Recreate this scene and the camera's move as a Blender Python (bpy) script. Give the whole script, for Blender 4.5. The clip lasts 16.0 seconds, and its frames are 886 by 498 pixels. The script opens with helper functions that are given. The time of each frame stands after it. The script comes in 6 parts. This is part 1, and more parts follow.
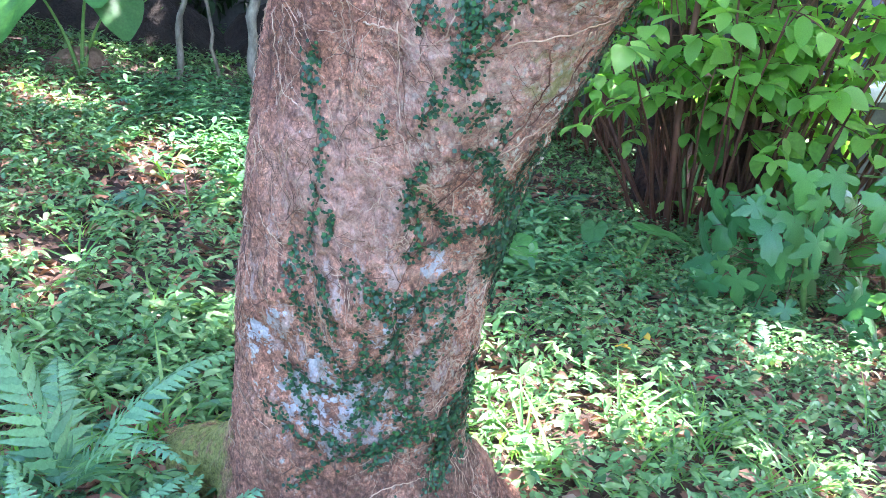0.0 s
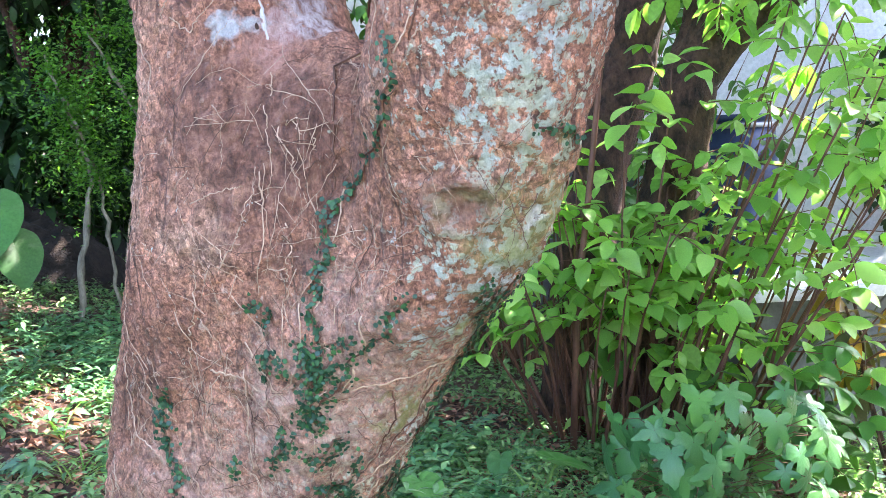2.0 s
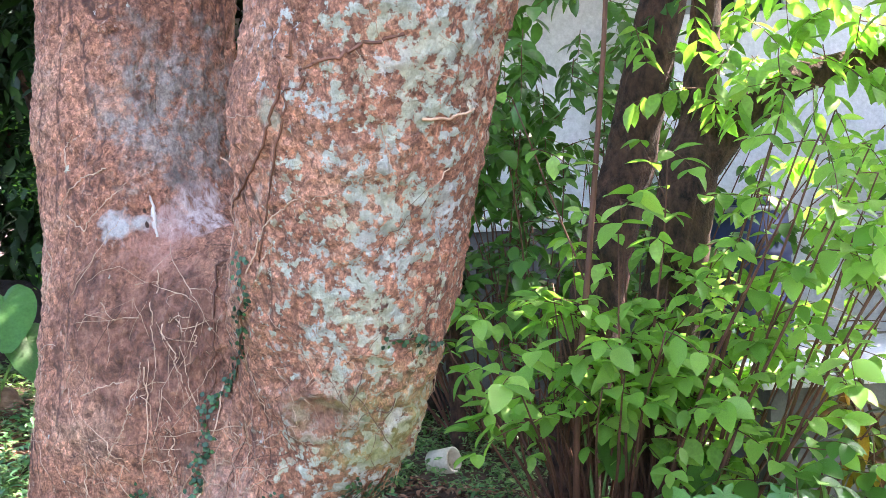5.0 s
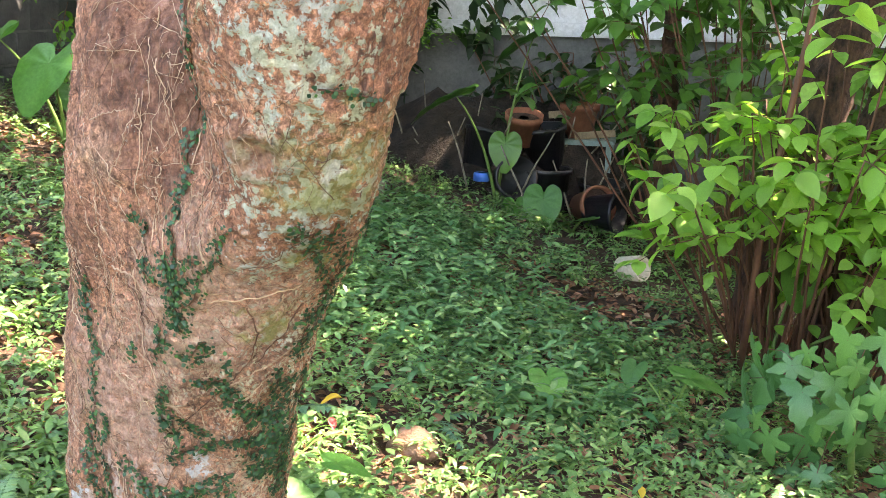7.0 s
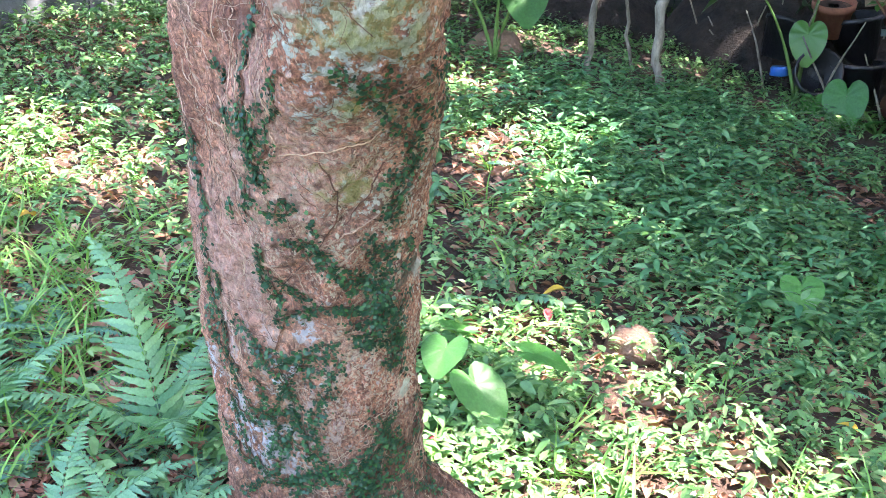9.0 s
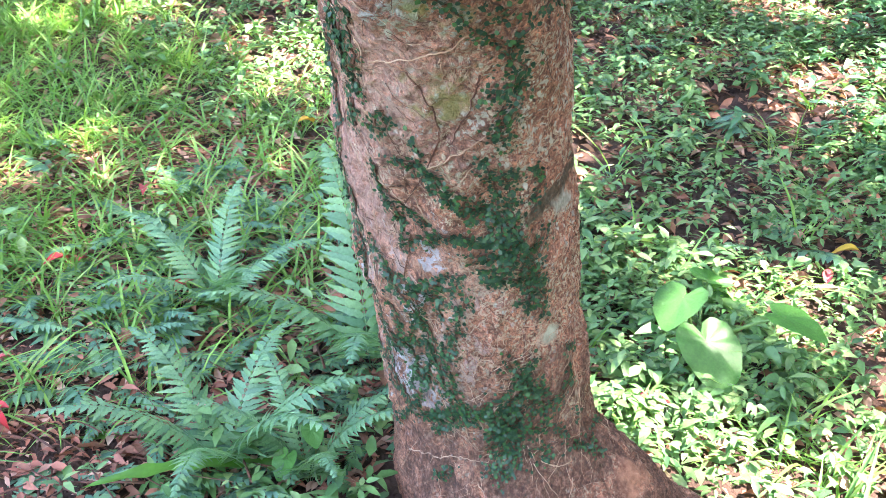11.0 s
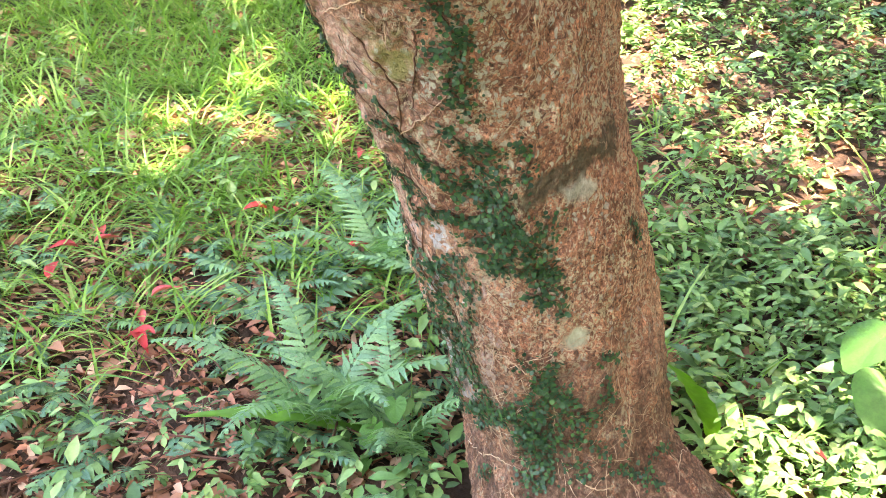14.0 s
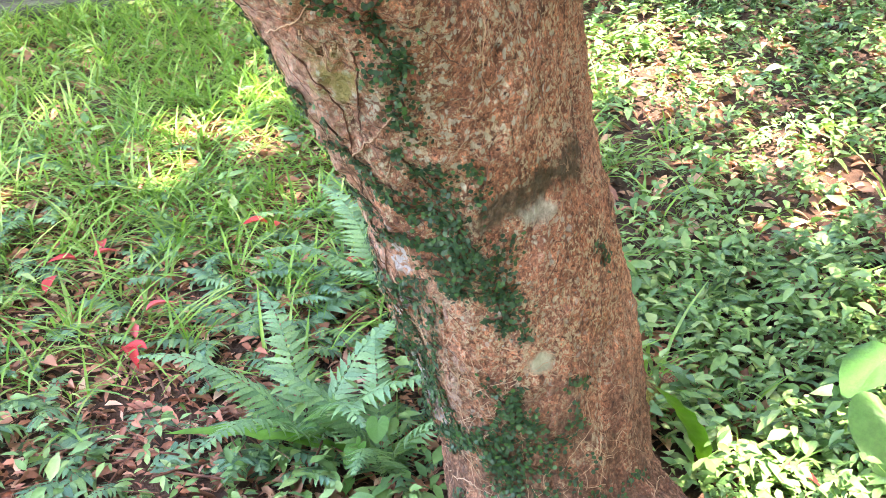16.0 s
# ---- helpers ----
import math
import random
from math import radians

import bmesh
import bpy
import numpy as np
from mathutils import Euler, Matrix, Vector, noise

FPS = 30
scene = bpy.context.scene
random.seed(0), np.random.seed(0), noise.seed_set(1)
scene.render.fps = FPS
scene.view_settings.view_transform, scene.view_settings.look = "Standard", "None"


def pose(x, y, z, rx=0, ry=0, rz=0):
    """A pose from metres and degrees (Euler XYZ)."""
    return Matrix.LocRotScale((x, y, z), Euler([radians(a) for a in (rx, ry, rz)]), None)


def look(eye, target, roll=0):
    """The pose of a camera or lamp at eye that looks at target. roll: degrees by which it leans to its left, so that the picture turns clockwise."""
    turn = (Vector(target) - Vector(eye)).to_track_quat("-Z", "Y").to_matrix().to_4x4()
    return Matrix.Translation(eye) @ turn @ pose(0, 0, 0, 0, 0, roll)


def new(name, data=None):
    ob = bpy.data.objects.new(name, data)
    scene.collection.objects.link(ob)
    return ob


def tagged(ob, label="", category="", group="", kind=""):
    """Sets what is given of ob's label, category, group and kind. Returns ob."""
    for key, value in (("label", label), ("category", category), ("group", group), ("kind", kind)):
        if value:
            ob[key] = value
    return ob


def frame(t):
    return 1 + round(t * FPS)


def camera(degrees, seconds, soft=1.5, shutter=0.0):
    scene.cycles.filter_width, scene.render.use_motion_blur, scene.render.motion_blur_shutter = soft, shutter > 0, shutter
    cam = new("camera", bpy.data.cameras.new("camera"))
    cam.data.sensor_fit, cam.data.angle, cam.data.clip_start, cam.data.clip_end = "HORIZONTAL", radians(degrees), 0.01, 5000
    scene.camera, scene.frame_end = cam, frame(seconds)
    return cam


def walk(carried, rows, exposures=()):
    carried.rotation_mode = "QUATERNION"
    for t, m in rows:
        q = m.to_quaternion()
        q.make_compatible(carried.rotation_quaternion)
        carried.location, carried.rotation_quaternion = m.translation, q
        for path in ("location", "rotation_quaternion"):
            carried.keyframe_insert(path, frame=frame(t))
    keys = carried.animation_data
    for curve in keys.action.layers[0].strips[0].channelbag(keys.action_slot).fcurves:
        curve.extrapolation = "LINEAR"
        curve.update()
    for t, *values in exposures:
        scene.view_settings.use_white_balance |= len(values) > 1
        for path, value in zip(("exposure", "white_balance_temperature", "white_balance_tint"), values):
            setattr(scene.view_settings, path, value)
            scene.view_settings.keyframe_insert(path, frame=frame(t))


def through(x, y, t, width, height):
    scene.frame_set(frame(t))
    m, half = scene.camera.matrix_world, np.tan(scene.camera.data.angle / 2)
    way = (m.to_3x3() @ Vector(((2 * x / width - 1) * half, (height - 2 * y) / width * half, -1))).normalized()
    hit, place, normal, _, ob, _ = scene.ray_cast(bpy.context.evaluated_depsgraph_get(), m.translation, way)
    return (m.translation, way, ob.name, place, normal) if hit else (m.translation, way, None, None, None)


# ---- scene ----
cam = camera(45.5, 16.0, 0.75)
METRES, EYE, TILT, LEAN, TURN = 2.0, 1.0, -16.0, 0.0, 0.0
ROWS = [
    (0.0, 0.0, 0.0, 0.0, 0.0, 0.0, 0.0),
    (0.5, 0.0076, -0.0058, 0.017, -0.3, 1.9, 0.79),
    (1.0, 0.0172, -0.0136, 0.0379, -1.19, 5.0, 2.25),
    (1.5, 0.0308, -0.0212, 0.0579, -2.52, 8.0, 3.16),
    (2.0, 0.0433, -0.0231, 0.0762, -3.79, 10.19, 3.76),
    (2.5, 0.0584, -0.0284, 0.0909, -4.86, 12.02, 4.3),
    (3.0, 0.0666, -0.038, 0.1036, -5.45, 14.22, 5.11),
    (5.5, 0.1625, -0.061, 0.1363, 1.26, 13.11, 1.9),
    (6.0, 0.1966, -0.0507, 0.1266, 4.86, 8.53, -0.55),
    (6.5, 0.2425, -0.0442, 0.1243, 8.46, 5.22, -2.25),
    (7.0, 0.2945, -0.04, 0.1163, 11.58, 2.95, -5.03),
    (7.5, 0.3259, -0.0386, 0.1147, 13.75, -0.1, -6.55),
    (8.0, 0.3397, -0.0325, 0.109, 16.39, -3.07, -4.41),
    (8.5, 0.3574, 0.0068, 0.0917, 21.72, -3.03, -3.75),
    (9.0, 0.3978, 0.0733, 0.1087, 29.0, -4.25, -7.76),
    (9.5, 0.4306, 0.1211, 0.1225, 35.38, -7.08, -10.89),
    (10.0, 0.4416, 0.1578, 0.1251, 40.55, -9.42, -11.16),
    (12.5, 0.5161, 0.3301, 0.1324, 60.96, -12.78, -11.39),
    (13.0, 0.5261, 0.3746, 0.1384, 63.77, -13.82, -11.67),
    (13.5, 0.5323, 0.4082, 0.1462, 67.79, -14.79, -12.38),
    (14.0, 0.5389, 0.4357, 0.1504, 72.57, -16.41, -13.32),
    (14.5, 0.5392, 0.4572, 0.1573, 75.53, -17.29, -13.22),
    (15.0, 0.5359, 0.4703, 0.1594, 77.48, -17.55, -12.21),
    (15.5, 0.5368, 0.4818, 0.163, 77.21, -17.29, -12.28),
    (16.0, 0.5401, 0.4806, 0.1651, 74.91, -16.46, -13.0),
]
walk(cam, [(t, pose(0, 0, EYE, TILT, LEAN, TURN) @ pose(METRES * x, METRES * y, METRES * z, 90 + pitch, roll, yaw)) for t, x, y, z, yaw, pitch, roll in ROWS],
     [(0.0, 3.97, 5750, 17), (1.2, 4.0, 6050, 17), (2.0, 3.92, 6400, 19), (3.0, 3.75, 6500, 24), (5.5, 3.78, 7000, 22), (6.2, 3.85, 7500, 14), (6.6, 3.9, 8200, 12), (7.0, 3.97, 8500, 16), (7.4, 4.02, 8000, 16), (8.0, 3.97, 7100, 16), (9.0, 3.98, 6300, 18), (10.0, 3.97, 6600, 18), (12.5, 4.08, 6300, 27), (13.2, 4.08, 6400, 27), (13.9, 4.2, 8600, 18), (14.5, 4.16, 8000, 20), (15.0, 4.17, 7700, 20), (16.0, 4.28, 7800, 22)])

# ---- world, sun ----
TO_SUN = Vector((0.50, 0.22, 0.84)).normalized()
world = bpy.data.worlds.new("world")
scene.world = world
world.use_nodes = True
wn = world.node_tree.nodes
sky = wn.new("ShaderNodeTexSky")
sky.sky_type, sky.sun_disc = "NISHITA", False
sky.sun_elevation = math.asin(TO_SUN.z)
sky.sun_rotation = math.atan2(TO_SUN.x, TO_SUN.y)
sky.dust_density = 2.0
world.node_tree.links.new(sky.outputs[0], wn["Background"].inputs[0])
wn["Background"].inputs[1].default_value = 0.15
sun = new("sun", bpy.data.lights.new("sun", "SUN"))
sun.data.energy, sun.data.angle, sun.data.color = 3.0, radians(0.6), (1.0, 0.95, 0.86)
sun.matrix_world = look(TO_SUN * 30, (0, 0, 0))


# ---- materials ----
def nodes_of(name):
    m = bpy.data.materials.new(name)
    m.use_nodes = True
    t = m.node_tree
    return m, t, t.nodes["Principled BSDF"], t.nodes["Material Output"]


def node(t, kind, **values):
    n = t.nodes.new(kind)
    for key, v in values.items():
        n.inputs[key.replace("_", " ")].default_value = v
    return n


def noise_fac(t, scale, detail=4.0, rough=0.6, stretch=None, distort=0.0):
    co = t.nodes.new("ShaderNodeTexCoord")
    n = node(t, "ShaderNodeTexNoise", Scale=scale, Detail=detail, Roughness=rough, Distortion=distort)
    src = co.outputs["Object"]
    if stretch:
        mp = t.nodes.new("ShaderNodeMapping")
        mp.inputs["Scale"].default_value = stretch
        t.links.new(src, mp.inputs[0])
        src = mp.outputs[0]
    t.links.new(src, n.inputs["Vector"])
    return n.outputs["Fac"]


def ramp(t, fac, stops):
    r = t.nodes.new("ShaderNodeValToRGB")
    e = r.color_ramp.elements
    while len(e) < len(stops):
        e.new(0.5)
    for el, (p, c) in zip(e, stops):
        el.position, el.color = p, (*c, 1) if len(c) == 3 else (c[0], c[0], c[0], 1)
    t.links.new(fac, r.inputs[0])
    return r.outputs["Color"]


def mix(t, fac, a, b, mode="MIX"):
    n = t.nodes.new("ShaderNodeMix")
    n.data_type, n.blend_type = "RGBA", mode
    for sock, v in ((n.inputs[0], fac), (n.inputs[6], a), (n.inputs[7], b)):
        if isinstance(v, (int, float)):
            sock.default_value = v
        elif isinstance(v, tuple):
            sock.default_value = (*v, 1)
        else:
            t.links.new(v, sock)
    return n.outputs[2]


def math_node(t, op, a, b=0.0):
    n = t.nodes.new("ShaderNodeMath")
    n.operation = op
    for sock, v in zip(n.inputs, (a, b)):
        if isinstance(v, (int, float)):
            sock.default_value = v
        else:
            t.links.new(v, sock)
    return n.outputs[0]


def bump(t, bsdf, fac, strength, dist):
    b = node(t, "ShaderNodeBump", Strength=strength, Distance=dist)
    t.links.new(fac, b.inputs["Height"])
    t.links.new(b.outputs[0], bsdf.inputs["Normal"])
    return b


def surface(name, dark, light, scale=8.0, rough=0.8, relief=0.3, dist=0.01, fine=60.0, metal=0.0, stretch=None):
    """A matt surface, mottled at two scales."""
    m, t, b, _ = nodes_of(name)
    big = noise_fac(t, scale, 5, 0.65, stretch)
    small = noise_fac(t, fine, 4, 0.7, stretch)
    c = ramp(t, big, ((0.3, dark), (0.7, light)))
    c = mix(t, 0.5, c, ramp(t, small, ((0.25, (0.45,) * 3), (0.75, (1.25,) * 3))), "MULTIPLY")
    t.links.new(c, b.inputs["Base Color"])
    b.inputs["Roughness"].default_value, b.inputs["Metallic"].default_value = rough, metal
    bump(t, b, small, relief, dist)
    return m


def leaf_material(name, hues, through=0.35, rough=0.45, fine=90.0):
    """Foliage: the colour differs from leaf to leaf, and light passes through the blade."""
    m, t, b, out = nodes_of(name)
    geo, info = t.nodes.new("ShaderNodeNewGeometry"), t.nodes.new("ShaderNodeObjectInfo")
    r = math_node(t, "FRACT", math_node(t, "ADD", geo.outputs["Random Per Island"], info.outputs["Random"]))
    n = len(hues) - 1
    c = ramp(t, r, [(i / max(n, 1), h) for i, h in enumerate(hues)])
    spots = noise_fac(t, fine, 3, 0.6)
    c = mix(t, 0.45, c, ramp(t, spots, ((0.3, (0.6,) * 3), (0.7, (1.3,) * 3))), "MULTIPLY")
    t.links.new(c, b.inputs["Base Color"])
    b.inputs["Roughness"].default_value, b.inputs["Specular IOR Level"].default_value = rough, 0.4
    bump(t, b, spots, 0.25, 0.002)
    tr = t.nodes.new("ShaderNodeBsdfTranslucent")
    t.links.new(mix(t, 1.0, c, (1.15, 1.35, 0.62), "MULTIPLY"), tr.inputs["Color"])
    ms = t.nodes.new("ShaderNodeMixShader")
    ms.inputs[0].default_value = through
    t.links.new(b.outputs[0], ms.inputs[1])
    t.links.new(tr.outputs[0], ms.inputs[2])
    t.links.new(ms.outputs[0], out.inputs["Surface"])
    return m


def near(t, centre, radius, soft, ragged=0.05):
    """1 inside a ball round centre, with a soft, ragged edge."""
    co = t.nodes.new("ShaderNodeTexCoord")
    n = node(t, "ShaderNodeTexNoise", Scale=32.0, Detail=4.0)
    t.links.new(co.outputs["Object"], n.inputs["Vector"])
    d = t.nodes.new("ShaderNodeVectorMath")
    d.operation = "DISTANCE"
    t.links.new(co.outputs["Object"], d.inputs[0])
    d.inputs[1].default_value = centre
    away = math_node(t, "ADD", d.outputs["Value"], math_node(t, "MULTIPLY", math_node(t, "SUBTRACT", n.outputs["Fac"], 0.5), ragged * 4))
    r = t.nodes.new("ShaderNodeMapRange")
    r.inputs[1].default_value, r.inputs[2].default_value = radius - soft, radius + soft
    r.inputs[3].default_value, r.inputs[4].default_value = 1.0, 0.0
    t.links.new(away, r.inputs[0])
    return r.outputs[0]


def cells(t, scale, stretch, feature="F1", warp=0.01, warp_scale=30.0):
    """A Voronoi texture on warped object coordinates."""
    co = t.nodes.new("ShaderNodeTexCoord")
    n = node(t, "ShaderNodeTexNoise", Scale=warp_scale, Detail=3.0)
    t.links.new(co.outputs["Object"], n.inputs["Vector"])
    off = t.nodes.new("ShaderNodeVectorMath")
    off.operation = "MULTIPLY_ADD"
    t.links.new(n.outputs["Color"], off.inputs[0])
    off.inputs[1].default_value = (warp * 2,) * 3
    t.links.new(co.outputs["Object"], off.inputs[2])
    mp = t.nodes.new("ShaderNodeMapping")
    mp.inputs["Scale"].default_value = stretch
    t.links.new(off.outputs[0], mp.inputs[0])
    v = node(t, "ShaderNodeTexVoronoi", Scale=scale)
    v.feature = feature
    t.links.new(mp.outputs[0], v.inputs["Vector"])
    return v.outputs


def any_of(t, masks):
    out = masks[0]
    for m in masks[1:]:
        out = math_node(t, "MAXIMUM", out, m)
    return out


def bark_material():
    m, t, b, _ = nodes_of("red_brown_bark")
    broad = noise_fac(t, 7, 5, 0.62)
    crumbs = noise_fac(t, 150, 5, 0.75, (1, 1, 0.85), 0.1)
    fibres = noise_fac(t, 60, 6, 0.74, (1, 1, 0.8), 0.3)
    specks = noise_fac(t, 400, 3, 0.7, (1, 1, 0.9))
    grit = cells(t, 230, (1, 1, 0.9), "F1", 0.004, 90)
    plate = cells(t, 62, (1, 1, 0.5), "DISTANCE_TO_EDGE", 0.012, 40)
    fine = cells(t, 150, (1, 1, 0.55), "DISTANCE_TO_EDGE", 0.006, 80)
    # brown, pinkish and greyish bark in broad fields, mottled by fibre and crumb
    c = ramp(t, broad, ((0.30, (0.225, 0.100, 0.060)), (0.45, (0.36, 0.158, 0.096)), (0.56, (0.445, 0.208, 0.130)), (0.70, (0.47, 0.27, 0.18))))
    c = mix(t, 0.9, c, ramp(t, fibres, ((0.32, (0.42, 0.38, 0.36)), (0.47, (0.95,) * 3), (0.68, (1.40, 1.38, 1.35)))), "MULTIPLY")
    c = mix(t, 0.75, c, ramp(t, grit["Color"], ((0.15, (0.55, 0.52, 0.50)), (0.45, (0.95,) * 3), (0.85, (1.45, 1.45, 1.42)))), "MULTIPLY")
    c = mix(t, 0.7, c, ramp(t, crumbs, ((0.34, (0.40, 0.37, 0.35)), (0.5, (1.0,) * 3), (0.66, (1.5, 1.5, 1.47)))), "MULTIPLY")
    c = mix(t, 0.6, c, ramp(t, specks, ((0.36, (0.45, 0.42, 0.40)), (0.5, (1.0,) * 3), (0.62, (1.45, 1.45, 1.40)))), "MULTIPLY")
    # cracks between plates, hair cracks inside them, and long fissures down the stem
    open_where = ramp(t, noise_fac(t, 13, 4, 0.6, (1, 1, 0.6)), ((0.46, (0.0,)), (0.62, (1.0,))))
    wide_crack = math_node(t, "MULTIPLY", ramp(t, plate["Distance"], ((0.008, (0.65,)), (0.045, (0.0,)))), open_where)
    hair = math_node(t, "MULTIPLY", ramp(t, fine["Distance"], ((0.01, (0.55,)), (0.06, (0.0,)))), ramp(t, noise_fac(t, 19, 3), ((0.42, (0.1,)), (0.55, (1.0,)))))
    vein = math_node(t, "ABSOLUTE", math_node(t, "SUBTRACT", noise_fac(t, 20, 3, 0.5, (1, 1, 0.13), 0.3), 0.5))
    vein = math_node(t, "MULTIPLY", ramp(t, vein, ((0.004, (1.0,)), (0.022, (0.0,)))), ramp(t, noise_fac(t, 9, 3), ((0.42, (0.0,)), (0.52, (0.95,)))))
    crack = any_of(t, (wide_crack, hair, vein))
    c = mix(t, math_node(t, "MULTIPLY", crack, 0.85), c, (0.075, 0.034, 0.024))
    # flakes shed to a paler, pinkish layer
    flakes = noise_fac(t, 74, 6, 0.70, (1, 1, 0.85), 0.3)
    c = mix(t, ramp(t, flakes, ((0.60, (0.0,)), (0.66, (0.65,)))), c, (0.60, 0.41, 0.30))
    c = mix(t, ramp(t, flakes, ((0.30, (0.75,)), (0.40, (0.0,)))), c, (0.06, 0.032, 0.024))
    # crumbs of tan crust strewn over the sunny side, and small dark pits between them
    east = any_of(t, (near(t, (0.16, 1.30, 0.82), 0.24, 0.10), near(t, (0.10, 1.42, 0.55), 0.20, 0.10), near(t, (0.06, 1.45, 0.32), 0.16, 0.08)))
    scraps = noise_fac(t, 190, 4, 0.68, (1, 1, 0.9), 0.4)
    thick = ramp(t, noise_fac(t, 24, 4, 0.65), ((0.40, (0.0,)), (0.60, (0.10,))))
    c = mix(t, math_node(t, "MULTIPLY", east, ramp(t, math_node(t, "ADD", scraps, thick), ((0.590, (0.0,)), (0.612, (0.9,))))), c, ramp(t, specks, ((0.35, (0.36, 0.26, 0.16)), (0.6, (0.66, 0.55, 0.38)))))
    c = mix(t, math_node(t, "MULTIPLY", east, ramp(t, scraps, ((0.37, (0.9,)), (0.41, (0.0,))))), c, (0.055, 0.028, 0.02))
    # pinker mid front: light bounced off the ground is put into the colour
    bounce_pale = any_of(t, (near(t, (0.04, 1.13, 0.86), 0.10, 0.06), near(t, (0.10, 1.10, 0.94), 0.07, 0.05), near(t, (-0.12, 1.20, 0.72), 0.10, 0.06)))
    c = mix(t, math_node(t, "MULTIPLY", bounce_pale, ramp(t, flakes, ((0.36, (0.05,)), (0.52, (0.55,))))), c, ramp(t, crumbs, ((0.3, (0.36, 0.20, 0.15)), (0.6, (0.66, 0.43, 0.34)))))
    # raw red-brown hollow under the fork, its colour darkened for the crown's shade
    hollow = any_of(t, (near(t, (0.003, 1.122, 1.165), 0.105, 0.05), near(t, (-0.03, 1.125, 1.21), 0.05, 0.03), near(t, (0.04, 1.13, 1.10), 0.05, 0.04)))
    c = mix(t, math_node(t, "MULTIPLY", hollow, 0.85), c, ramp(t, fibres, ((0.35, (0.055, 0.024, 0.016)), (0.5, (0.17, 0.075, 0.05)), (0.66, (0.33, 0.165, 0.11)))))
    # lichen: blue-white crusts low on the front, a broken pale cover on the limb
    crust = noise_fac(t, 62, 6, 0.62, (1, 1, 0.9), 0.2)
    grain = noise_fac(t, 110, 5, 0.65)
    low = any_of(t, (near(t, (-0.225, 1.29, 0.50), 0.045, 0.03), near(t, (-0.15, 1.28, 0.42), 0.085, 0.04), near(t, (-0.017, 1.235, 0.635), 0.022, 0.015), near(t, (-0.055, 1.24, 0.547), 0.026, 0.015), near(t, (-0.10, 1.29, 0.38), 0.06, 0.04)))
    limb = any_of(t, (near(t, (0.235, 0.935, 1.19), 0.105, 0.07), near(t, (0.27, 0.92, 1.29), 0.10, 0.06), near(t, (0.225, 1.00, 1.05), 0.10, 0.05), near(t, (0.30, 0.88, 1.42), 0.12, 0.07), near(t, (0.18, 1.06, 0.97), 0.05, 0.03)))
    side = any_of(t, (near(t, (0.15, 1.25, 0.84), 0.11, 0.06), near(t, (0.09, 1.33, 0.70), 0.06, 0.04)))
    where = any_of(t, (math_node(t, "MULTIPLY", low, 0.155), math_node(t, "MULTIPLY", limb, 0.15), math_node(t, "MULTIPLY", side, 0.075)))
    lf = ramp(t, math_node(t, "ADD", math_node(t, "ADD", math_node(t, "MULTIPLY", crust, 0.58), math_node(t, "MULTIPLY", grain, 0.42)), where), ((0.625, (0.0,)), (0.655, (1.0,))))
    # small pale flecks, thick on the limb and on the sunny side
    fleck = cells(t, 105, (1, 1, 0.8), "F1", 0.008, 60)
    fl = math_node(t, "MULTIPLY", ramp(t, fleck["Distance"], ((0.26, (1.0,)), (0.38, (0.0,)))), ramp(t, fleck["Color"], ((0.50, (0.0,)), (0.56, (1.0,)))))
    fl = math_node(t, "MULTIPLY", fl, any_of(t, (math_node(t, "MULTIPLY", limb, 0.9), math_node(t, "MULTIPLY", side, 0.9), near(t, (0.13, 1.29, 0.84), 0.17, 0.07), near(t, (0.09, 1.33, 0.62), 0.10, 0.06), math_node(t, "MULTIPLY", near(t, (0.0, 1.36, 0.36), 0.20, 0.08), 0.55), math_node(t, "MULTIPLY", low, 0.5))))
    tint = noise_fac(t, 9, 3)
    lc = ramp(t, tint, ((0.36, (0.56, 0.58, 0.55)), (0.48, (0.47, 0.52, 0.42)), (0.56, (0.54, 0.54, 0.38)), (0.66, (0.64, 0.62, 0.56))))
    lc = mix(t, math_node(t, "MULTIPLY", side, 0.7), lc, (0.66, 0.60, 0.45))
    lc = mix(t, low, lc, (0.58, 0.57, 0.59))
    lc = mix(t, 0.7, lc, ramp(t, crumbs, ((0.3, (0.55,) * 3), (0.7, (1.25,) * 3))), "MULTIPLY")
    c = mix(t, math_node(t, "MULTIPLY", any_of(t, (lf, fl)), 0.9), c, lc)
    knot = near(t, (0.180, 0.977, 1.100), 0.034, 0.010, 0.015)
    c = mix(t, math_node(t, "MULTIPLY", knot, 0.8), c, ramp(t, fibres, ((0.35, (0.13, 0.06, 0.04)), (0.6, (0.40, 0.22, 0.15)))))
    # round pale green lichen discs
    discs = any_of(t, [near(t, p, r, 0.004, 0.006) for p, r in (((0.048, 1.375, 0.502), 0.016), ((0.172, 0.905, 1.383), 0.020), ((0.16, 0.94, 1.31), 0.018))])
    c = mix(t, math_node(t, "MULTIPLY", discs, 0.9), c, mix(t, crumbs, (0.34, 0.38, 0.26), (0.66, 0.70, 0.54)))
    # the sawn and healed stub in the fork: pale pink new bark, a white crust, grey lichen above
    weave = noise_fac(t, 120, 4, 0.7, (1, 1, 0.35), 0.1)
    grey = math_node(t, "MULTIPLY", near(t, (0.03, 1.20, 1.42), 0.085, 0.025), ramp(t, crust, ((0.40, (0.1,)), (0.52, (0.85,)))))
    c = mix(t, grey, c, ramp(t, crumbs, ((0.3, (0.10, 0.09, 0.08)), (0.5, (0.30, 0.27, 0.24)), (0.7, (0.52, 0.48, 0.42)))))
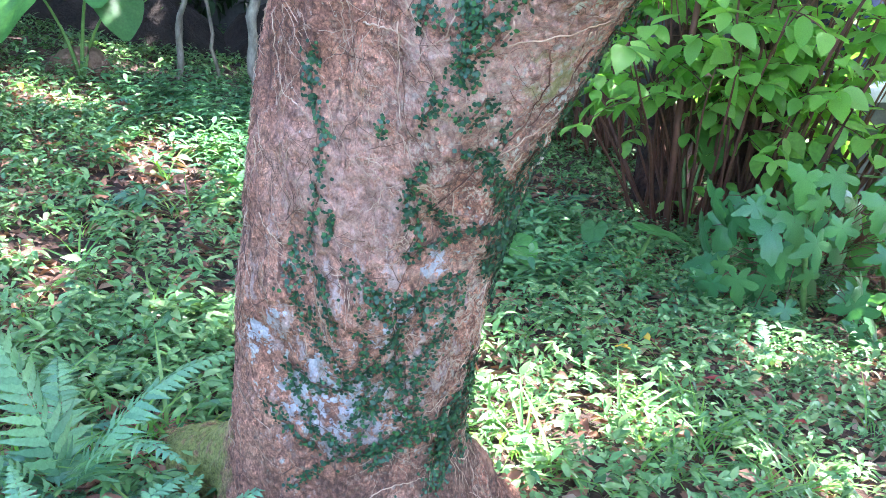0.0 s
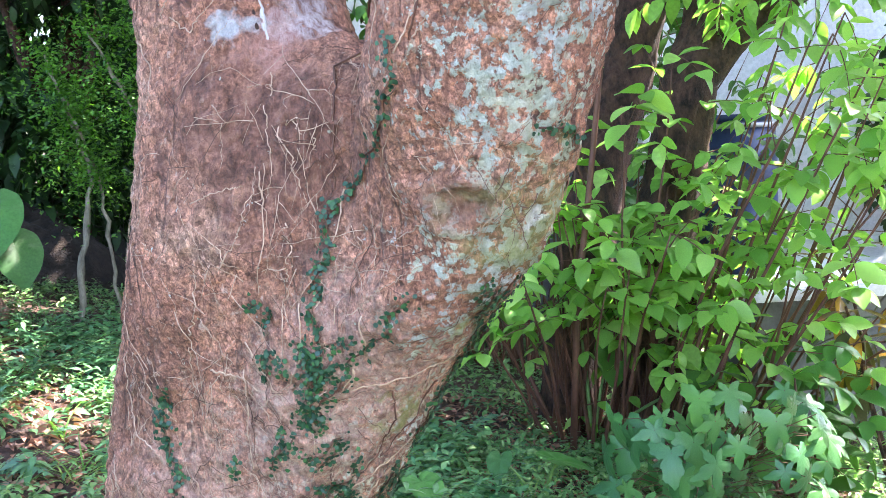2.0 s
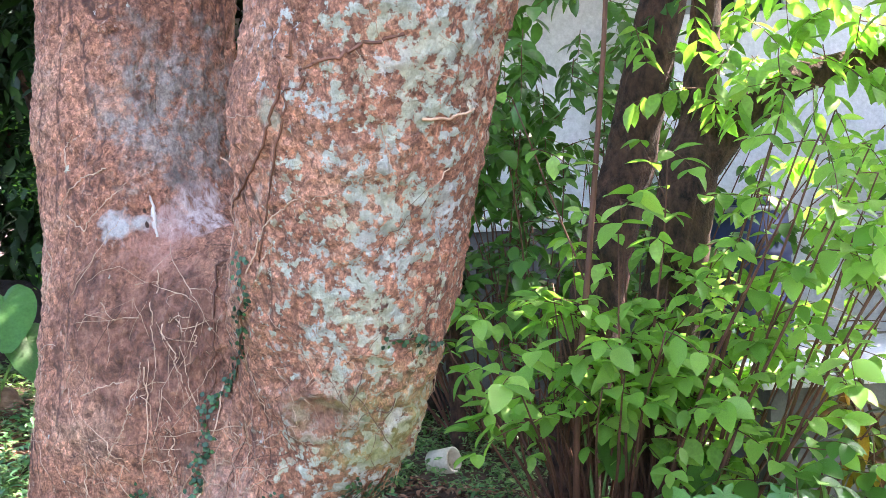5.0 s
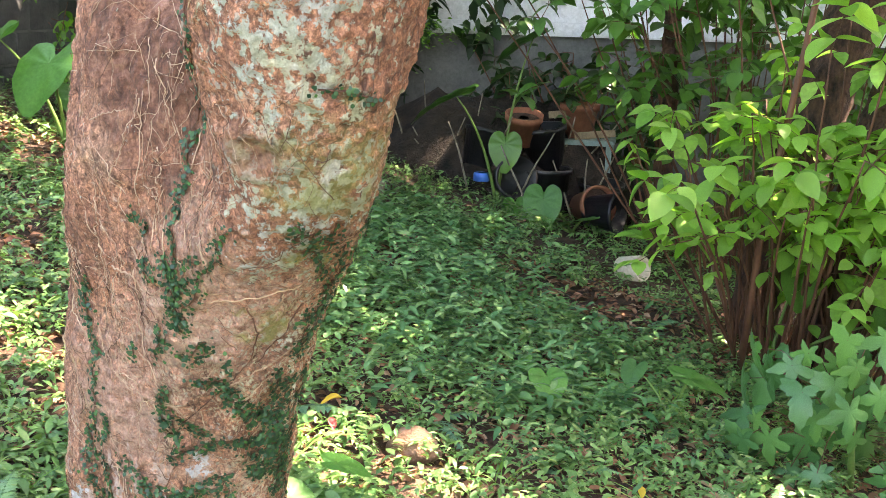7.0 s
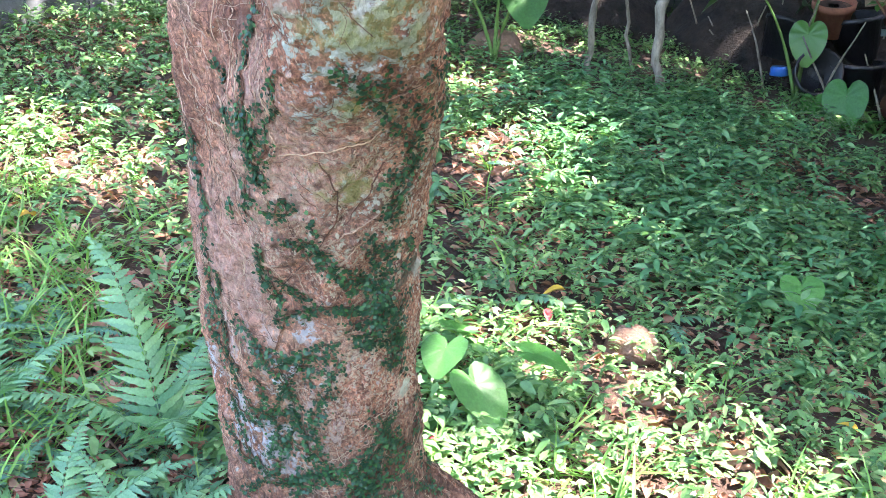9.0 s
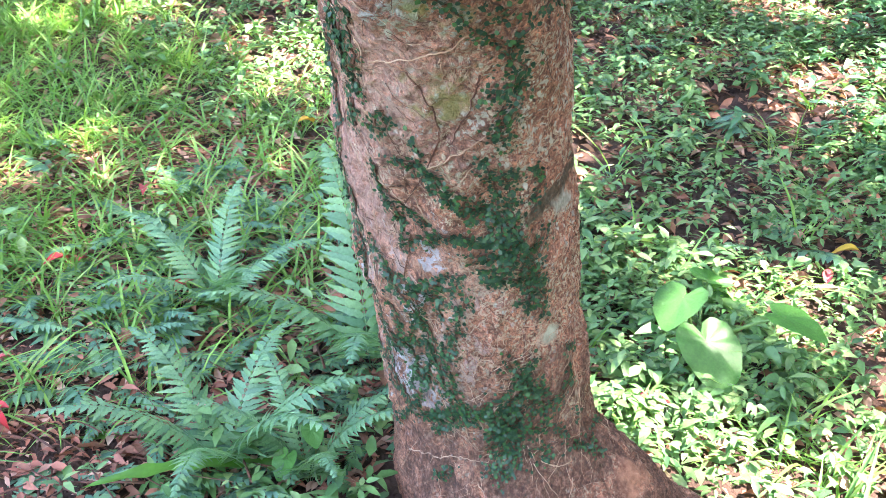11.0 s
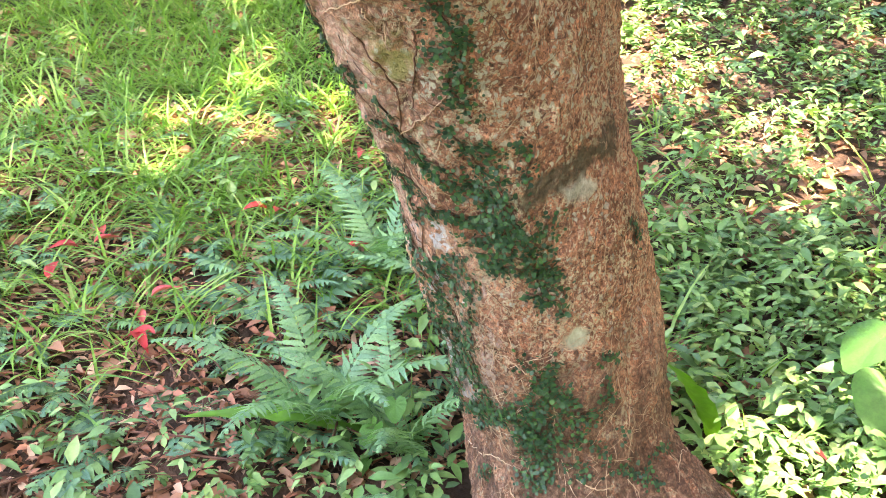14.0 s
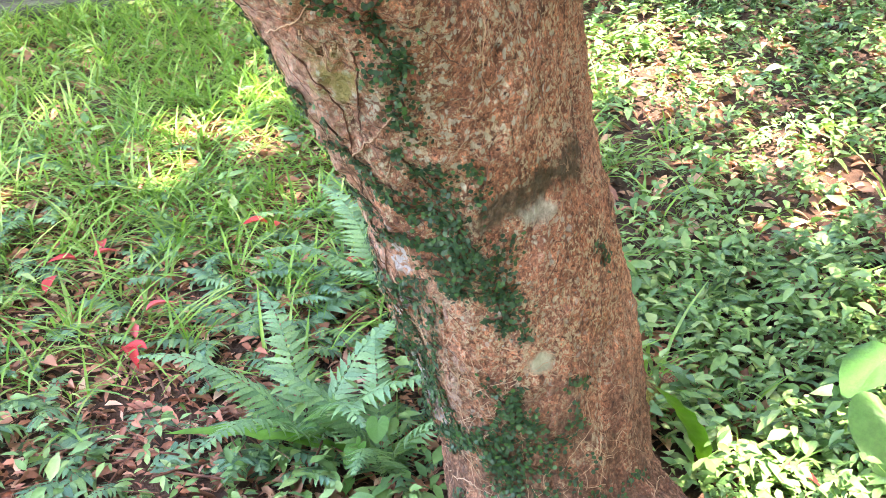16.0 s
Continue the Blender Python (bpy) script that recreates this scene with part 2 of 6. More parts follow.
    stub = math_node(t, "MULTIPLY", any_of(t, [near(t, q, 0.019, 0.005, 0.008) for q in ((0.014, 1.161, 1.288), (0.037, 1.163, 1.290), (0.058, 1.172, 1.294), (0.035, 1.18, 1.316), (0.055, 1.20, 1.32))]), ramp(t, weave, ((0.36, (0.35,)), (0.46, (0.95,)))))
    c = mix(t, stub, c, ramp(t, weave, ((0.36, (0.22, 0.12, 0.10)), (0.5, (0.48, 0.36, 0.33)), (0.64, (0.66, 0.56, 0.52)))))
    bar = math_node(t, "MULTIPLY", near(t, (0.030, 1.175, 1.352), 0.016, 0.008, 0.02), 0.75)
    c = mix(t, bar, c, (0.10, 0.085, 0.08))
    rim = near(t, (0.0, 1.155, 1.262), 0.035, 0.014, 0.03)
    c = mix(t, math_node(t, "MULTIPLY", rim, 0.5), c, ramp(t, crumbs, ((0.3, (0.36, 0.14, 0.10)), (0.6, (0.62, 0.34, 0.27)))))
    white = math_node(t, "MULTIPLY", any_of(t, (near(t, (-0.042, 1.144, 1.286), 0.012, 0.006, 0.02), near(t, (-0.022, 1.153, 1.295), 0.011, 0.006, 0.02))), ramp(t, weave, ((0.30, (0.3,)), (0.42, (1.0,)))))
    c = mix(t, math_node(t, "MULTIPLY", white, 0.9), c, ramp(t, crumbs, ((0.3, (0.34, 0.35, 0.34)), (0.6, (0.58, 0.58, 0.56)))))
    # dark red-brown at the foot, shade put into the colour, broken by sound bark
    foot_shade = math_node(t, "MULTIPLY", near(t, (0.02, 1.42, 0.16), 0.29, 0.08, 0.09), ramp(t, noise_fac(t, 26, 5, 0.7, (1, 1, 0.4), 0.5), ((0.38, (0.1,)), (0.50, (0.92,)))))
    c = mix(t, foot_shade, c, ramp(t, crumbs, ((0.3, (0.025, 0.012, 0.008)), (0.5, (0.115, 0.050, 0.030)), (0.7, (0.34, 0.19, 0.125)))))
    raw = near(t, (0.07, 1.535, 0.215), 0.030, 0.012, 0.02)
    c = mix(t, math_node(t, "MULTIPLY", raw, 0.7), c, ramp(t, fibres, ((0.3, (0.26, 0.10, 0.05)), (0.6, (0.60, 0.30, 0.18)))))
    # an old slanting scar, dark with algae, on the east side, with a grey crust along it
    scar = any_of(t, [near(t, spot, 0.020, 0.009, 0.02) for spot in ((0.035, 1.419, 0.738), (0.058, 1.398, 0.733), (0.076, 1.377, 0.726), (0.086, 1.346, 0.713), (0.098, 1.316, 0.704), (0.150, 1.250, 0.93))])
    c = mix(t, math_node(t, "MULTIPLY", scar, 0.92), c, ramp(t, crumbs, ((0.3, (0.025, 0.022, 0.014)), (0.6, (0.11, 0.085, 0.05)))))
    pale = any_of(t, [near(t, spot, 0.010, 0.006, 0.015) for spot in ((0.060, 1.398, 0.702), (0.073, 1.376, 0.697), (0.086, 1.353, 0.690))])
    c = mix(t, math_node(t, "MULTIPLY", pale, 0.75), c, ramp(t, crumbs, ((0.3, (0.26, 0.26, 0.21)), (0.6, (0.56, 0.55, 0.46)))))
    # pale, peeling strips along the south ridge
    peel = math_node(t, "MULTIPLY", near(t, (-0.13, 1.22, 0.52), 0.17, 0.06), ramp(t, noise_fac(t, 40, 6, 0.7, (1, 1, 0.5), 0.1), ((0.55, (0.0,)), (0.59, (0.7,)))))
    c = mix(t, peel, c, ramp(t, crumbs, ((0.3, (0.34, 0.23, 0.19)), (0.6, (0.60, 0.48, 0.43)))))
    # yellow-green algae on the underside of the limb, moss round the west root
    algae = any_of(t, (near(t, (0.27, 1.00, 1.06), 0.065, 0.05), near(t, (0.191, 1.075, 0.974), 0.02, 0.015), near(t, (0.134, 1.150, 0.86), 0.025, 0.015)))
    af = math_node(t, "MULTIPLY", algae, ramp(t, noise_fac(t, 34, 4), ((0.38, (0.0,)), (0.54, (0.75,)))))
    c = mix(t, af, c, mix(t, crumbs, (0.12, 0.14, 0.02), (0.42, 0.42, 0.13)))
    moss = math_node(t, "MULTIPLY", near(t, (-0.40, 1.60, 0.16), 0.19, 0.05), ramp(t, noise_fac(t, 30, 4), ((0.34, (0.2,)), (0.46, (0.95,)))))
    c = mix(t, moss, c, ramp(t, crumbs, ((0.3, (0.10, 0.11, 0.02)), (0.6, (0.36, 0.36, 0.09)))))
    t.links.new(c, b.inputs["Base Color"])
    b.inputs["Roughness"].default_value = 0.9
    h = math_node(t, "ADD", math_node(t, "MULTIPLY", fibres, 0.8), math_node(t, "MULTIPLY", flakes, 0.5))
    h = math_node(t, "ADD", h, math_node(t, "MULTIPLY", crumbs, 0.35))
    h = math_node(t, "ADD", h, math_node(t, "MULTIPLY", specks, 0.15))
    h = math_node(t, "SUBTRACT", h, math_node(t, "MULTIPLY", crack, 0.14))
    h = math_node(t, "ADD", h, math_node(t, "MULTIPLY", lf, 0.06))
    bump(t, b, h, 1.0, 0.016)
    return m


BARK = bark_material()
ROOTLET = surface("tan_rootlet", (0.30, 0.17, 0.10), (0.66, 0.46, 0.31), 30, 0.7, 0.2, 0.001, 200)
DARKROOT = surface("dark_rootlet", (0.07, 0.03, 0.018), (0.20, 0.10, 0.06), 30, 0.8, 0.2, 0.001, 200)
FIG = leaf_material("creeping_fig_leaf", ((0.010, 0.040, 0.022), (0.016, 0.058, 0.028), (0.022, 0.07, 0.028), (0.04, 0.12, 0.03)), 0.12, 0.5, 160)
HERB = leaf_material("herb_leaf", ((0.055, 0.145, 0.052), (0.115, 0.245, 0.072), (0.138, 0.27, 0.088), (0.25, 0.36, 0.13)), 0.16, 0.40)
# darker, bluer green than HERB: shade at the back is put into the colour
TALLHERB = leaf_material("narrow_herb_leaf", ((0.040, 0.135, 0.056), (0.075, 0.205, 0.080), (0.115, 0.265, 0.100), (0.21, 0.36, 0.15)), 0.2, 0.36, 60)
GRASS = leaf_material("grass_blade", ((0.14, 0.30, 0.06), (0.22, 0.40, 0.08), (0.11, 0.26, 0.07), (0.32, 0.44, 0.14)), 0.35, 0.42, 60)
FERN = leaf_material("fern_green", ((0.105, 0.235, 0.125), (0.16, 0.315, 0.155), (0.19, 0.35, 0.15)), 0.3, 0.38)
BLUEFERN = leaf_material("bluish_fern", ((0.065, 0.165, 0.105), (0.11, 0.24, 0.135), (0.18, 0.33, 0.13)), 0.25, 0.4)
CROTON = leaf_material("croton_leaf", ((0.03, 0.06, 0.02), (0.10, 0.03, 0.015), (0.05, 0.09, 0.02), (0.45, 0.25, 0.02), (0.03, 0.05, 0.02)), 0.2, 0.3, 30)
SWORD = leaf_material("strap_leaf", ((0.09, 0.25, 0.03), (0.12, 0.30, 0.04)), 0.35, 0.35, 50)
SHRUB = leaf_material("shrub_leaf", ((0.20, 0.41, 0.07), (0.30, 0.54, 0.11), (0.13, 0.31, 0.05), (0.38, 0.60, 0.15)), 0.46, 0.36, 50)
# lower greens than SHRUB: shade on these leaves is put into the colour
BIGLEAF = leaf_material("glossy_green_leaf", ((0.06, 0.17, 0.03), (0.09, 0.23, 0.04), (0.045, 0.13, 0.03)), 0.28, 0.34, 50)
TARO = leaf_material("taro_leaf", ((0.06, 0.20, 0.05), (0.10, 0.28, 0.06), (0.05, 0.15, 0.04)), 0.4, 0.4, 25)
LOBED = leaf_material("lobed_leaf", ((0.050, 0.155, 0.056), (0.072, 0.20, 0.07), (0.115, 0.26, 0.075)), 0.3, 0.3, 40)
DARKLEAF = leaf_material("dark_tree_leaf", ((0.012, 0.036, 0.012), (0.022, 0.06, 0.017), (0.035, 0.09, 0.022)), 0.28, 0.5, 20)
SMALLLEAF = leaf_material("small_bright_leaf", ((0.08, 0.22, 0.03), (0.14, 0.32, 0.04), (0.05, 0.15, 0.03)), 0.4, 0.4, 60)
STEM = surface("red_brown_stem", (0.06, 0.022, 0.012), (0.18, 0.072, 0.038), 20, 0.7, 0.4, 0.003, 120, 0, (1, 1, 0.3))
GREENSTEM = surface("green_stem", (0.10, 0.20, 0.04), (0.18, 0.30, 0.08), 20, 0.55, 0.2, 0.002)
PALESTEM = surface("pale_grey_stem", (0.10, 0.082, 0.058), (0.38, 0.33, 0.25), 30, 0.85, 0.5, 0.004, 70, 0, (1, 1, 0.4))
DARKBARK = surface("dark_brown_bark", (0.012, 0.006, 0.004), (0.17, 0.082, 0.052), 22, 0.95, 1.0, 0.04, 85, 0, (1, 1, 0.6))
SOIL = surface("leaf_mould", (0.022, 0.012, 0.008), (0.11, 0.056, 0.036), 9, 0.95, 0.9, 0.02, 55)
PALEWOOD = surface("bleached_dead_wood", (0.34, 0.30, 0.26), (0.66, 0.62, 0.56), 40, 0.85, 0.8, 0.003, 160, 0, (1, 1, 0.2))
# darker copy of SOIL for the heaps, with their shade in the colour
DARKSOIL = surface("shaded_soil", (0.008, 0.006, 0.005), (0.05, 0.032, 0.022), 9, 0.95, 1.0, 0.03, 45)
REDLITTER = leaf_material("red_dead_leaf", ((0.26, 0.09, 0.055), (0.42, 0.18, 0.115), (0.20, 0.08, 0.048), (0.58, 0.36, 0.26)), 0.1, 0.7, 70)
LITTER = leaf_material("dead_leaf", ((0.17, 0.072, 0.043), (0.38, 0.18, 0.115), (0.26, 0.12, 0.075), (0.56, 0.37, 0.26)), 0.1, 0.7, 70)
RED = leaf_material("red_leaf", ((0.42, 0.02, 0.025), (0.50, 0.09, 0.09), (0.36, 0.04, 0.04)), 0.2, 0.45, 50)
YELLOW = leaf_material("yellow_leaf", ((0.62, 0.42, 0.05), (0.55, 0.30, 0.03)), 0.25, 0.5, 50)
STONE = surface("brown_stone", (0.11, 0.060, 0.038), (0.29, 0.175, 0.12), 14, 0.95, 0.9, 0.012, 50)
PLASTER = surface("white_plaster", (0.76, 0.77, 0.80), (0.86, 0.86, 0.88), 1.5, 0.85, 0.15, 0.004, 30)
# grey taken down: the plinth's deep shade is put into the colour
CONCRETE = surface("grey_concrete", (0.085, 0.09, 0.09), (0.21, 0.21, 0.20), 3, 0.9, 0.4, 0.006, 40)
BLOCKS = surface("dark_concrete_block", (0.045, 0.05, 0.055), (0.15, 0.15, 0.15), 4, 0.92, 0.5, 0.006, 50)
CLAY = surface("terracotta", (0.22, 0.08, 0.045), (0.38, 0.15, 0.085), 8, 0.85, 0.3, 0.004, 60)
TEAL = surface("faded_teal_paint", (0.14, 0.22, 0.21), (0.26, 0.34, 0.32), 8, 0.6, 0.2, 0.003)
BLUE = surface("dark_blue_plastic", (0.012, 0.02, 0.07), (0.025, 0.045, 0.14), 4, 0.4, 0.1, 0.002)
CAPBLUE = surface("bright_blue_plastic", (0.02, 0.12, 0.45), (0.04, 0.18, 0.55), 10, 0.4, 0.1, 0.002)
BLACK = surface("black_plastic", (0.008, 0.008, 0.01), (0.02, 0.02, 0.025), 8, 0.35, 0.6, 0.02, 20)
CREAM = surface("cream_ceramic", (0.55, 0.46, 0.34), (0.68, 0.60, 0.46), 10, 0.6, 0.2, 0.003)
GLASSDARK = surface("dark_window_glass", (0.01, 0.012, 0.016), (0.02, 0.024, 0.03), 2, 0.08, 0.0, 0.001)
GREYMETAL = surface("grey_metal", (0.28, 0.29, 0.30), (0.42, 0.43, 0.44), 6, 0.5, 0.1, 0.002, 40, 0.6)
WOOD = surface("weathered_board", (0.22, 0.15, 0.09), (0.40, 0.30, 0.19), 10, 0.8, 0.4, 0.004, 60, 0, (1, 0.2, 1))


# ---- mesh helpers ----
def fast_mesh(name, v, f, material=None, smooth=True):
    """A mesh from an (n, 3) array of places and an (m, 3) or (m, 4) array of faces."""
    v, f = np.asarray(v, np.float32), np.asarray(f, np.int32)
    me = bpy.data.meshes.new(name)
    me.vertices.add(len(v))
    me.vertices.foreach_set("co", v.ravel())
    me.loops.add(f.size)
    me.loops.foreach_set("vertex_index", f.ravel())
    me.polygons.add(len(f))
    me.polygons.foreach_set("loop_start", np.arange(0, f.size, f.shape[1], dtype=np.int32))
    me.update(calc_edges=True)
    me.polygons.foreach_set("use_smooth", np.full(len(f), smooth))
    if material:
        me.materials.append(material)
    return me


def join(pieces):
    """Several (places, triangles) as one."""
    vs, fs, n = [], [], 0
    for v, f in pieces:
        vs.append(np.asarray(v, float)), fs.append(np.asarray(f, int) + n)
        n += len(v)
    return np.concatenate(vs), np.concatenate(fs)


def part(name, geo, material, parent, label="", smooth=True):
    me = geo if isinstance(geo, bpy.types.Mesh) else fast_mesh(name, *geo, material, smooth)
    ob = new(name, me)
    ob.parent = parent
    return tagged(ob, label)


def thing(name, place, label, category, group="", kind=""):
    ob = new(name)
    ob.location = place
    return tagged(ob, label, category, group, kind)


def tris(quads):
    q = np.asarray(quads)
    return np.concatenate([q[:, [0, 1, 2]], q[:, [0, 2, 3]]])


def tube(points, radii, sides=6, closed=True):
    """A round tube along points; radii per point or one for all."""
    p = np.asarray(points, float)
    r = np.broadcast_to(np.asarray(radii, float), (len(p),))
    d = np.gradient(p, axis=0)
    d /= np.linalg.norm(d, axis=1)[:, None] + 1e-9
    ref = np.where(np.abs(d[:, 2:3]) > 0.9, [[1.0, 0, 0]], [[0, 0, 1.0]])
    a = np.cross(d, ref)
    a /= np.linalg.norm(a, axis=1)[:, None] + 1e-9
    b = np.cross(d, a)
    th = np.arange(sides) * 2 * np.pi / sides
    ring = (a[:, None] * np.cos(th)[None, :, None] + b[:, None] * np.sin(th)[None, :, None]) * r[:, None, None] + p[:, None]
    v = ring.reshape(-1, 3)
    i, j = np.meshgrid(np.arange(len(p) - 1), np.arange(sides), indexing="ij")
    q = np.stack([i * sides + j, i * sides + (j + 1) % sides, (i + 1) * sides + (j + 1) % sides, (i + 1) * sides + j], -1).reshape(-1, 4)
    f = tris(q)
    if closed:
        n = len(v)
        v = np.concatenate([v, p[:1], p[-1:]])
        k = np.arange(sides)
        f = np.concatenate([f, np.stack([np.full(sides, n), (k + 1) % sides, k], 1), np.stack([np.full(sides, n + 1), n - sides + k, n - sides + (k + 1) % sides], 1)])
    return v, f


def bend(start, way, length, droop, n=8, sway=0.0, rng=random):
    """Points along a stem that leaves start along way and bows under its weight."""
    p, d, out = Vector(start), Vector(way).normalized(), []
    for i in range(n):
        out.append(p.copy())
        d = (d + Vector((rng.uniform(-sway, sway), rng.uniform(-sway, sway), -droop / n))).normalized()
        p = p + d * (length / (n - 1))
    return out


def blade(n=3, wide=0.45, peak=0.4, fold=0.25, droop=0.25, power=1.0):
    """A leaf of length 1 along +y, folded along its midrib, n stations."""
    v, f = [(0, 0, 0)], []
    for i in range(1, n + 1):
        s = i / (n + 1)
        w = 0.5 * wide * (math.sin(math.pi * s ** (math.log(0.5) / math.log(peak)))) ** power
        z = -droop * s * s
        v += [(-w, s, z + fold * w), (0, s, z), (w, s, z + fold * w)]
    v.append((0, 1, -droop))
    f += [(0, 2, 1), (0, 3, 2)]
    for i in range(n - 1):
        a = 1 + 3 * i
        f += [(a, a + 1, a + 4), (a, a + 4, a + 3), (a + 1, a + 2, a + 5), (a + 1, a + 5, a + 4)]
    a = 1 + 3 * (n - 1)
    f += [(a, a + 1, a + 3), (a + 1, a + 2, a + 3)]
    return np.array(v, float), np.array(f)


def turns(yaw, pitch, roll):
    """Rotation matrices, one for each row: roll about y, pitch about x, yaw about z."""
    cy, sy, cp, sp, cr, sr = np.cos(yaw), np.sin(yaw), np.cos(pitch), np.sin(pitch), np.cos(roll), np.sin(roll)
    o, z = np.ones_like(cy), np.zeros_like(cy)
    Z = np.stack([cy, -sy, z, sy, cy, z, z, z, o], -1).reshape(-1, 3, 3)
    X = np.stack([o, z, z, z, cp, -sp, z, sp, cp], -1).reshape(-1, 3, 3)
    Y = np.stack([cr, z, sr, z, o, z, -sr, z, cr], -1).reshape(-1, 3, 3)
    return Z @ X @ Y


def strewn(template, places, rot, size):
    """Copies of a template as one (places, triangles); size is one number or three a copy."""
    tv, tf = template
    size = np.asarray(size, float)
    s = size[:, None, :] if size.ndim == 2 else size[:, None, None]
    v = np.einsum("nij,nkj->nki", rot, tv[None] * s) + np.asarray(places)[:, None]
    f = tf[None] + (np.arange(len(v)) * len(tv))[:, None, None]
    return v.reshape(-1, 3), f.reshape(-1, 3)


class Lattice:
    """Smooth random values in space, for relief and density."""

    def __init__(self, seed):
        self.t = np.random.RandomState(seed).rand(64, 64, 64).astype(np.float32)

    def __call__(self, p, scale=1.0, octaves=1):
        p = np.asarray(p, np.float32) * scale
        out, amp, tot = 0.0, 1.0, 0.0
        for _ in range(octaves):
            i = np.floor(p).astype(int)
            f = p - i
            f = f * f * (3 - 2 * f)
            i0, i1 = i & 63, (i + 1) & 63
            t = self.t
            x0, y0, z0, x1, y1, z1 = i0[..., 0], i0[..., 1], i0[..., 2], i1[..., 0], i1[..., 1], i1[..., 2]
            fx, fy, fz = f[..., 0], f[..., 1], f[..., 2]
            a = (t[x0, y0, z0] * (1 - fx) + t[x1, y0, z0] * fx) * (1 - fy) + (t[x0, y1, z0] * (1 - fx) + t[x1, y1, z0] * fx) * fy
            b = (t[x0, y0, z1] * (1 - fx) + t[x1, y0, z1] * fx) * (1 - fy) + (t[x0, y1, z1] * (1 - fx) + t[x1, y1, z1] * fx) * fy
            out, tot = out + amp * (a * (1 - fz) + b * fz), tot + amp
            p, amp = p * 2.03 + 17.3, amp * 0.5
        return out / tot


GRAIN = Lattice(3)


def box(x0, x1, y0, y1, z0, z1, bevel=0.0):
    bm = bmesh.new()
    bmesh.ops.create_cube(bm, size=1.0)
    for v in bm.verts:
        v.co = Vector(((x0 + x1) / 2 + v.co.x * (x1 - x0), (y0 + y1) / 2 + v.co.y * (y1 - y0), (z0 + z1) / 2 + v.co.z * (z1 - z0)))
    if bevel:
        bmesh.ops.bevel(bm, geom=bm.edges[:], offset=bevel, segments=2, affect="EDGES")
    bmesh.ops.triangulate(bm, faces=bm.faces[:])
    bm.verts.index_update()
    v = np.array([v.co[:] for v in bm.verts])
    f = np.array([[w.index for w in fc.verts] for fc in bm.faces])
    bm.free()
    return v, f


def lathe(profile, sides=24):
    """A turned body from (radius, height) pairs."""
    th = np.arange(sides) * 2 * np.pi / sides
    v = np.array([(r * math.cos(a), r * math.sin(a), z) for r, z in profile for a in th])
    q = [(i * sides + j, i * sides + (j + 1) % sides, (i + 1) * sides + (j + 1) % sides, (i + 1) * sides + j) for i in range(len(profile) - 1) for j in range(sides)]
    return v, tris(q)


# ---- ground ----
def lie(x, y):
    """Height of the ground: it rises to the west."""
    x, y = np.asarray(x, float), np.asarray(y, float)
    p = np.stack([x, y, 0 * x], -1)
    return -0.22 * 9 * np.tanh(x / 9) + 0.05 * (GRAIN(p, 1.7, 2) - 0.5) * np.exp(-(x * x + y * y) / 300)


def build_ground():
    u = np.linspace(-1, 1, 181)
    w = 1.2 * np.sinh(u * 6.0)
    gx, gy = np.meshgrid(w, w + 2.0, indexing="ij")
    v = np.stack([gx, gy, lie(gx, gy) + 0.012 * (GRAIN(np.stack([gx, gy, 0 * gx], -1), 14, 3) - 0.5)], -1).reshape(-1, 3)
    n = len(u)
    i, j = np.meshgrid(np.arange(n - 1), np.arange(n - 1), indexing="ij")
    q = np.stack([i * n + j, (i + 1) * n + j, (i + 1) * n + j + 1, i * n + j + 1], -1).reshape(-1, 4)
    ob = new("ground", fast_mesh("ground", v, q, SOIL))
    return tagged(ob, "brown leaf mould and soil of a sloping garden", "ground", kind="structure")


build_ground()

# ---- the tree ----
# height; middle and radius of the west stem; middle and radius of the east limb
STEMS = np.array([
    (-0.15, -0.30, 1.500, 0.120, -0.050, 1.470, 0.200),
    (0.00, -0.27, 1.490, 0.105, -0.060, 1.465, 0.180),
    (0.15, -0.225, 1.470, 0.125, -0.085, 1.455, 0.150),
    (0.30, -0.179, 1.452, 0.142, -0.105, 1.445, 0.130),
    (0.50, -0.144, 1.409, 0.145, -0.060, 1.366, 0.108),
    (0.70, -0.119, 1.361, 0.138, -0.028, 1.321, 0.123),
    (0.90, -0.071, 1.313, 0.147, 0.070, 1.221, 0.116),
    (1.05, -0.010, 1.280, 0.172, 0.196, 1.082, 0.086),
    (1.20, -0.030, 1.251, 0.124, 0.202, 1.047, 0.118),
    (1.40, -0.053, 1.290, 0.116, 0.244, 0.977, 0.124),
    (1.70, -0.030, 1.300, 0.122, 0.325, 0.890, 0.126),
    (2.30, -0.080, 1.330, 0.100, 0.560, 0.760, 0.105),
])


def section(z):
    z = np.asarray(z, float)
    return [np.interp(z, STEMS[:, 0], STEMS[:, i]) for i in range(1, 7)]


def soft_union(a, b, k):
    h = np.clip(0.5 + 0.5 * (b - a) / k, 0, 1)
    return b * (1 - h) + a * h - k * h * (1 - h)


def capsule(p, a, b, ra, rb):
    a, b = np.array(a), np.array(b)
    ab = b - a
    h = np.clip(((p - a) @ ab) / (ab @ ab), 0, 1)
    return np.linalg.norm(p - a - h[..., None] * ab, axis=-1) - (ra + (rb - ra) * h)


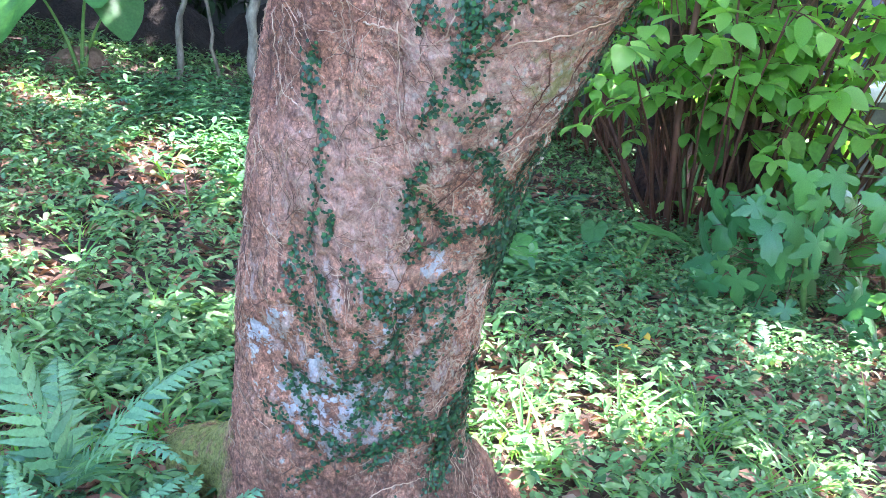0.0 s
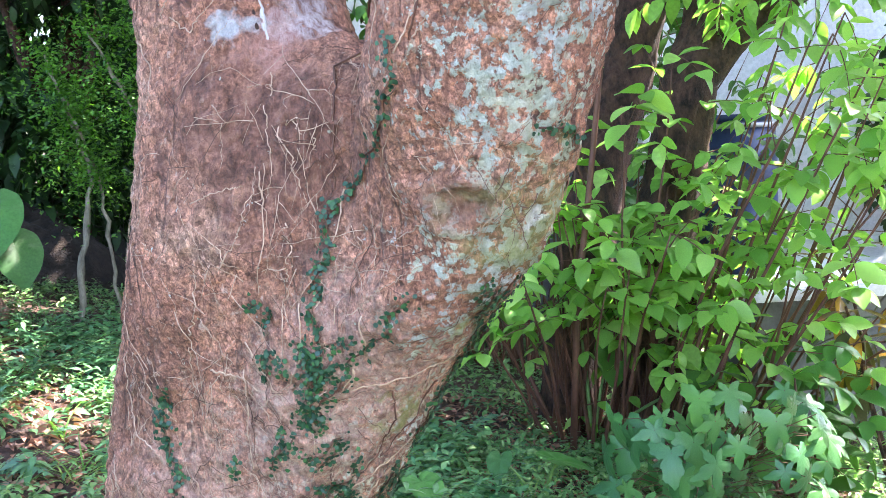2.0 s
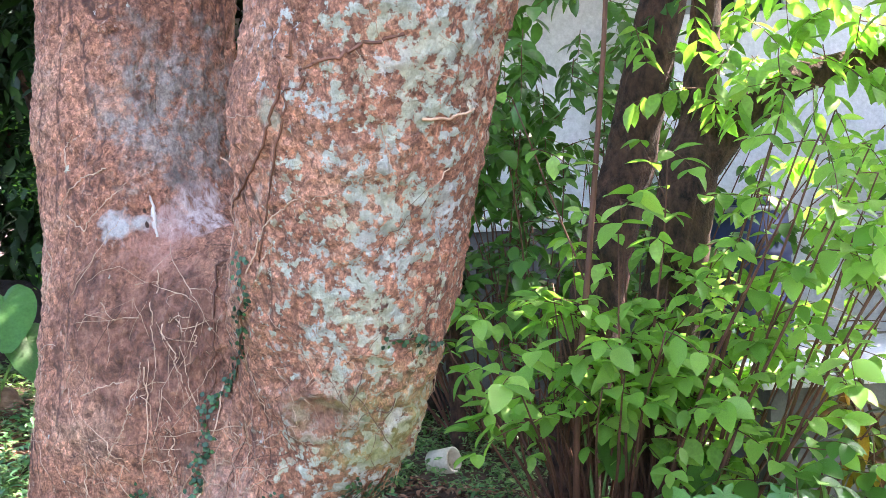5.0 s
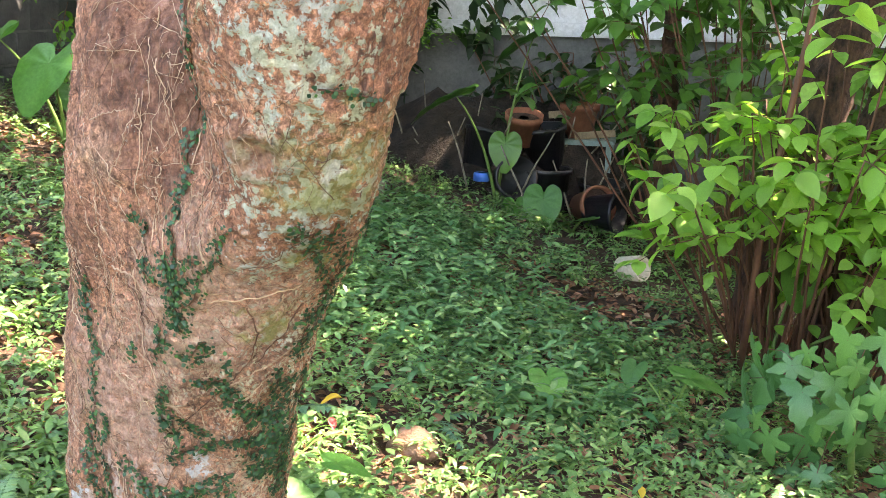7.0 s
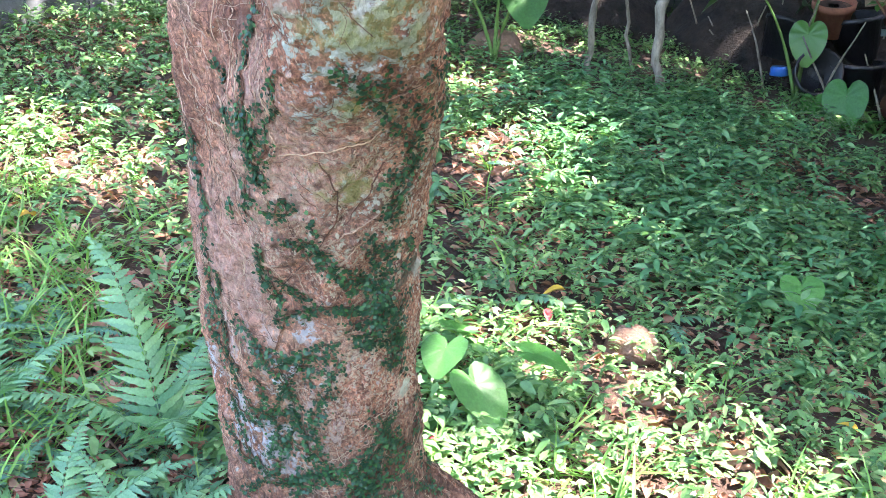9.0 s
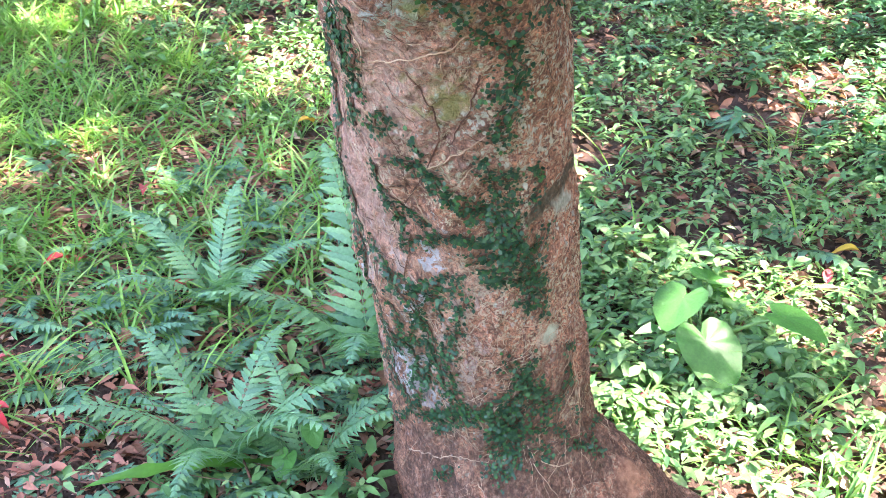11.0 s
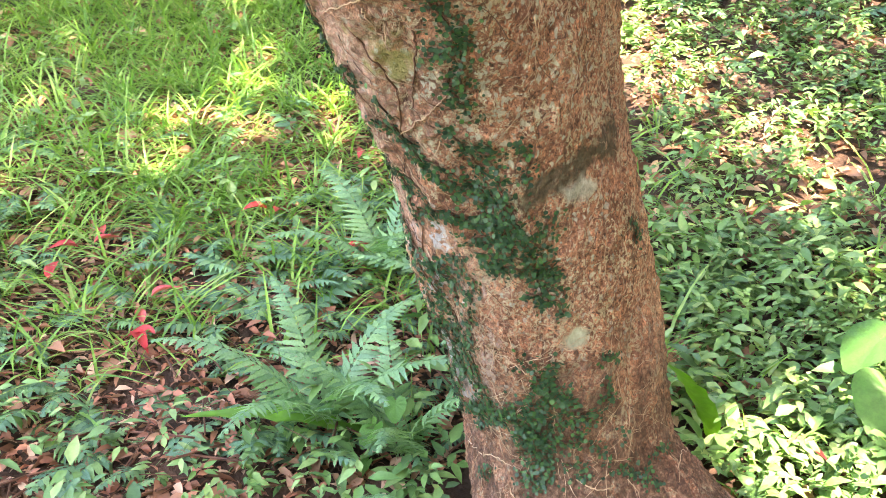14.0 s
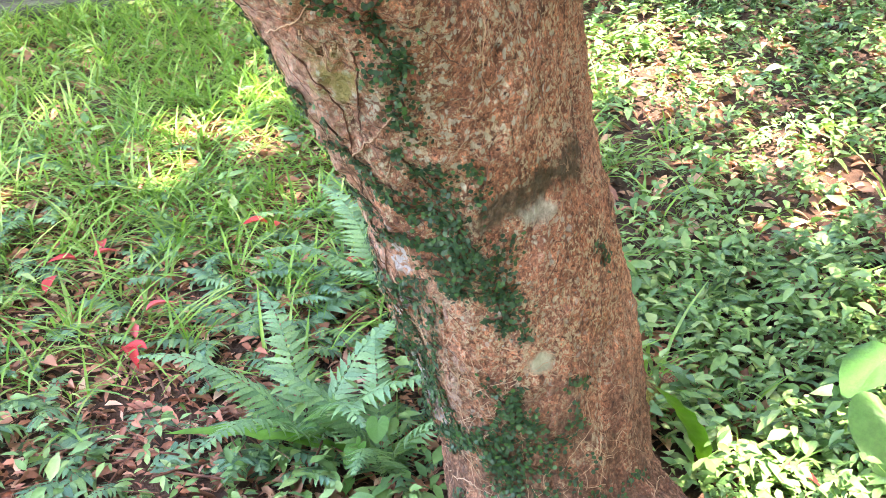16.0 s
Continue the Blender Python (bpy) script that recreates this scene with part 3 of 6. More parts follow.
ROOTS = (((0.05, 1.235, 0.95), (0.072, 1.185, 1.205), 0.07, 0.07), ((-0.02, 1.53, 0.16), (0.05, 1.68, 0.03), 0.10, 0.065), ((0.05, 1.68, 0.03), (0.22, 1.95, -0.09), 0.065, 0.03),
         ((-0.27, 1.50, 0.26), (-0.41, 1.66, 0.14), 0.06, 0.048), ((-0.41, 1.66, 0.14), (-0.62, 1.99, 0.08), 0.048, 0.02),
         ((0.03, 1.42, 0.08), (0.20, 1.38, -0.09), 0.07, 0.03))


GROOVES = (((-0.20, 1.244, 0.877), (-0.208, 1.239, 0.744)), ((-0.208, 1.239, 0.744), (-0.217, 1.256, 0.65)), ((-0.109, 1.161, 0.933), (-0.113, 1.189, 0.787)), ((0.024, 1.161, 0.760), (0.021, 1.238, 0.624)),
           ((0.021, 1.238, 0.624), (0.006, 1.318, 0.400)), ((-0.056, 1.143, 0.91), (-0.06, 1.17, 0.777)), ((0.082, 1.10, 1.24), (0.07, 1.088, 1.118)), ((-0.102, 1.132, 1.035), (-0.119, 1.182, 0.863)), ((-0.111, 1.164, 1.239), (-0.137, 1.154, 1.058)),
           ((0.093, 1.092, 0.913), (0.015, 1.203, 0.696)), ((0.164, 1.145, 0.906), (0.098, 1.171, 0.802)), ((0.098, 1.171, 0.802), (0.029, 1.188, 0.723)), ((-0.013, 1.241, 0.582), (-0.099, 1.278, 0.416)), ((0.025, 1.456, 0.459), (0.011, 1.501, 0.296)))


def body(p):
    ax, ay, ar, bx, by, br = section(p[..., 2])
    a = np.hypot(p[..., 0] - ax, p[..., 1] - ay) - ar
    b = np.hypot(p[..., 0] - bx, p[..., 1] - by) - br
    f = soft_union(a, b, 0.07 + 0.07 * np.clip((p[..., 2] - 0.8) / 0.2, 0, 1) * np.clip((1.29 - p[..., 2]) / 0.12, 0, 1))
    for s, e, ra, rb in ROOTS:
        f = soft_union(f, capsule(p, s, e, ra, rb), 0.06)
    # bosses and hollows of the old wood
    f += 0.016 * (GRAIN(p, 7.0) - 0.5) + 0.008 * (GRAIN(p + 5, 14.0) - 0.5) + (0.010 + 0.018 * np.clip((1.36 - p[..., 1]) / 0.06, 0, 1) * np.clip((0.85 - p[..., 2]) / 0.1, 0, 1)) * (GRAIN(p * [1, 1, 0.18] + 2, 24.0) - 0.5)
    for s, e in GROOVES:
        f += 0.011 * np.exp(-(capsule(p, s, e, 0.0, 0.0) / 0.015) ** 2)
    # the healed knot on the limb
    d = np.linalg.norm((p - np.array([0.180, 0.977, 1.100])) * [1, 1, 1.6], axis=-1)
    return f - 0.016 * np.exp(-((d - 0.036) / 0.011) ** 2) + 0.014 * np.exp(-(d / 0.024) ** 2)


def skin(step=0.015):
    """The zero surface of body() as quads, one place in each cell that it crosses."""
    lo, hi = np.array([-0.78, 0.60, -0.14]), np.array([0.78, 2.10, 2.28])
    n = np.ceil((hi - lo) / step).astype(int)
    axes = [lo[i] + step * np.arange(n[i] + 1) for i in range(3)]
    f = np.empty(n + 1, np.float32)
    for k0 in range(0, n[2] + 1, 40):
        X, Y, Z = np.meshgrid(axes[0], axes[1], axes[2][k0:k0 + 40], indexing="ij")
        f[:, :, k0:k0 + 40] = body(np.stack([X, Y, Z], -1))
    s = f < 0
    acc, cnt = np.zeros((*n, 3), np.float32), np.zeros(n, np.float32)
    corners = [(i, j, k) for i in (0, 1) for j in (0, 1) for k in (0, 1)]
    cut = lambda a, c: a[c[0]:c[0] + n[0], c[1]:c[1] + n[1], c[2]:c[2] + n[2]]
    for c in corners:
        for ax in range(3):
            if c[ax]:
                continue
            e = tuple(c[i] + (i == ax) for i in range(3))
            fa, fb = cut(f, c), cut(f, e)
            cross = (fa < 0) != (fb < 0)
            w = np.where(cross, fa / (fa - fb + 1e-12), 0)
            for i in range(3):
                acc[..., i] += np.where(cross, c[i] + (w if i == ax else 0), 0)
            cnt += cross
    used = cnt > 0
    index = np.full(n, -1)
    index[used] = np.arange(used.sum())
    base = np.argwhere(used)
    v = lo + step * (base + acc[used] / cnt[used][:, None])
    quads = []
    for ax in range(3):
        u, w = [i for i in range(3) if i != ax]
        sl = [slice(1, n[i]) for i in range(3)]
        sl[ax] = slice(0, n[ax])
        sa = s[tuple(sl)]
        sl2 = list(sl)
        sl2[ax] = slice(1, n[ax] + 1)
        sb = s[tuple(sl2)]
        at = np.argwhere(sa != sb)
        off = np.array([1, 1, 1])
        off[ax] = 0
        at = at + off
        inside = s[tuple(at.T)]
        du, dw = np.eye(3, dtype=int)[u], np.eye(3, dtype=int)[w]
        q = np.stack([index[tuple((at - d).T)] for d in (du + dw, dw, 0 * du, du)], 1)
        flip = inside if ax == 1 else ~inside
        q[flip] = q[flip][:, ::-1]
        quads.append(q)
    return v, np.concatenate(quads)


def bark_relief(me):
    """Fissured, crumbling bark: plates drawn out along the stem."""
    n = len(me.vertices)
    co, no = np.empty(n * 3, np.float32), np.empty(n * 3, np.float32)
    me.vertices.foreach_get("co", co)
    me.vertex_normals.foreach_get("vector", no)
    co, no = co.reshape(-1, 3), no.reshape(-1, 3)
    q = co + 0.02 * (GRAIN(co, 30.0)[:, None] - 0.5)
    ridge = 1 - np.abs(2 * GRAIN(q * [1, 1, 0.48], 55.0, 2) - 1)
    plates = GRAIN(co * [1, 1, 0.9] + 9, 120.0, 2)
    lumps = GRAIN(co + 3, 36.0, 2)
    d = 0.006 * (ridge - 0.75) + 0.009 * (plates - 0.5) + 0.005 * (lumps - 0.5)
    me.vertices.foreach_set("co", (co + no * d[:, None]).ravel())
    me.update()


def build_trunk():
    v, q = skin()
    raw = new("raw", fast_mesh("raw", v, q))
    raw.modifiers.new("fine", "SUBSURF").levels = 2
    me = bpy.data.meshes.new_from_object(raw.evaluated_get(bpy.context.evaluated_depsgraph_get()))
    bpy.data.objects.remove(raw)
    bark_relief(me)
    me.materials.append(BARK)
    me.polygons.foreach_set("use_smooth", np.full(len(me.polygons), True))
    me.name = "trunk"
    return me


from mathutils.bvhtree import BVHTree

tree = thing("tree", (0, 0, 0), "leaning forked tree with red-brown, lichen-spotted, fissured bark", "tree")
trunk_mesh = build_trunk()
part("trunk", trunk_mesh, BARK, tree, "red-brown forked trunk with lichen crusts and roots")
_n = len(trunk_mesh.vertices)
_co = np.empty(_n * 3, np.float32)
trunk_mesh.vertices.foreach_get("co", _co)
_q = np.empty(len(trunk_mesh.polygons) * 4, np.int32)
trunk_mesh.loops.foreach_get("vertex_index", _q)
HULL = BVHTree.FromPolygons(_co.reshape(-1, 3).tolist(), _q.reshape(-1, 4).tolist())


def on_bark(angle, z):
    """Place and normal on the trunk, seen from its middle at that height, degrees from east."""
    ax, ay, ar, bx, by, br = section(z)
    c = Vector(((ax + bx) / 2, (ay + by) / 2, z))
    d = Vector((math.cos(radians(angle)), math.sin(radians(angle)), 0))
    p, n, _, _ = HULL.ray_cast(c + d * 1.2, -d)
    return (p, n) if p else (c + d * 0.15, d)


def stick(p, lift=0.002):
    q, n, _, _ = HULL.find_nearest(p)
    return q + n * lift, n


# boughs above the fork, which carry the crown
def bough(points, radii):
    part("bough", tube(points, radii, 14), BARK, tree)


bough([(-0.08, 1.33, 2.2), (-0.15, 1.38, 2.7), (-0.4, 1.6, 3.3), (-0.9, 2.0, 4.0), (-1.4, 2.6, 4.7)], [0.10, 0.09, 0.075, 0.055, 0.03])
bough([(-0.15, 1.38, 2.7), (-0.1, 1.2, 3.3), (-0.5, 0.8, 4.1), (-1.0, 0.5, 4.8)], [0.07, 0.06, 0.045, 0.02])
bough([(0.555, 0.765, 2.2), (0.85, 0.65, 2.8), (1.2, 0.9, 3.5), (1.5, 1.6, 4.3)], [0.10, 0.085, 0.065, 0.03])
bough([(0.85, 0.65, 2.8), (0.8, 0.2, 3.4), (0.7, -0.4, 4.2)], [0.06, 0.045, 0.02])
bough([(-0.4, 1.6, 3.3), (0.1, 2.3, 3.9), (0.6, 3.1, 4.6)], [0.055, 0.045, 0.02])

# ---- crown overhead, out of view: gaps cut where sun spots should fall ----
LIGHT_SPOTS = ((0.24, 2.22, 0.27), (0.12, 2.02, 0.19), (0.46, 2.42, 0.13), (0.90, 2.95, 0.22), (1.25, 3.05, 0.2), (0.86, 2.15, 0.2), (-0.95, 3.75, 0.28), (-1.20, 3.9, 0.22),
               (-1.75, 4.5, 0.30), (-1.78, 2.33, 0.30), (-2.15, 2.5, 0.18), (-1.66, 2.6, 0.14), (-0.94, 4.25, 0.22), (-0.36, 2.50, 0.17), (-0.10, 1.80, 0.24), (-0.33, 1.93, 0.11), (-0.43, 2.06, 0.13), (-0.55, 1.95, 0.12), (-1.85, 5.65, 0.35), (-2.03, 2.42, 0.2), (-2.0, 3.12, 0.10), (-1.1, 4.0, 0.2), (-0.45, 2.02, 0.10), (-0.62, 2.25, 0.14), (-0.95, 2.1, 0.12), (-1.25, 2.45, 0.2),
               (0.35, 4.45, 0.3), (0.6, 4.4, 0.34), (1.1, 4.5, 0.45), (0.45, 3.95, 0.27), (1.00, 4.00, 0.32), (1.60, 4.15, 0.18), (2.3, 4.3, 0.4), (1.4, 3.4, 0.25), (-2.6, 2.0, 0.18))


def crown_leaves(count, lo, hi, size, seed, spots=()):
    rs = np.random.RandomState(seed)
    p = lo + rs.rand(count * 3, 3) * (np.array(hi) - lo)
    p = p[GRAIN(p + seed, 1.3, 2) > 0.44][:count]
    d = np.array(TO_SUN)
    for x, y, r in spots:
        q = p - np.array([x, y, float(lie(x, y))])
        off = np.linalg.norm(q - (q @ d)[:, None] * d, axis=1)
        p = p[off > r * (0.75 + 0.5 * rs.rand(len(p)))]
    n = len(p)
    rot = turns(rs.rand(n) * 6.28, rs.normal(-0.35, 0.4, n), rs.normal(0, 0.5, n))
    return strewn(blade(1, 0.55, 0.45, 0.2, 0.3), p, rot, size * (0.6 + 0.8 * rs.rand(n)))


part("crown", crown_leaves(15500, (-2.6, 0.5, 3.5), (5.4, 8.6, 4.9), 0.22, 5, LIGHT_SPOTS), DARKLEAF, tree, "leafy crown with gaps that let sun spots through")


# leaf clumps added out of view to shade the trunk and the ground
part("leafy_branch", crown_leaves(2200, (1.2, 1.3, 3.6), (2.9, 3.1, 4.6), 0.22, 6, LIGHT_SPOTS), DARKLEAF, tree, "dense leaves added out of view to block light")
part("leafy_branch", crown_leaves(3200, (1.6, 3.9, 3.6), (4.0, 6.2, 4.7), 0.22, 8, LIGHT_SPOTS), DARKLEAF, tree, "dense leaves added out of view to block light")

# two more unseen clumps, added to keep light off trunk and heap
part("leafy_branch", crown_leaves(6500, (2.2, -0.6, 1.5), (4.4, 3.2, 3.5), 0.22, 16, LIGHT_SPOTS), DARKLEAF, tree, "dense leaves added out of view to block light")
part("leafy_branch", crown_leaves(2600, (-2.2, 5.6, 2.95), (1.2, 8.0, 3.4), 0.22, 17, LIGHT_SPOTS), DARKLEAF, tree, "dense leaves added out of view to block light")

# ---- climbing fig ----
fig = thing("climbing_fig", (0, 0, 0), "creeping fig with small round dark leaves clinging to the bark", "vine")
_fig_places = []
_runners = []


def runner(wide, *corners):
    """A stem that creeps over the bark along (degrees, height), set with overlapping leaves."""
    pts = []
    for (a0, z0), (a1, z1) in zip(corners, corners[1:]):
        k = max(1, round(math.hypot((a1 - a0) * 0.0026, z1 - z0) / 0.006))
        pts += [(a0 + (a1 - a0) * i / k, z0 + (z1 - z0) * i / k) for i in range(k)]
    pts.append(corners[-1])
    line, last = [], None
    for a, z in pts:
        p, n = on_bark(a + random.gauss(0, 0.5), z + random.gauss(0, 0.0015))
        if last is None or (p - last).length < 0.04:
            line.append(p + n * 0.002)
        last = p
        for _ in range(random.choice((2, 3, 4)) + int(wide * 2.6)):
            q = p + Vector((random.gauss(0, 0.0042), random.gauss(0, 0.0042), random.gauss(0, 0.0042))) * wide
            _fig_places.append(stick(q, random.uniform(0.002, 0.006)))
    if len(line) > 2:
        _runners.append(tube(line, 0.0011, 5))


runner(1.0, (-153, 0.895), (-150, 0.879), (-146, 0.851), (-144, 0.835), (-140, 0.824), (-136, 0.809), (-130, 0.793), (-128, 0.774), (-127, 0.759), (-124, 0.744), (-124, 0.732), (-121, 0.716), (-121, 0.702), (-120, 0.685), (-122, 0.670), (-130, 0.649))
runner(0.8, (-114, 0.703), (-113, 0.681), (-113, 0.662))
runner(0.8, (-136, 0.663), (-134, 0.650), (-131, 0.635), (-128, 0.619))
runner(1.2, (-109, 0.942), (-102, 0.936), (-98, 0.931))
runner(1.3, (-86, 0.859), (-86, 0.848), (-86, 0.837), (-87, 0.827), (-87, 0.813))
runner(1.0, (-82, 0.850), (-82, 0.838))
runner(1.6, (-85, 0.948), (-84, 0.932), (-84, 0.917), (-83, 0.905), (-82, 0.890), (-80, 0.875), (-77, 0.858))
runner(1.0, (-82, 0.942), (-81, 0.929), (-81, 0.914))
runner(1.1, (-65, 0.846), (-68, 0.842), (-69, 0.830), (-71, 0.821), (-74, 0.819), (-77, 0.825))
runner(0.8, (-105, 0.815), (-102, 0.799))
runner(1.0, (-81, 0.762), (-80, 0.752), (-82, 0.745), (-79, 0.730), (-74, 0.721), (-66, 0.704), (-59, 0.690), (-56, 0.684), (-53, 0.678), (-50, 0.675), (-28, 0.658), (-25, 0.666))
runner(1.0, (-74, 0.708), (-73, 0.693), (-71, 0.679), (-71, 0.661))
runner(1.0, (-67, 0.778), (-61, 0.774), (-57, 0.773), (-55, 0.782))
runner(1.1, (-55, 0.768), (-49, 0.755), (-43, 0.737), (-28, 0.707), (-26, 0.699), (-23, 0.706))
runner(1.4, (-23, 0.717), (-23, 0.683), (-24, 0.650), (-24, 0.632))
runner(1.5, (-134, 0.622), (-130, 0.594), (-126, 0.573), (-122, 0.555), (-118, 0.531), (-112, 0.514), (-105, 0.503), (-99, 0.481), (-95, 0.459))
runner(1.2, (-121, 0.624), (-114, 0.605), (-111, 0.583), (-109, 0.560), (-105, 0.538))
runner(1.5, (-101, 0.631), (-98, 0.618), (-93, 0.604), (-88, 0.589), (-83, 0.571), (-79, 0.559), (-75, 0.535), (-73, 0.510), (-70, 0.483))
runner(1.4, (-93, 0.593), (-85, 0.594), (-76, 0.584), (-65, 0.583), (-57, 0.586), (-48, 0.590), (-46, 0.608))
runner(0.9, (-75, 0.570), (-65, 0.569), (-53, 0.563), (-49, 0.559))
runner(1.6, (-44, 0.580), (-47, 0.551), (-51, 0.528), (-53, 0.508), (-57, 0.493), (-62, 0.482), (-68, 0.479), (-74, 0.475))
runner(2.0, (-53, 0.497), (-57, 0.475), (-59, 0.448), (-58, 0.419), (-55, 0.392), (-52, 0.362))
runner(1.6, (-70, 0.473), (-67, 0.441), (-64, 0.411), (-60, 0.384))
runner(1.3, (-134, 0.475), (-126, 0.471), (-118, 0.457), (-110, 0.449), (-100, 0.447), (-95, 0.451), (-91, 0.468), (-89, 0.490), (-83, 0.482))
runner(1.2, (-130, 0.451), (-122, 0.427), (-114, 0.404), (-108, 0.378), (-97, 0.365), (-87, 0.357))
runner(1.1, (-139, 0.420), (-129, 0.388), (-122, 0.374), (-113, 0.363), (-107, 0.347))
runner(1.0, (-93, 0.562), (-87, 0.569))
runner(0.9, (-94, 0.538), (-90, 0.521), (-90, 0.496))
runner(1.2, (-91, 0.419), (-85, 0.431), (-76, 0.414), (-78, 0.397))
runner(1.8, (-40, 0.394), (-38, 0.359), (-39, 0.330))
runner(1.0, (-64, 0.336), (-72, 0.320))
runner(1.2, (-32, 0.606), (-30, 0.624), (-25, 0.633))
runner(1.4, (-71, 1.009), (-73, 0.990), (-70, 0.974), (-75, 0.942), (-74, 0.914), (-77, 0.882), (-74, 0.860))
runner(0.9, (-66, 0.843), (-64, 0.833), (-66, 0.822), (-70, 0.812))
runner(1.1, (-65, 0.779), (-60, 0.778), (-55, 0.777), (-52, 0.764), (-50, 0.752), (-47, 0.737), (-44, 0.726), (-40, 0.714), (-32, 0.710), (-27, 0.701))
runner(0.8, (-55, 0.818), (-55, 0.796))
runner(0.6, (-78, 0.762), (-81, 0.725), (-79, 0.704), (-75, 0.687), (-71, 0.674))
runner(1.5, (-52, 1.018), (-51, 1.006), (-47, 1.004), (-44, 0.982), (-39, 0.972), (-36, 0.957), (-33, 0.945))
runner(1.6, (-41, 1.018), (-39, 1.000), (-39, 0.981))
runner(2.0, (-33, 0.944), (-29, 0.937), (-25, 0.930), (-23, 0.912), (-22, 0.892), (-24, 0.876), (-27, 0.869), (-30, 0.870))
runner(2.4, (-30, 0.982), (-24, 0.961), (-22, 0.966))
runner(1.8, (-26, 1.013), (-19, 1.004), (59, 0.961), (-7, 0.972), (-14, 0.956))
runner(1.0, (-17, 0.945), (-21, 0.928))
runner(1.2, (-26, 0.855), (-27, 0.836), (-27, 0.815))
runner(1.6, (-33, 0.787), (-30, 0.765), (-27, 0.740), (-27, 0.714))
runner(2.2, (-26, 0.766), (-22, 0.729), (-21, 0.697), (-22, 0.673), (-25, 0.653), (-23, 0.628), (-14, 0.597))
runner(1.1, (-57, 0.666), (-48, 0.679), (-39, 0.671), (-31, 0.665), (-25, 0.671))
runner(1.0, (-36, 0.644), (-27, 0.636))
runner(1.0, (-37, 0.624), (-26, 0.619))
runner(1.0, (-35, 0.607), (-26, 0.602))
runner(2.0, (-20, 0.669), (-13, 0.634), (-11, 0.596), (-13, 0.558))
runner(1.1, (-77, 0.580), (-66, 0.587), (-58, 0.592))
runner(1.2, (-84, 0.477), (-73, 0.487), (-69, 0.465), (-78, 0.422), (-84, 0.396))
runner(1.0, (-60, 0.563), (-59, 0.534))
runner(2.2, (-29, 0.475), (-24, 0.439), (-31, 0.412), (-34, 0.381), (-37, 0.342), (-40, 0.293), (-39, 0.259))
runner(1.1, (-54, 0.368), (-40, 0.387))
runner(1.2, (-22, 0.399), (-14, 0.424))
runner(0.8, (-74, 0.357), (-58, 0.359), (-46, 0.355))
runner(1.6, (-23, 0.919), (-21, 0.907), (-19, 0.900), (-18, 0.886), (-20, 0.875), (-21, 0.861), (-23, 0.848), (-24, 0.833), (-26, 0.820), (-25, 0.808), (-24, 0.801))
runner(1.1, (-30, 0.875), (-27, 0.871), (-23, 0.873))
runner(0.9, (-33, 0.790), (-31, 0.784))
runner(1.0, (-22, 0.771), (-22, 0.754), (-25, 0.756))
runner(1.3, (-16, 0.764), (-11, 0.764), (-9, 0.752), (-11, 0.734), (-13, 0.718))
runner(1.3, (-51, 0.763), (-51, 0.749), (-50, 0.739), (-46, 0.730), (-43, 0.721), (-39, 0.715), (-35, 0.707), (-30, 0.706))
runner(1.2, (-76, 0.645), (-46, 0.678), (-41, 0.674), (-37, 0.667), (-30, 0.670))
runner(1.0, (-40, 0.699), (-35, 0.698), (-28, 0.696))
runner(2.2, (-26, 0.696), (-25, 0.677), (-24, 0.661), (-22, 0.644), (-18, 0.636), (-11, 0.647), (-8, 0.670))
runner(1.1, (-42, 0.648), (-35, 0.647), (-29, 0.647), (-23, 0.648))
runner(1.2, (-37, 0.619), (-30, 0.609), (-23, 0.610), (-17, 0.600), (-11, 0.599), (-7, 0.584))
runner(1.2, (-22, 0.570), (-15, 0.568), (-9, 0.560), (-9, 0.536))
runner(1.4, (-19, 0.622), (-16, 0.587), (-15, 0.553))
runner(0.9, (-56, 0.603), (-44, 0.610))
runner(1.0, (38, 0.635), (49, 0.613), (46, 0.591))
runner(1.4, (-15, 0.476), (-20, 0.445), (-25, 0.419), (-29, 0.392), (-29, 0.364), (-34, 0.330), (-32, 0.290), (-34, 0.267))
runner(1.0, (-86, 0.338), (-62, 0.368), (-41, 0.397), (-31, 0.402))
runner(0.8, (-76, 0.317), (-50, 0.361))
runner(1.0, (-16, 0.378), (-7, 0.386))
runner(1.2, (-21, 0.421), (-13, 0.410))
runner(0.7, (5, 0.462), (15, 0.461))
runner(0.7, (5, 0.417), (5, 0.398))
runner(0.8, (-2, 0.297), (7, 0.277), (15, 0.264))
runner(1.0, (-73, 0.584), (-71, 0.554), (-77, 0.513), (-88, 0.475), (-84, 0.458), (-84, 0.432), (-92, 0.391), (-82, 0.374), (-117, 0.278))
runner(0.7, (-81, 1.255), (-81, 1.245), (-81, 1.232), (-80, 1.219), (-81, 1.207), (-81, 1.194), (-82, 1.181), (-83, 1.168), (-85, 1.150), (-87, 1.133), (-96, 1.120), (-101, 1.109))
runner(1.0, (-110, 1.102), (-115, 1.093), (-116, 1.080), (-115, 1.068), (-114, 1.054), (-113, 1.043), (-116, 1.040), (-111, 1.029), (-109, 1.016), (-102, 1.007), (-103, 0.993), (-97, 0.980), (-92, 0.969), (-90, 0.959))
runner(1.1, (-86, 0.955), (-81, 0.956), (-78, 0.956), (-76, 0.959))
runner(1.3, (-95, 0.959), (-89, 0.944), (-84, 0.920), (-82, 0.898), (-78, 0.879), (-77, 0.864))
runner(1.0, (-95, 0.948), (-90, 0.938), (-83, 0.926), (-81, 0.932))
runner(0.8, (-137, 1.000), (-135, 0.991))
runner(0.8, (-124, 0.989), (-121, 0.973))
runner(0.9, (-111, 0.944), (-106, 0.931), (-103, 0.916))
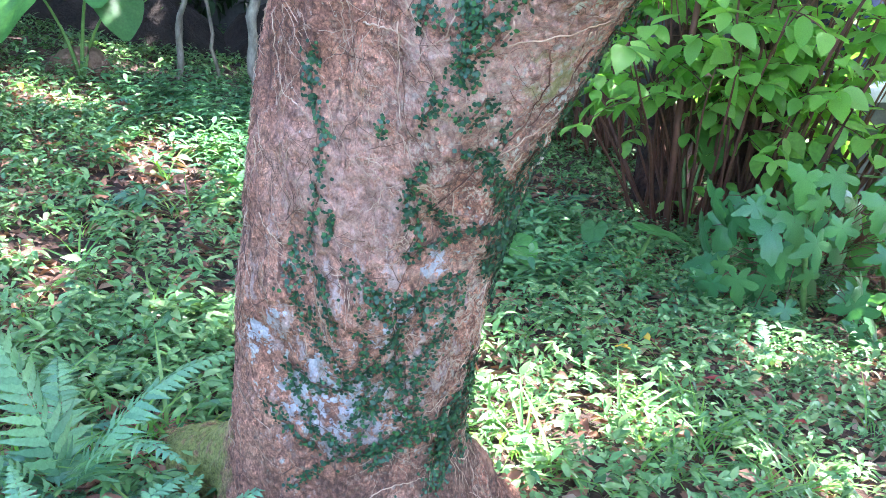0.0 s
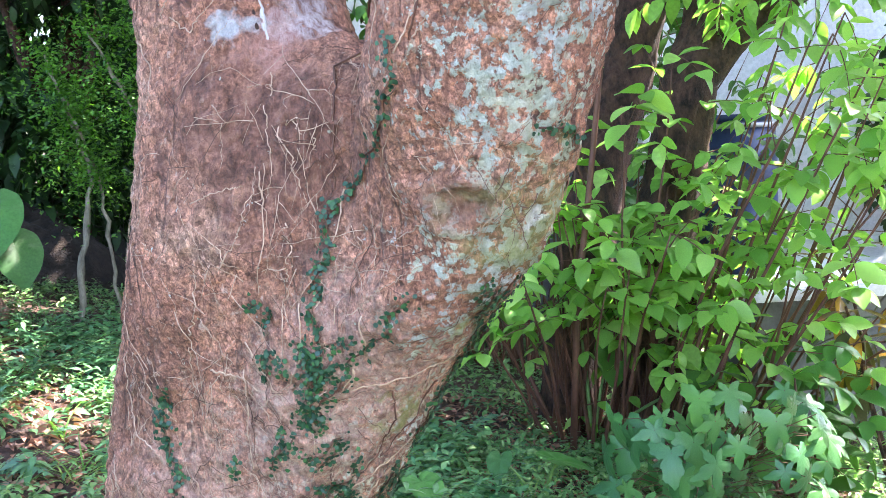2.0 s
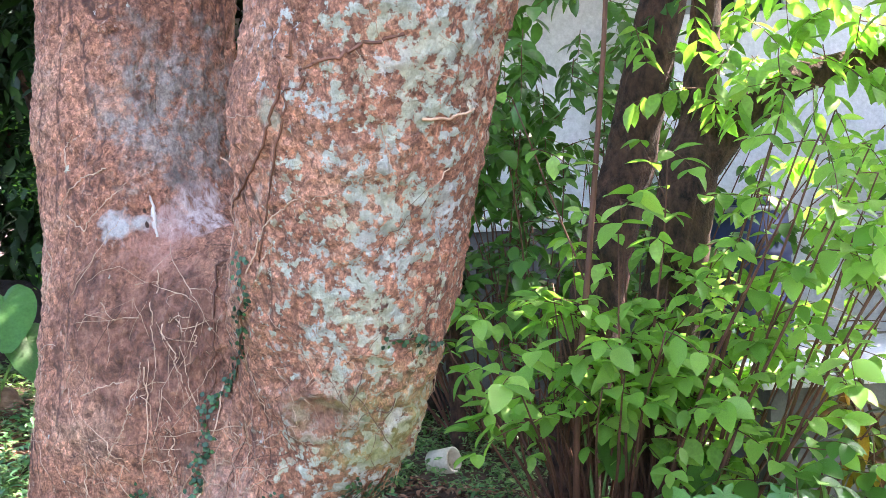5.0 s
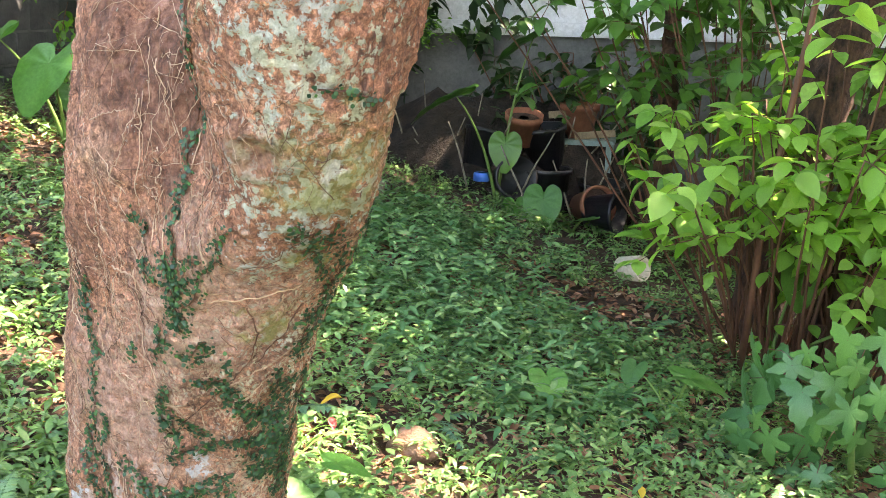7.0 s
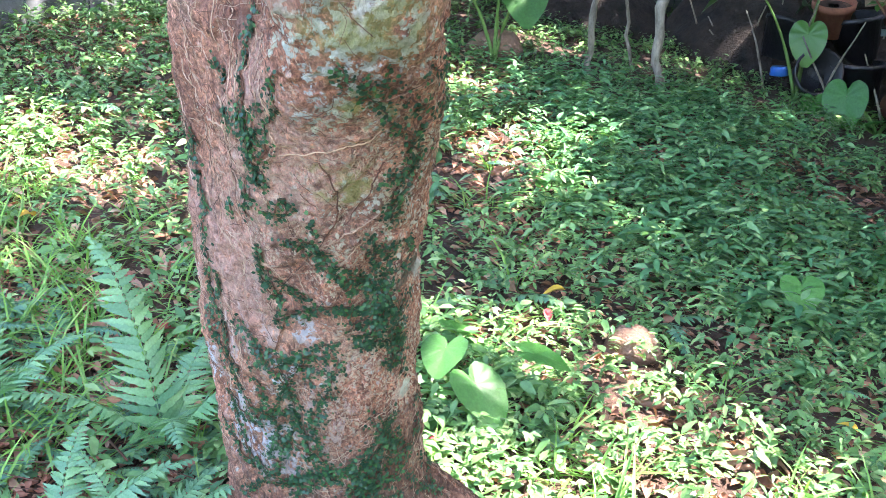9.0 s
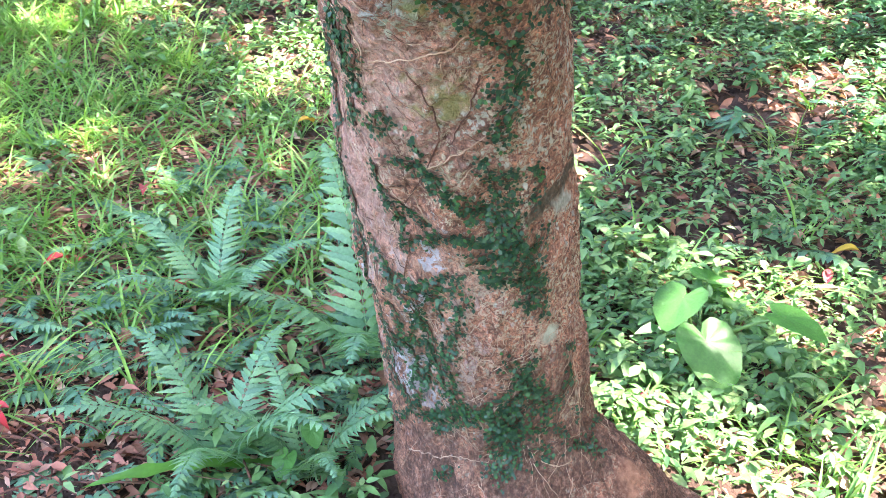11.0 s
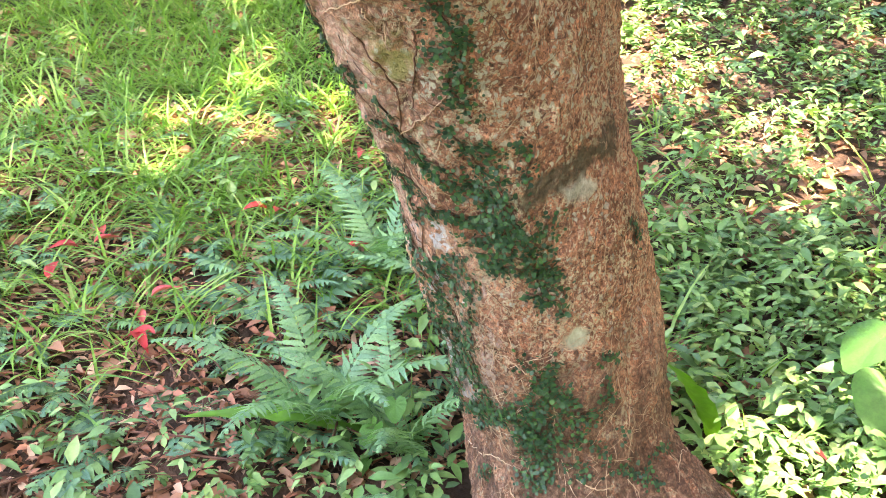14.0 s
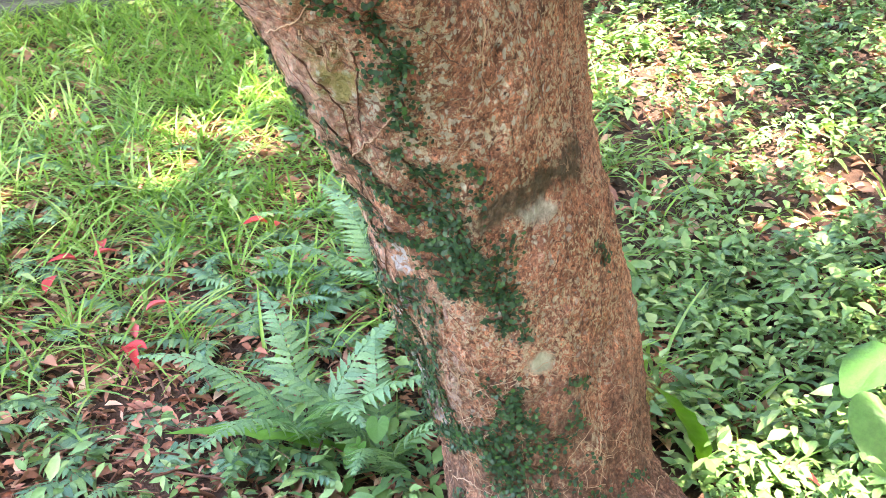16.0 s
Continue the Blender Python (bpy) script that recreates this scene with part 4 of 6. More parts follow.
runner(1.0, (-50, 1.169), (-46, 1.169), (-43, 1.164), (-39, 1.161), (-37, 1.158))
runner(1.1, (-53, 1.018), (-48, 1.005), (-43, 0.996))
runner(1.0, (-150, 0.896), (-149, 0.875), (-146, 0.858))

# the thick mat over the south-east foot
runner(1.6, (-80, 0.337), (-59, 0.372), (-44, 0.386), (-37, 0.376), (-28, 0.383))
runner(1.9, (-23, 0.455), (-24, 0.433), (-21, 0.421), (-26, 0.401), (-31, 0.371), (-35, 0.341), (-36, 0.309), (-38, 0.283), (-40, 0.268))
runner(1.9, (-16, 0.428), (-15, 0.411), (-18, 0.383), (-24, 0.358), (-27, 0.335), (-31, 0.301), (-30, 0.280))
runner(1.2, (5, 0.431), (2, 0.412), (-2, 0.393), (-6, 0.382), (-11, 0.367), (-16, 0.347))
runner(1.1, (-9, 0.341), (-6, 0.321))
runner(1.0, (32, 0.289), (24, 0.294), (16, 0.288))
runner(1.4, (-3, 0.302), (2, 0.291), (10, 0.280), (13, 0.272))
runner(1.0, (6, 0.350), (5, 0.342))
runner(1.0, (6, 0.470), (15, 0.459))
runner(1.2, (-65, 0.260), (-75, 0.233))
runner(1.3, (-23, 0.301), (-18, 0.308), (-14, 0.297), (-17, 0.283))
runner(1.3, (-39, 0.384), (-40, 0.361), (-41, 0.339), (-21, 0.344), (-14, 0.341))

for _r in _runners:
    part("runner_stem", _r, STEM, fig)

round_leaf = [blade(2, w, 0.5, f, 0.15, 0.6) for w, f in ((0.85, 0.1), (0.95, -0.1), (0.75, 0.2))]
_leaf_meshes = [fast_mesh("leaf", v * 0.0058, f, FIG) for v, f in round_leaf]


def facing(n, spin, lean=0.0):
    """A turn that lays a blade flat against normal n, its tip turned by spin from straight down."""
    down = Vector((0, 0, -1))
    y = (down - n * down.dot(n)).normalized() if abs(n.z) < 0.99 else Vector((1, 0, 0))
    x = y.cross(n)
    m = Matrix((x, y, n)).transposed()
    return m @ Euler((lean, 0, spin)).to_matrix()


random.shuffle(_fig_places)
_rest = []
for i, (p, n) in enumerate(_fig_places):
    m = facing(n, random.gauss(0, 1.3), random.gauss(0.16, 0.22))
    s = random.uniform(0.6, 1.2)
    if i < 300:
        ob = part("leaf", _leaf_meshes[i % 3], FIG, fig)
        ob.matrix_local = Matrix.Translation(p) @ m.to_4x4() @ Matrix.Scale(s, 4)
    else:
        _rest.append((p, m, s * 0.0058))
tagged(part("leaves", strewn(round_leaf[0], [p for p, m, s in _rest], np.array([m for p, m, s in _rest]), np.array([s for p, m, s in _rest])), FIG, fig), kind="stuff")


# ---- rootlets that wander over the bark ----
def creep(p, n, way, steps, wander):
    line = [p + n * 0.001]
    for _ in range(steps):
        way = (way + Vector((random.gauss(0, wander), random.gauss(0, wander), random.gauss(0, wander * 0.6)))).normalized()
        flat = way - n * way.dot(n)
        if flat.length < 0.05:
            break
        p, n = stick(line[-1] + flat.normalized() * 0.008, random.uniform(0.0004, 0.003))
        if (p - line[-1]).length > 0.016:
            break
        line.append(p)
    return line


def rootlets(count, reach=((-190, -45), (-190, -45), (-190, 60)), low=0.25, high=1.45):
    out = []
    for _ in range(count):
        z = random.choice((random.uniform(low, high), random.uniform(low * 0.8 + high * 0.2, low * 0.2 + high * 0.8)))
        p, n = on_bark(random.uniform(*random.choice(reach)), z)
        way = Vector((random.gauss(0, 0.6), random.gauss(0, 0.6), random.choice((-1, -1, 0.6, 0.0))))
        line = creep(p, n, way, random.choice((4, 5, 6, 8, 10, 14)), 0.10)
        if len(line) < 3:
            continue
        r = random.choice((0.0003, 0.0004, 0.0005, 0.0006))
        out.append(tube(line, np.linspace(r, r * 0.5, len(line)), 5))
        for _ in range(len(line) // 10):
            q = random.choice(line[1:])
            side = creep(q, n, Vector((random.gauss(0, 0.7), random.gauss(0, 0.4), random.gauss(-0.8, 0.5))), random.randint(3, 7), 0.12)
            if len(side) > 2:
                out.append(tube(side, np.linspace(r * 0.7, r * 0.3, len(side)), 4))
    return join(out)


tagged(part("rootlet_mat", rootlets(440), ROOTLET, fig, "thin pale tan aerial rootlets matted over the bark"), kind="stuff")
tagged(part("rootlet_mat", rootlets(90, ((-80, 30),), 0.12, 0.62), ROOTLET, fig, "thin pale tan aerial rootlets near the foot"), kind="stuff")
tagged(part("rootlet_mat", rootlets(260), DARKROOT, fig, "thin dark brown dead rootlets on the bark"), kind="stuff")


def hanging_leaves(ob, middle, size, count, leaf, seed, material):
    """Leaves on drooping twigs, clustered in an ellipsoid."""
    rs = random.Random(seed)
    at, out = [], []
    base = Vector(middle) - ob.location
    for _ in range(count):
        a = Vector((rs.gauss(0, 0.5) * size[0], rs.gauss(0, 0.5) * size[1], rs.gauss(0, 0.5) * size[2])) + base
        tw = bend(a, (rs.gauss(0, 0.6), rs.gauss(-0.2, 0.6), rs.uniform(-1.0, 0.2)), rs.uniform(0.15, 0.45), 0.7, 7, 0.08, rs)
        out.append(tube(tw, np.linspace(0.003, 0.001, 7), 4))
        for j in range(1, 7):
            d = tw[j] - tw[j - 1]
            for side in (-1, 1):
                h = Vector((-d.y, d.x, 0)) * side + d * 0.5
                at.append((*tw[j], math.atan2(h.y, h.x) - math.pi / 2, rs.gauss(-0.5, 0.35), rs.gauss(0, 0.4), leaf * rs.uniform(0.6, 1.2)))
    at = np.array(at)
    tagged(part("twig_mass", join(out), STEM, ob), kind="stuff")
    tagged(part("leaves", strewn(blade(3, 0.5, 0.45, 0.3, 0.25, 0.85), at[:, :3], turns(at[:, 3], at[:, 4], at[:, 5]), at[:, 6]), material, ob), kind="stuff")


def smooth_path(pts, n=24):
    p = np.array(pts, float)
    t = np.linspace(0, len(p) - 1, n)
    return np.stack([np.interp(t, np.arange(len(p)), p[:, i]) for i in range(p.shape[1])], 1)


# the thick dark vines that run down from the fork
def vine(r, *corners, material=STEM):
    p = smooth_path(corners, 10 * len(corners))
    line = []
    for q in p:
        s, n = stick(Vector(q), r * 0.5)
        line.append(s)
    part("vine_stem", tube(line, np.linspace(r, r * 0.6, len(line)), 7), material, fig, "woody vine stem")


vine(0.0017, (0.21, 0.89, 1.46), (0.19, 0.89, 1.43), (0.173, 0.884, 1.393), (0.15, 0.91, 1.35), (0.125, 0.945, 1.315), (0.09, 1.05, 1.285), (0.07, 1.10, 1.25), (0.065, 1.10, 1.19), (0.06, 1.11, 1.10))
vine(0.0017, (0.275, 0.861, 1.444), (0.241, 0.862, 1.431), (0.21, 0.87, 1.424), (0.185, 0.88, 1.40), (0.16, 0.9, 1.34), (0.14, 0.95, 1.25))
vine(0.0011, (0.112, 1.115, 0.897), (0.114, 1.143, 0.859), (0.097, 1.166, 0.815), (0.051, 1.18, 0.763), (-0.02, 1.199, 0.70), (-0.05, 1.215, 0.631))
# not a vine: a brown strip laid along a crease for its shade
vine(0.0011, (0.164, 1.164, 0.891), (0.137, 1.173, 0.85), (0.097, 1.177, 0.803))
vine(0.0011, (-0.019, 1.209, 0.663), (-0.059, 1.226, 0.591), (-0.057, 1.241, 0.538), (-0.05, 1.258, 0.486), (-0.049, 1.278, 0.437))
vine(0.0016, (0.295, 0.882, 1.368), (0.32, 0.897, 1.371), (0.34, 0.914, 1.38), material=ROOTLET)
vine(0.0010, (0.195, 1.128, 0.938), (0.162, 1.117, 0.921), (0.125, 1.104, 0.913), (0.085, 1.102, 0.905), (0.039, 1.11, 0.899), material=ROOTLET)
# long tan rootlets that lie over the bark
def strand(*corners):
    r = random.choice((0.0006, 0.0008, 0.0009, 0.0011))
    p = smooth_path(corners, 12 * len(corners))
    line = [stick(Vector(q) + Vector((random.gauss(0, 0.0008), random.gauss(0, 0.0008), random.gauss(0, 0.0008))), r * 0.9)[0] for q in p]
    part("rootlet", tube(line, np.linspace(r, r * 0.5, len(line)), 6), ROOTLET, fig)


strand((-0.058, 1.159, 1.355), (-0.089, 1.175, 1.345), (-0.111, 1.177, 1.322), (-0.119, 1.180, 1.307))
strand((-0.106, 1.174, 1.306), (-0.083, 1.157, 1.286), (-0.051, 1.155, 1.326), (-0.033, 1.160, 1.338))
strand((-0.148, 1.237, 1.288), (-0.133, 1.203, 1.260), (-0.132, 1.185, 1.222))
strand((0.002, 1.133, 1.239), (0.003, 1.138, 1.215), (-0.005, 1.117, 1.180), (-0.002, 1.107, 1.133), (-0.009, 1.111, 1.109))
strand((-0.025, 1.131, 1.225), (0.004, 1.135, 1.227))
strand((0.012, 1.120, 1.179), (0.025, 1.114, 1.149), (0.029, 1.114, 1.119))
strand((0.027, 1.115, 1.190), (0.043, 1.114, 1.160), (0.054, 1.109, 1.147))
strand((0.029, 1.116, 1.125), (0.039, 1.116, 1.088), (0.043, 1.113, 1.052))
strand((-0.065, 1.123, 1.034), (-0.043, 1.107, 1.070), (-0.023, 1.110, 1.116), (-0.017, 1.116, 1.139))
strand((-0.091, 1.131, 1.106), (-0.059, 1.116, 1.118), (-0.034, 1.107, 1.123))
strand((0.010, 1.107, 1.079), (0.011, 1.104, 1.044), (0.010, 1.123, 1.005), (0.014, 1.120, 0.969), (0.016, 1.096, 0.932))
strand((0.065, 1.102, 1.023), (0.096, 1.098, 1.045), (0.125, 1.012, 1.071), (0.163, 0.989, 1.093))
strand((0.066, 1.081, 0.976), (0.100, 1.045, 1.012), (0.145, 1.007, 1.043))
strand((0.124, 0.949, 1.241), (0.146, 0.931, 1.284), (0.175, 0.910, 1.305), (0.204, 0.898, 1.309), (0.217, 0.892, 1.310))
strand((0.130, 0.950, 1.226), (0.144, 0.942, 1.255), (0.155, 0.928, 1.273))
strand((0.033, 1.107, 0.976), (0.053, 1.094, 1.007), (0.072, 1.110, 1.039))
strand((-0.107, 1.151, 0.958), (-0.096, 1.138, 0.997), (-0.095, 1.131, 1.035))
strand((-0.109, 1.181, 1.361), (-0.103, 1.189, 1.387), (-0.095, 1.182, 1.397))
strand((0.039, 1.107, 0.890), (0.030, 1.111, 0.872), (0.042, 1.114, 0.866), (0.050, 1.106, 0.885))
strand((-0.087, 1.154, 0.921), (-0.051, 1.149, 0.916), (-0.026, 1.137, 0.899))
strand((-0.186, 1.225, 0.840), (-0.157, 1.202, 0.817), (-0.145, 1.202, 0.804))
strand((-0.111, 1.162, 0.945), (-0.111, 1.173, 0.896), (-0.116, 1.183, 0.845), (-0.114, 1.187, 0.794))
strand((-0.080, 1.186, 0.755), (-0.055, 1.196, 0.726), (-0.043, 1.205, 0.697))
strand((-0.102, 1.175, 0.883), (-0.081, 1.155, 0.910), (-0.056, 1.145, 0.934))
strand((0.155, 1.122, 0.912), (0.140, 1.140, 0.888), (0.137, 1.150, 0.871))
strand((0.167, 1.145, 0.914), (0.154, 1.160, 0.888), (0.154, 1.163, 0.878))
strand((0.059, 1.173, 0.764), (0.098, 1.184, 0.789), (0.140, 1.202, 0.825), (0.155, 1.206, 0.838))
strand((0.060, 1.204, 0.736), (0.105, 1.211, 0.782), (0.136, 1.217, 0.817))
strand((0.033, 1.260, 0.583), (0.011, 1.274, 0.538), (0.027, 1.277, 0.528))
strand((0.009, 1.279, 0.483), (0.024, 1.302, 0.471), (0.035, 1.327, 0.449), (0.026, 1.326, 0.422))
strand((0.047, 1.295, 0.548), (0.045, 1.316, 0.535), (0.047, 1.336, 0.511))
strand((0.048, 1.329, 0.527), (0.055, 1.361, 0.523), (0.054, 1.390, 0.512), (0.036, 1.428, 0.492))
strand((0.044, 1.366, 0.490), (0.037, 1.428, 0.468))
strand((-0.093, 1.301, 0.365), (-0.010, 1.299, 0.407), (0.028, 1.322, 0.429))
strand((0.037, 1.278, 0.546), (-0.040, 1.274, 0.476), (-0.004, 1.276, 0.462))
strand((0.030, 1.464, 0.381), (0.029, 1.458, 0.349), (0.024, 1.465, 0.320))
strand((0.055, 1.296, 0.586), (0.045, 1.302, 0.539), (0.042, 1.305, 0.508), (0.035, 1.316, 0.488))
strand((-0.186, 1.316, 0.239), (-0.067, 1.317, 0.281), (-0.026, 1.334, 0.285))
strand((0.021, 1.393, 0.284), (0.032, 1.420, 0.268), (0.036, 1.437, 0.275))
strand((0.038, 1.428, 0.455), (0.046, 1.410, 0.423))
# broken stub in the fork: bleached splinter; dark strip painted for a shaded hollow
for _r, _a, _m in ((0.0042, 0.000, PALEWOOD), (0.0026, -0.008, DARKBARK)):
    _line = []
    for z in np.linspace(1.272, 1.335 - abs(_a), 8):
        _hit = HULL.ray_cast(Vector((_a - 0.2 * (z - 1.27), 0.6, z)), Vector((0, 1, 0)))[0]
        _line.append(_hit + Vector((random.uniform(-0.0012, 0.0012), 0.0024, 0)))
    part("splinter", tube(_line, _r * np.array([0.4, 0.8, 1, 1, 0.85, 0.7, 0.45, 0.12]), 7), _m, tree, "bleached splinter of dead wood" if _m is PALEWOOD else "dark strip standing in for a shaded hollow")
for k in range(16):
    p, n = on_bark(random.uniform(-185, -60), random.uniform(0.7, 1.4))
    line = creep(p, n, Vector((random.gauss(0, 0.2), random.gauss(0, 0.2), -1)), random.randint(10, 26), 0.12)
    if len(line) > 5:
        part("vine_stem", tube(line, np.linspace(0.0009, 0.0005, len(line)), 5), ROOTLET, fig)


# ---- ferns ----
def frond(length, wide, pairs=16, droop=0.7, rise=1.1, notch=0.25, seed=0):
    """A frond along +y: a bowed midrib with saw-edged leaflets in pairs."""
    rs = random.Random(seed)
    y, z, a, rib, out = 0.0, 0.0, rise, [], []
    n = pairs + 4
    for i in range(n + 1):
        rib.append((0.0, y, z))
        y, z = y + math.cos(a) * length / n, z + math.sin(a) * length / n
        a -= droop * 2.0 / n * (0.4 + 1.2 * i / n)
    out.append(tube(rib, np.linspace(0.0024, 0.0006, n + 1), 5))
    rib = np.array(rib)
    for i in range(3, n):
        s = (i - 2) / (n - 2)
        l = wide * (1.0 - s) ** 0.75 * min(1, 0.75 + 2 * s) * rs.uniform(0.82, 1.08)
        d = rib[min(i + 1, n)] - rib[i - 1]
        d /= np.linalg.norm(d)
        up = np.array([0, -d[2], d[1]])
        for side in (-1, 1):
            hang = rs.uniform(0.10, 0.50)
            ax = np.array([side * 0.93, 0, 0]) + rs.uniform(0.26, 0.60) * d + rs.gauss(0, 0.10) * up
            ax /= np.linalg.norm(ax)
            st = 7 if pairs > 15 else 5
            v, f = [rib[i]], []
            for k in range(1, st + 1):
                q = k / (st + 1)
                w = 0.5 * length / n * (1.25 if pairs > 15 else 1.45) * (1 - q ** 2.2) * (1.0 if k % 2 else 1 - notch)
                c = rib[i] + ax * l * q - up * l * (hang * q * q) + d * l * 0.10 * q * q
                v += [c - d * w + up * w * 0.2, c + up * 0.0, c + d * w + up * w * 0.2]
            v.append(rib[i] + ax * l - up * l * hang + d * l * 0.12)
            f += [(0, 2, 1), (0, 3, 2)]
            for k in range(st - 1):
                b = 1 + 3 * k
                f += [(b, b + 1, b + 4), (b, b + 4, b + 3), (b + 1, b + 2, b + 5), (b + 1, b + 5, b + 4)]
            b = 1 + 3 * (st - 1)
            f += [(b, b + 1, b + 3), (b + 1, b + 2, b + 3)]
            out.append((np.array(v), np.array(f)))
    return join(out)


FRONDS = [fast_mesh("frond", *frond(1.0, 0.20, 25, 0.65, 1.15, 0.30, i), FERN) for i in range(3)]
LOW_FRONDS = [fast_mesh("frond", *frond(1.0, w, k, 0.55, 0.55, 0.2, 9 + k), BLUEFERN) for w, k in ((0.30, 9), (0.26, 11), (0.34, 8))]


def fern(x, y, fronds, label="green sword fern with saw-edged leaflets growing in leaf mould", low=False):
    """fronds: (heading in degrees, length, lean)."""
    ob = thing("fern", (x, y, float(lie(x, y)) - 0.005), label, "fern", "ferns beside the tree")
    for i, (yaw, length, lean) in enumerate(fronds):
        f = part("frond", (LOW_FRONDS if low else FRONDS)[(i + int(abs(x) * 100)) % 3], BLUEFERN if low else FERN, ob)
        f.matrix_local = Matrix.Rotation(radians(yaw), 4, "Z") @ Matrix.Rotation(radians(lean), 4, "X") @ Matrix.Scale(length, 4)
    return ob


fern(-0.61, 1.54, ((70, 0.52, 14), (150, 0.40, -8), (20, 0.36, -14), (-60, 0.40, -6), (-130, 0.40, -10)), "tall sword fern with an upright frond by the tree")
fern(-0.92, 1.38, ((40, 0.32, 12), (110, 0.34, -4), (-20, 0.28, -10), (-100, 0.32, -6), (180, 0.30, -12)))
fern(-0.50, 1.16, ((-80, 0.36, -6), (-30, 0.33, -10), (30, 0.32, -4), (100, 0.34, 0), (160, 0.36, -8), (-130, 0.36, -12)))
fern(-0.40, 1.26, ((-60, 0.30, 2), (-10, 0.26, -4), (80, 0.28, 6), (-110, 0.30, -4), (150, 0.3, 4)))
fern(-0.30, 1.10, ((-90, 0.22, -14), (-40, 0.20, -10), (-150, 0.24, -6)))
fern(1.45, 3.30, ((90, 0.22, 10), (10, 0.24, -6), (170, 0.22, -6)), "small pale fern in a sun spot")
fern(0.95, 2.90, ((80, 0.26, -10), (-10, 0.24, -16), (200, 0.24, -12)), "small pale fern in a sun spot")
_rf = random.Random(4)
RED_LEAVES = ((-1.10, 0.80), (-0.79, 0.875), (-1.16, 1.18), (-0.99, 0.71))
for _ in range(250):
    fx, fy = _rf.gauss(-0.95, 0.40), _rf.uniform(0.35, 1.75)
    if fx > -0.42 or min(math.hypot(fx - x + 0.03, fy - y) for x, y in RED_LEAVES) < 0.10:
        continue
    fern(fx, fy, [(_rf.uniform(0, 360), _rf.uniform(0.08, 0.18), _rf.uniform(-15, 10)) for _ in range(_rf.randint(2, 4))], "low bluish fern among leaf litter and grass", True)
for _ in range(26):
    fx, fy = _rf.uniform(-2.2, 0.9), _rf.uniform(2.1, 4.6)
    fern(fx, fy, [(_rf.uniform(0, 360), _rf.uniform(0.14, 0.26), _rf.uniform(-15, 5)) for _ in range(_rf.randint(2, 4))], "low fern among the ground cover", True)


# ---- strap leaves ----
def strap(x, y, yaw, length, lean, wide=0.13, name="strap_leaf_plant"):
    ob = thing(name, (x, y, float(lie(x, y)) - 0.004), "single bright green strap leaf with a wavy edge beside the tree", "plant")
    v, f = blade(12, wide, 0.55, 0.25, 0.0, 0.6)
    v[:, 2] += 0.012 * np.sin(v[:, 1] * 34) * np.sign(v[:, 0]) * (np.abs(v[:, 0]) > 0.01)
    v[:, 2] -= 0.35 * v[:, 1] ** 2
    me = part("leaf", (v * length, f), SWORD, ob)
    me.matrix_local = Matrix.Rotation(radians(yaw), 4, "Z") @ Matrix.Rotation(radians(lean), 4, "X")


strap(-0.28, 1.78, 200, 0.24, 78, 0.24)
strap(-0.42, 1.28, 165, 0.36, 32, 0.11)
strap(-0.60, 1.10, 140, 0.30, 18, 0.10)
strap(-1.15, 1.18, 60, 0.22, 25, 0.2)


# ---- taro ----
def heart(n=40, lobe=0.30):
    """A heart-shaped blade of length about 1, hung at the notch between its lobes; the tip points to +y."""
    v, f = [(0, 0, 0)], []
    rings = (0.3, 0.6, 0.85, 1.0)
    for r in rings:
        for k in range(n):
            a = 2 * math.pi * (k + 0.5) / n - 0.5 * math.pi
            up = (a + 0.5 * math.pi) / math.pi
            up = up if up <= 1 else 2 - up
            # from the notch (0) over the lobe and the flank to the tip (1)
            rad = np.interp(up, [0, 0.06, 0.16, 0.30, 0.45, 0.60, 0.75, 0.90, 1.0], [0.10, 0.25, 0.36, 0.40, 0.40, 0.42, 0.48, 0.60, 0.74])
            x, y = rad * math.cos(a) * r, rad * math.sin(a) * r
            rib = 0.010 * math.cos(9 * a) * r
            v.append((x, y, lobe * abs(x) * 0.5 - 0.25 * y * abs(y) - 0.03 * r * r + rib))
    f += [(0, 1 + k, 1 + (k + 1) % n) for k in range(n)]
    for i in range(len(rings) - 1):
        a, b = 1 + i * n, 1 + (i + 1) * n
        for k in range(n):
            k2 = (k + 1) % n
            f += [(a + k, b + k, b + k2), (a + k, b + k2, a + k2)]
    return np.array(v), np.array(f)


HEART = [fast_mesh("leaf", *heart(40, nt), TARO) for nt in (0.3, 0.5)]
DARKHEART = [fast_mesh("leaf", *heart(40, nt), BIGLEAF) for nt in (0.3, 0.5)]


def taro(x, y, leaves, label="taro with heart-shaped green leaves on long stalks", dark=False):
    """leaves: place of the blade, its length, heading of the tip and tilt."""
    z0 = float(lie(x, y))
    ob = thing("taro_plant", (x, y, z0), label, "plant", "taro plants")
    for i, (lx, ly, lz, size, yaw, tilt) in enumerate(leaves):
        p = Vector((lx - x, ly - y, lz - z0))
        m = Matrix.Translation(p) @ Matrix.Rotation(radians(yaw), 4, "Z") @ Matrix.Rotation(radians(-tilt), 4, "X")
        l = part("leaf", (DARKHEART if dark else HEART)[i % 2], TARO, ob)
        l.matrix_local = m @ Matrix.Scale(size, 4)
        mid = Vector((p.x * 0.3, p.y * 0.3, p.z * 0.65))
        q = [(Vector((0, 0, -0.01)) * (1 - s) ** 2 + mid * 2 * s * (1 - s) + p * s * s) for s in np.linspace(0, 1, 9)]
        part("stalk", tube(q, np.linspace(0.012, 0.004, 9) * min(1, size * 4), 7), GREENSTEM, ob)


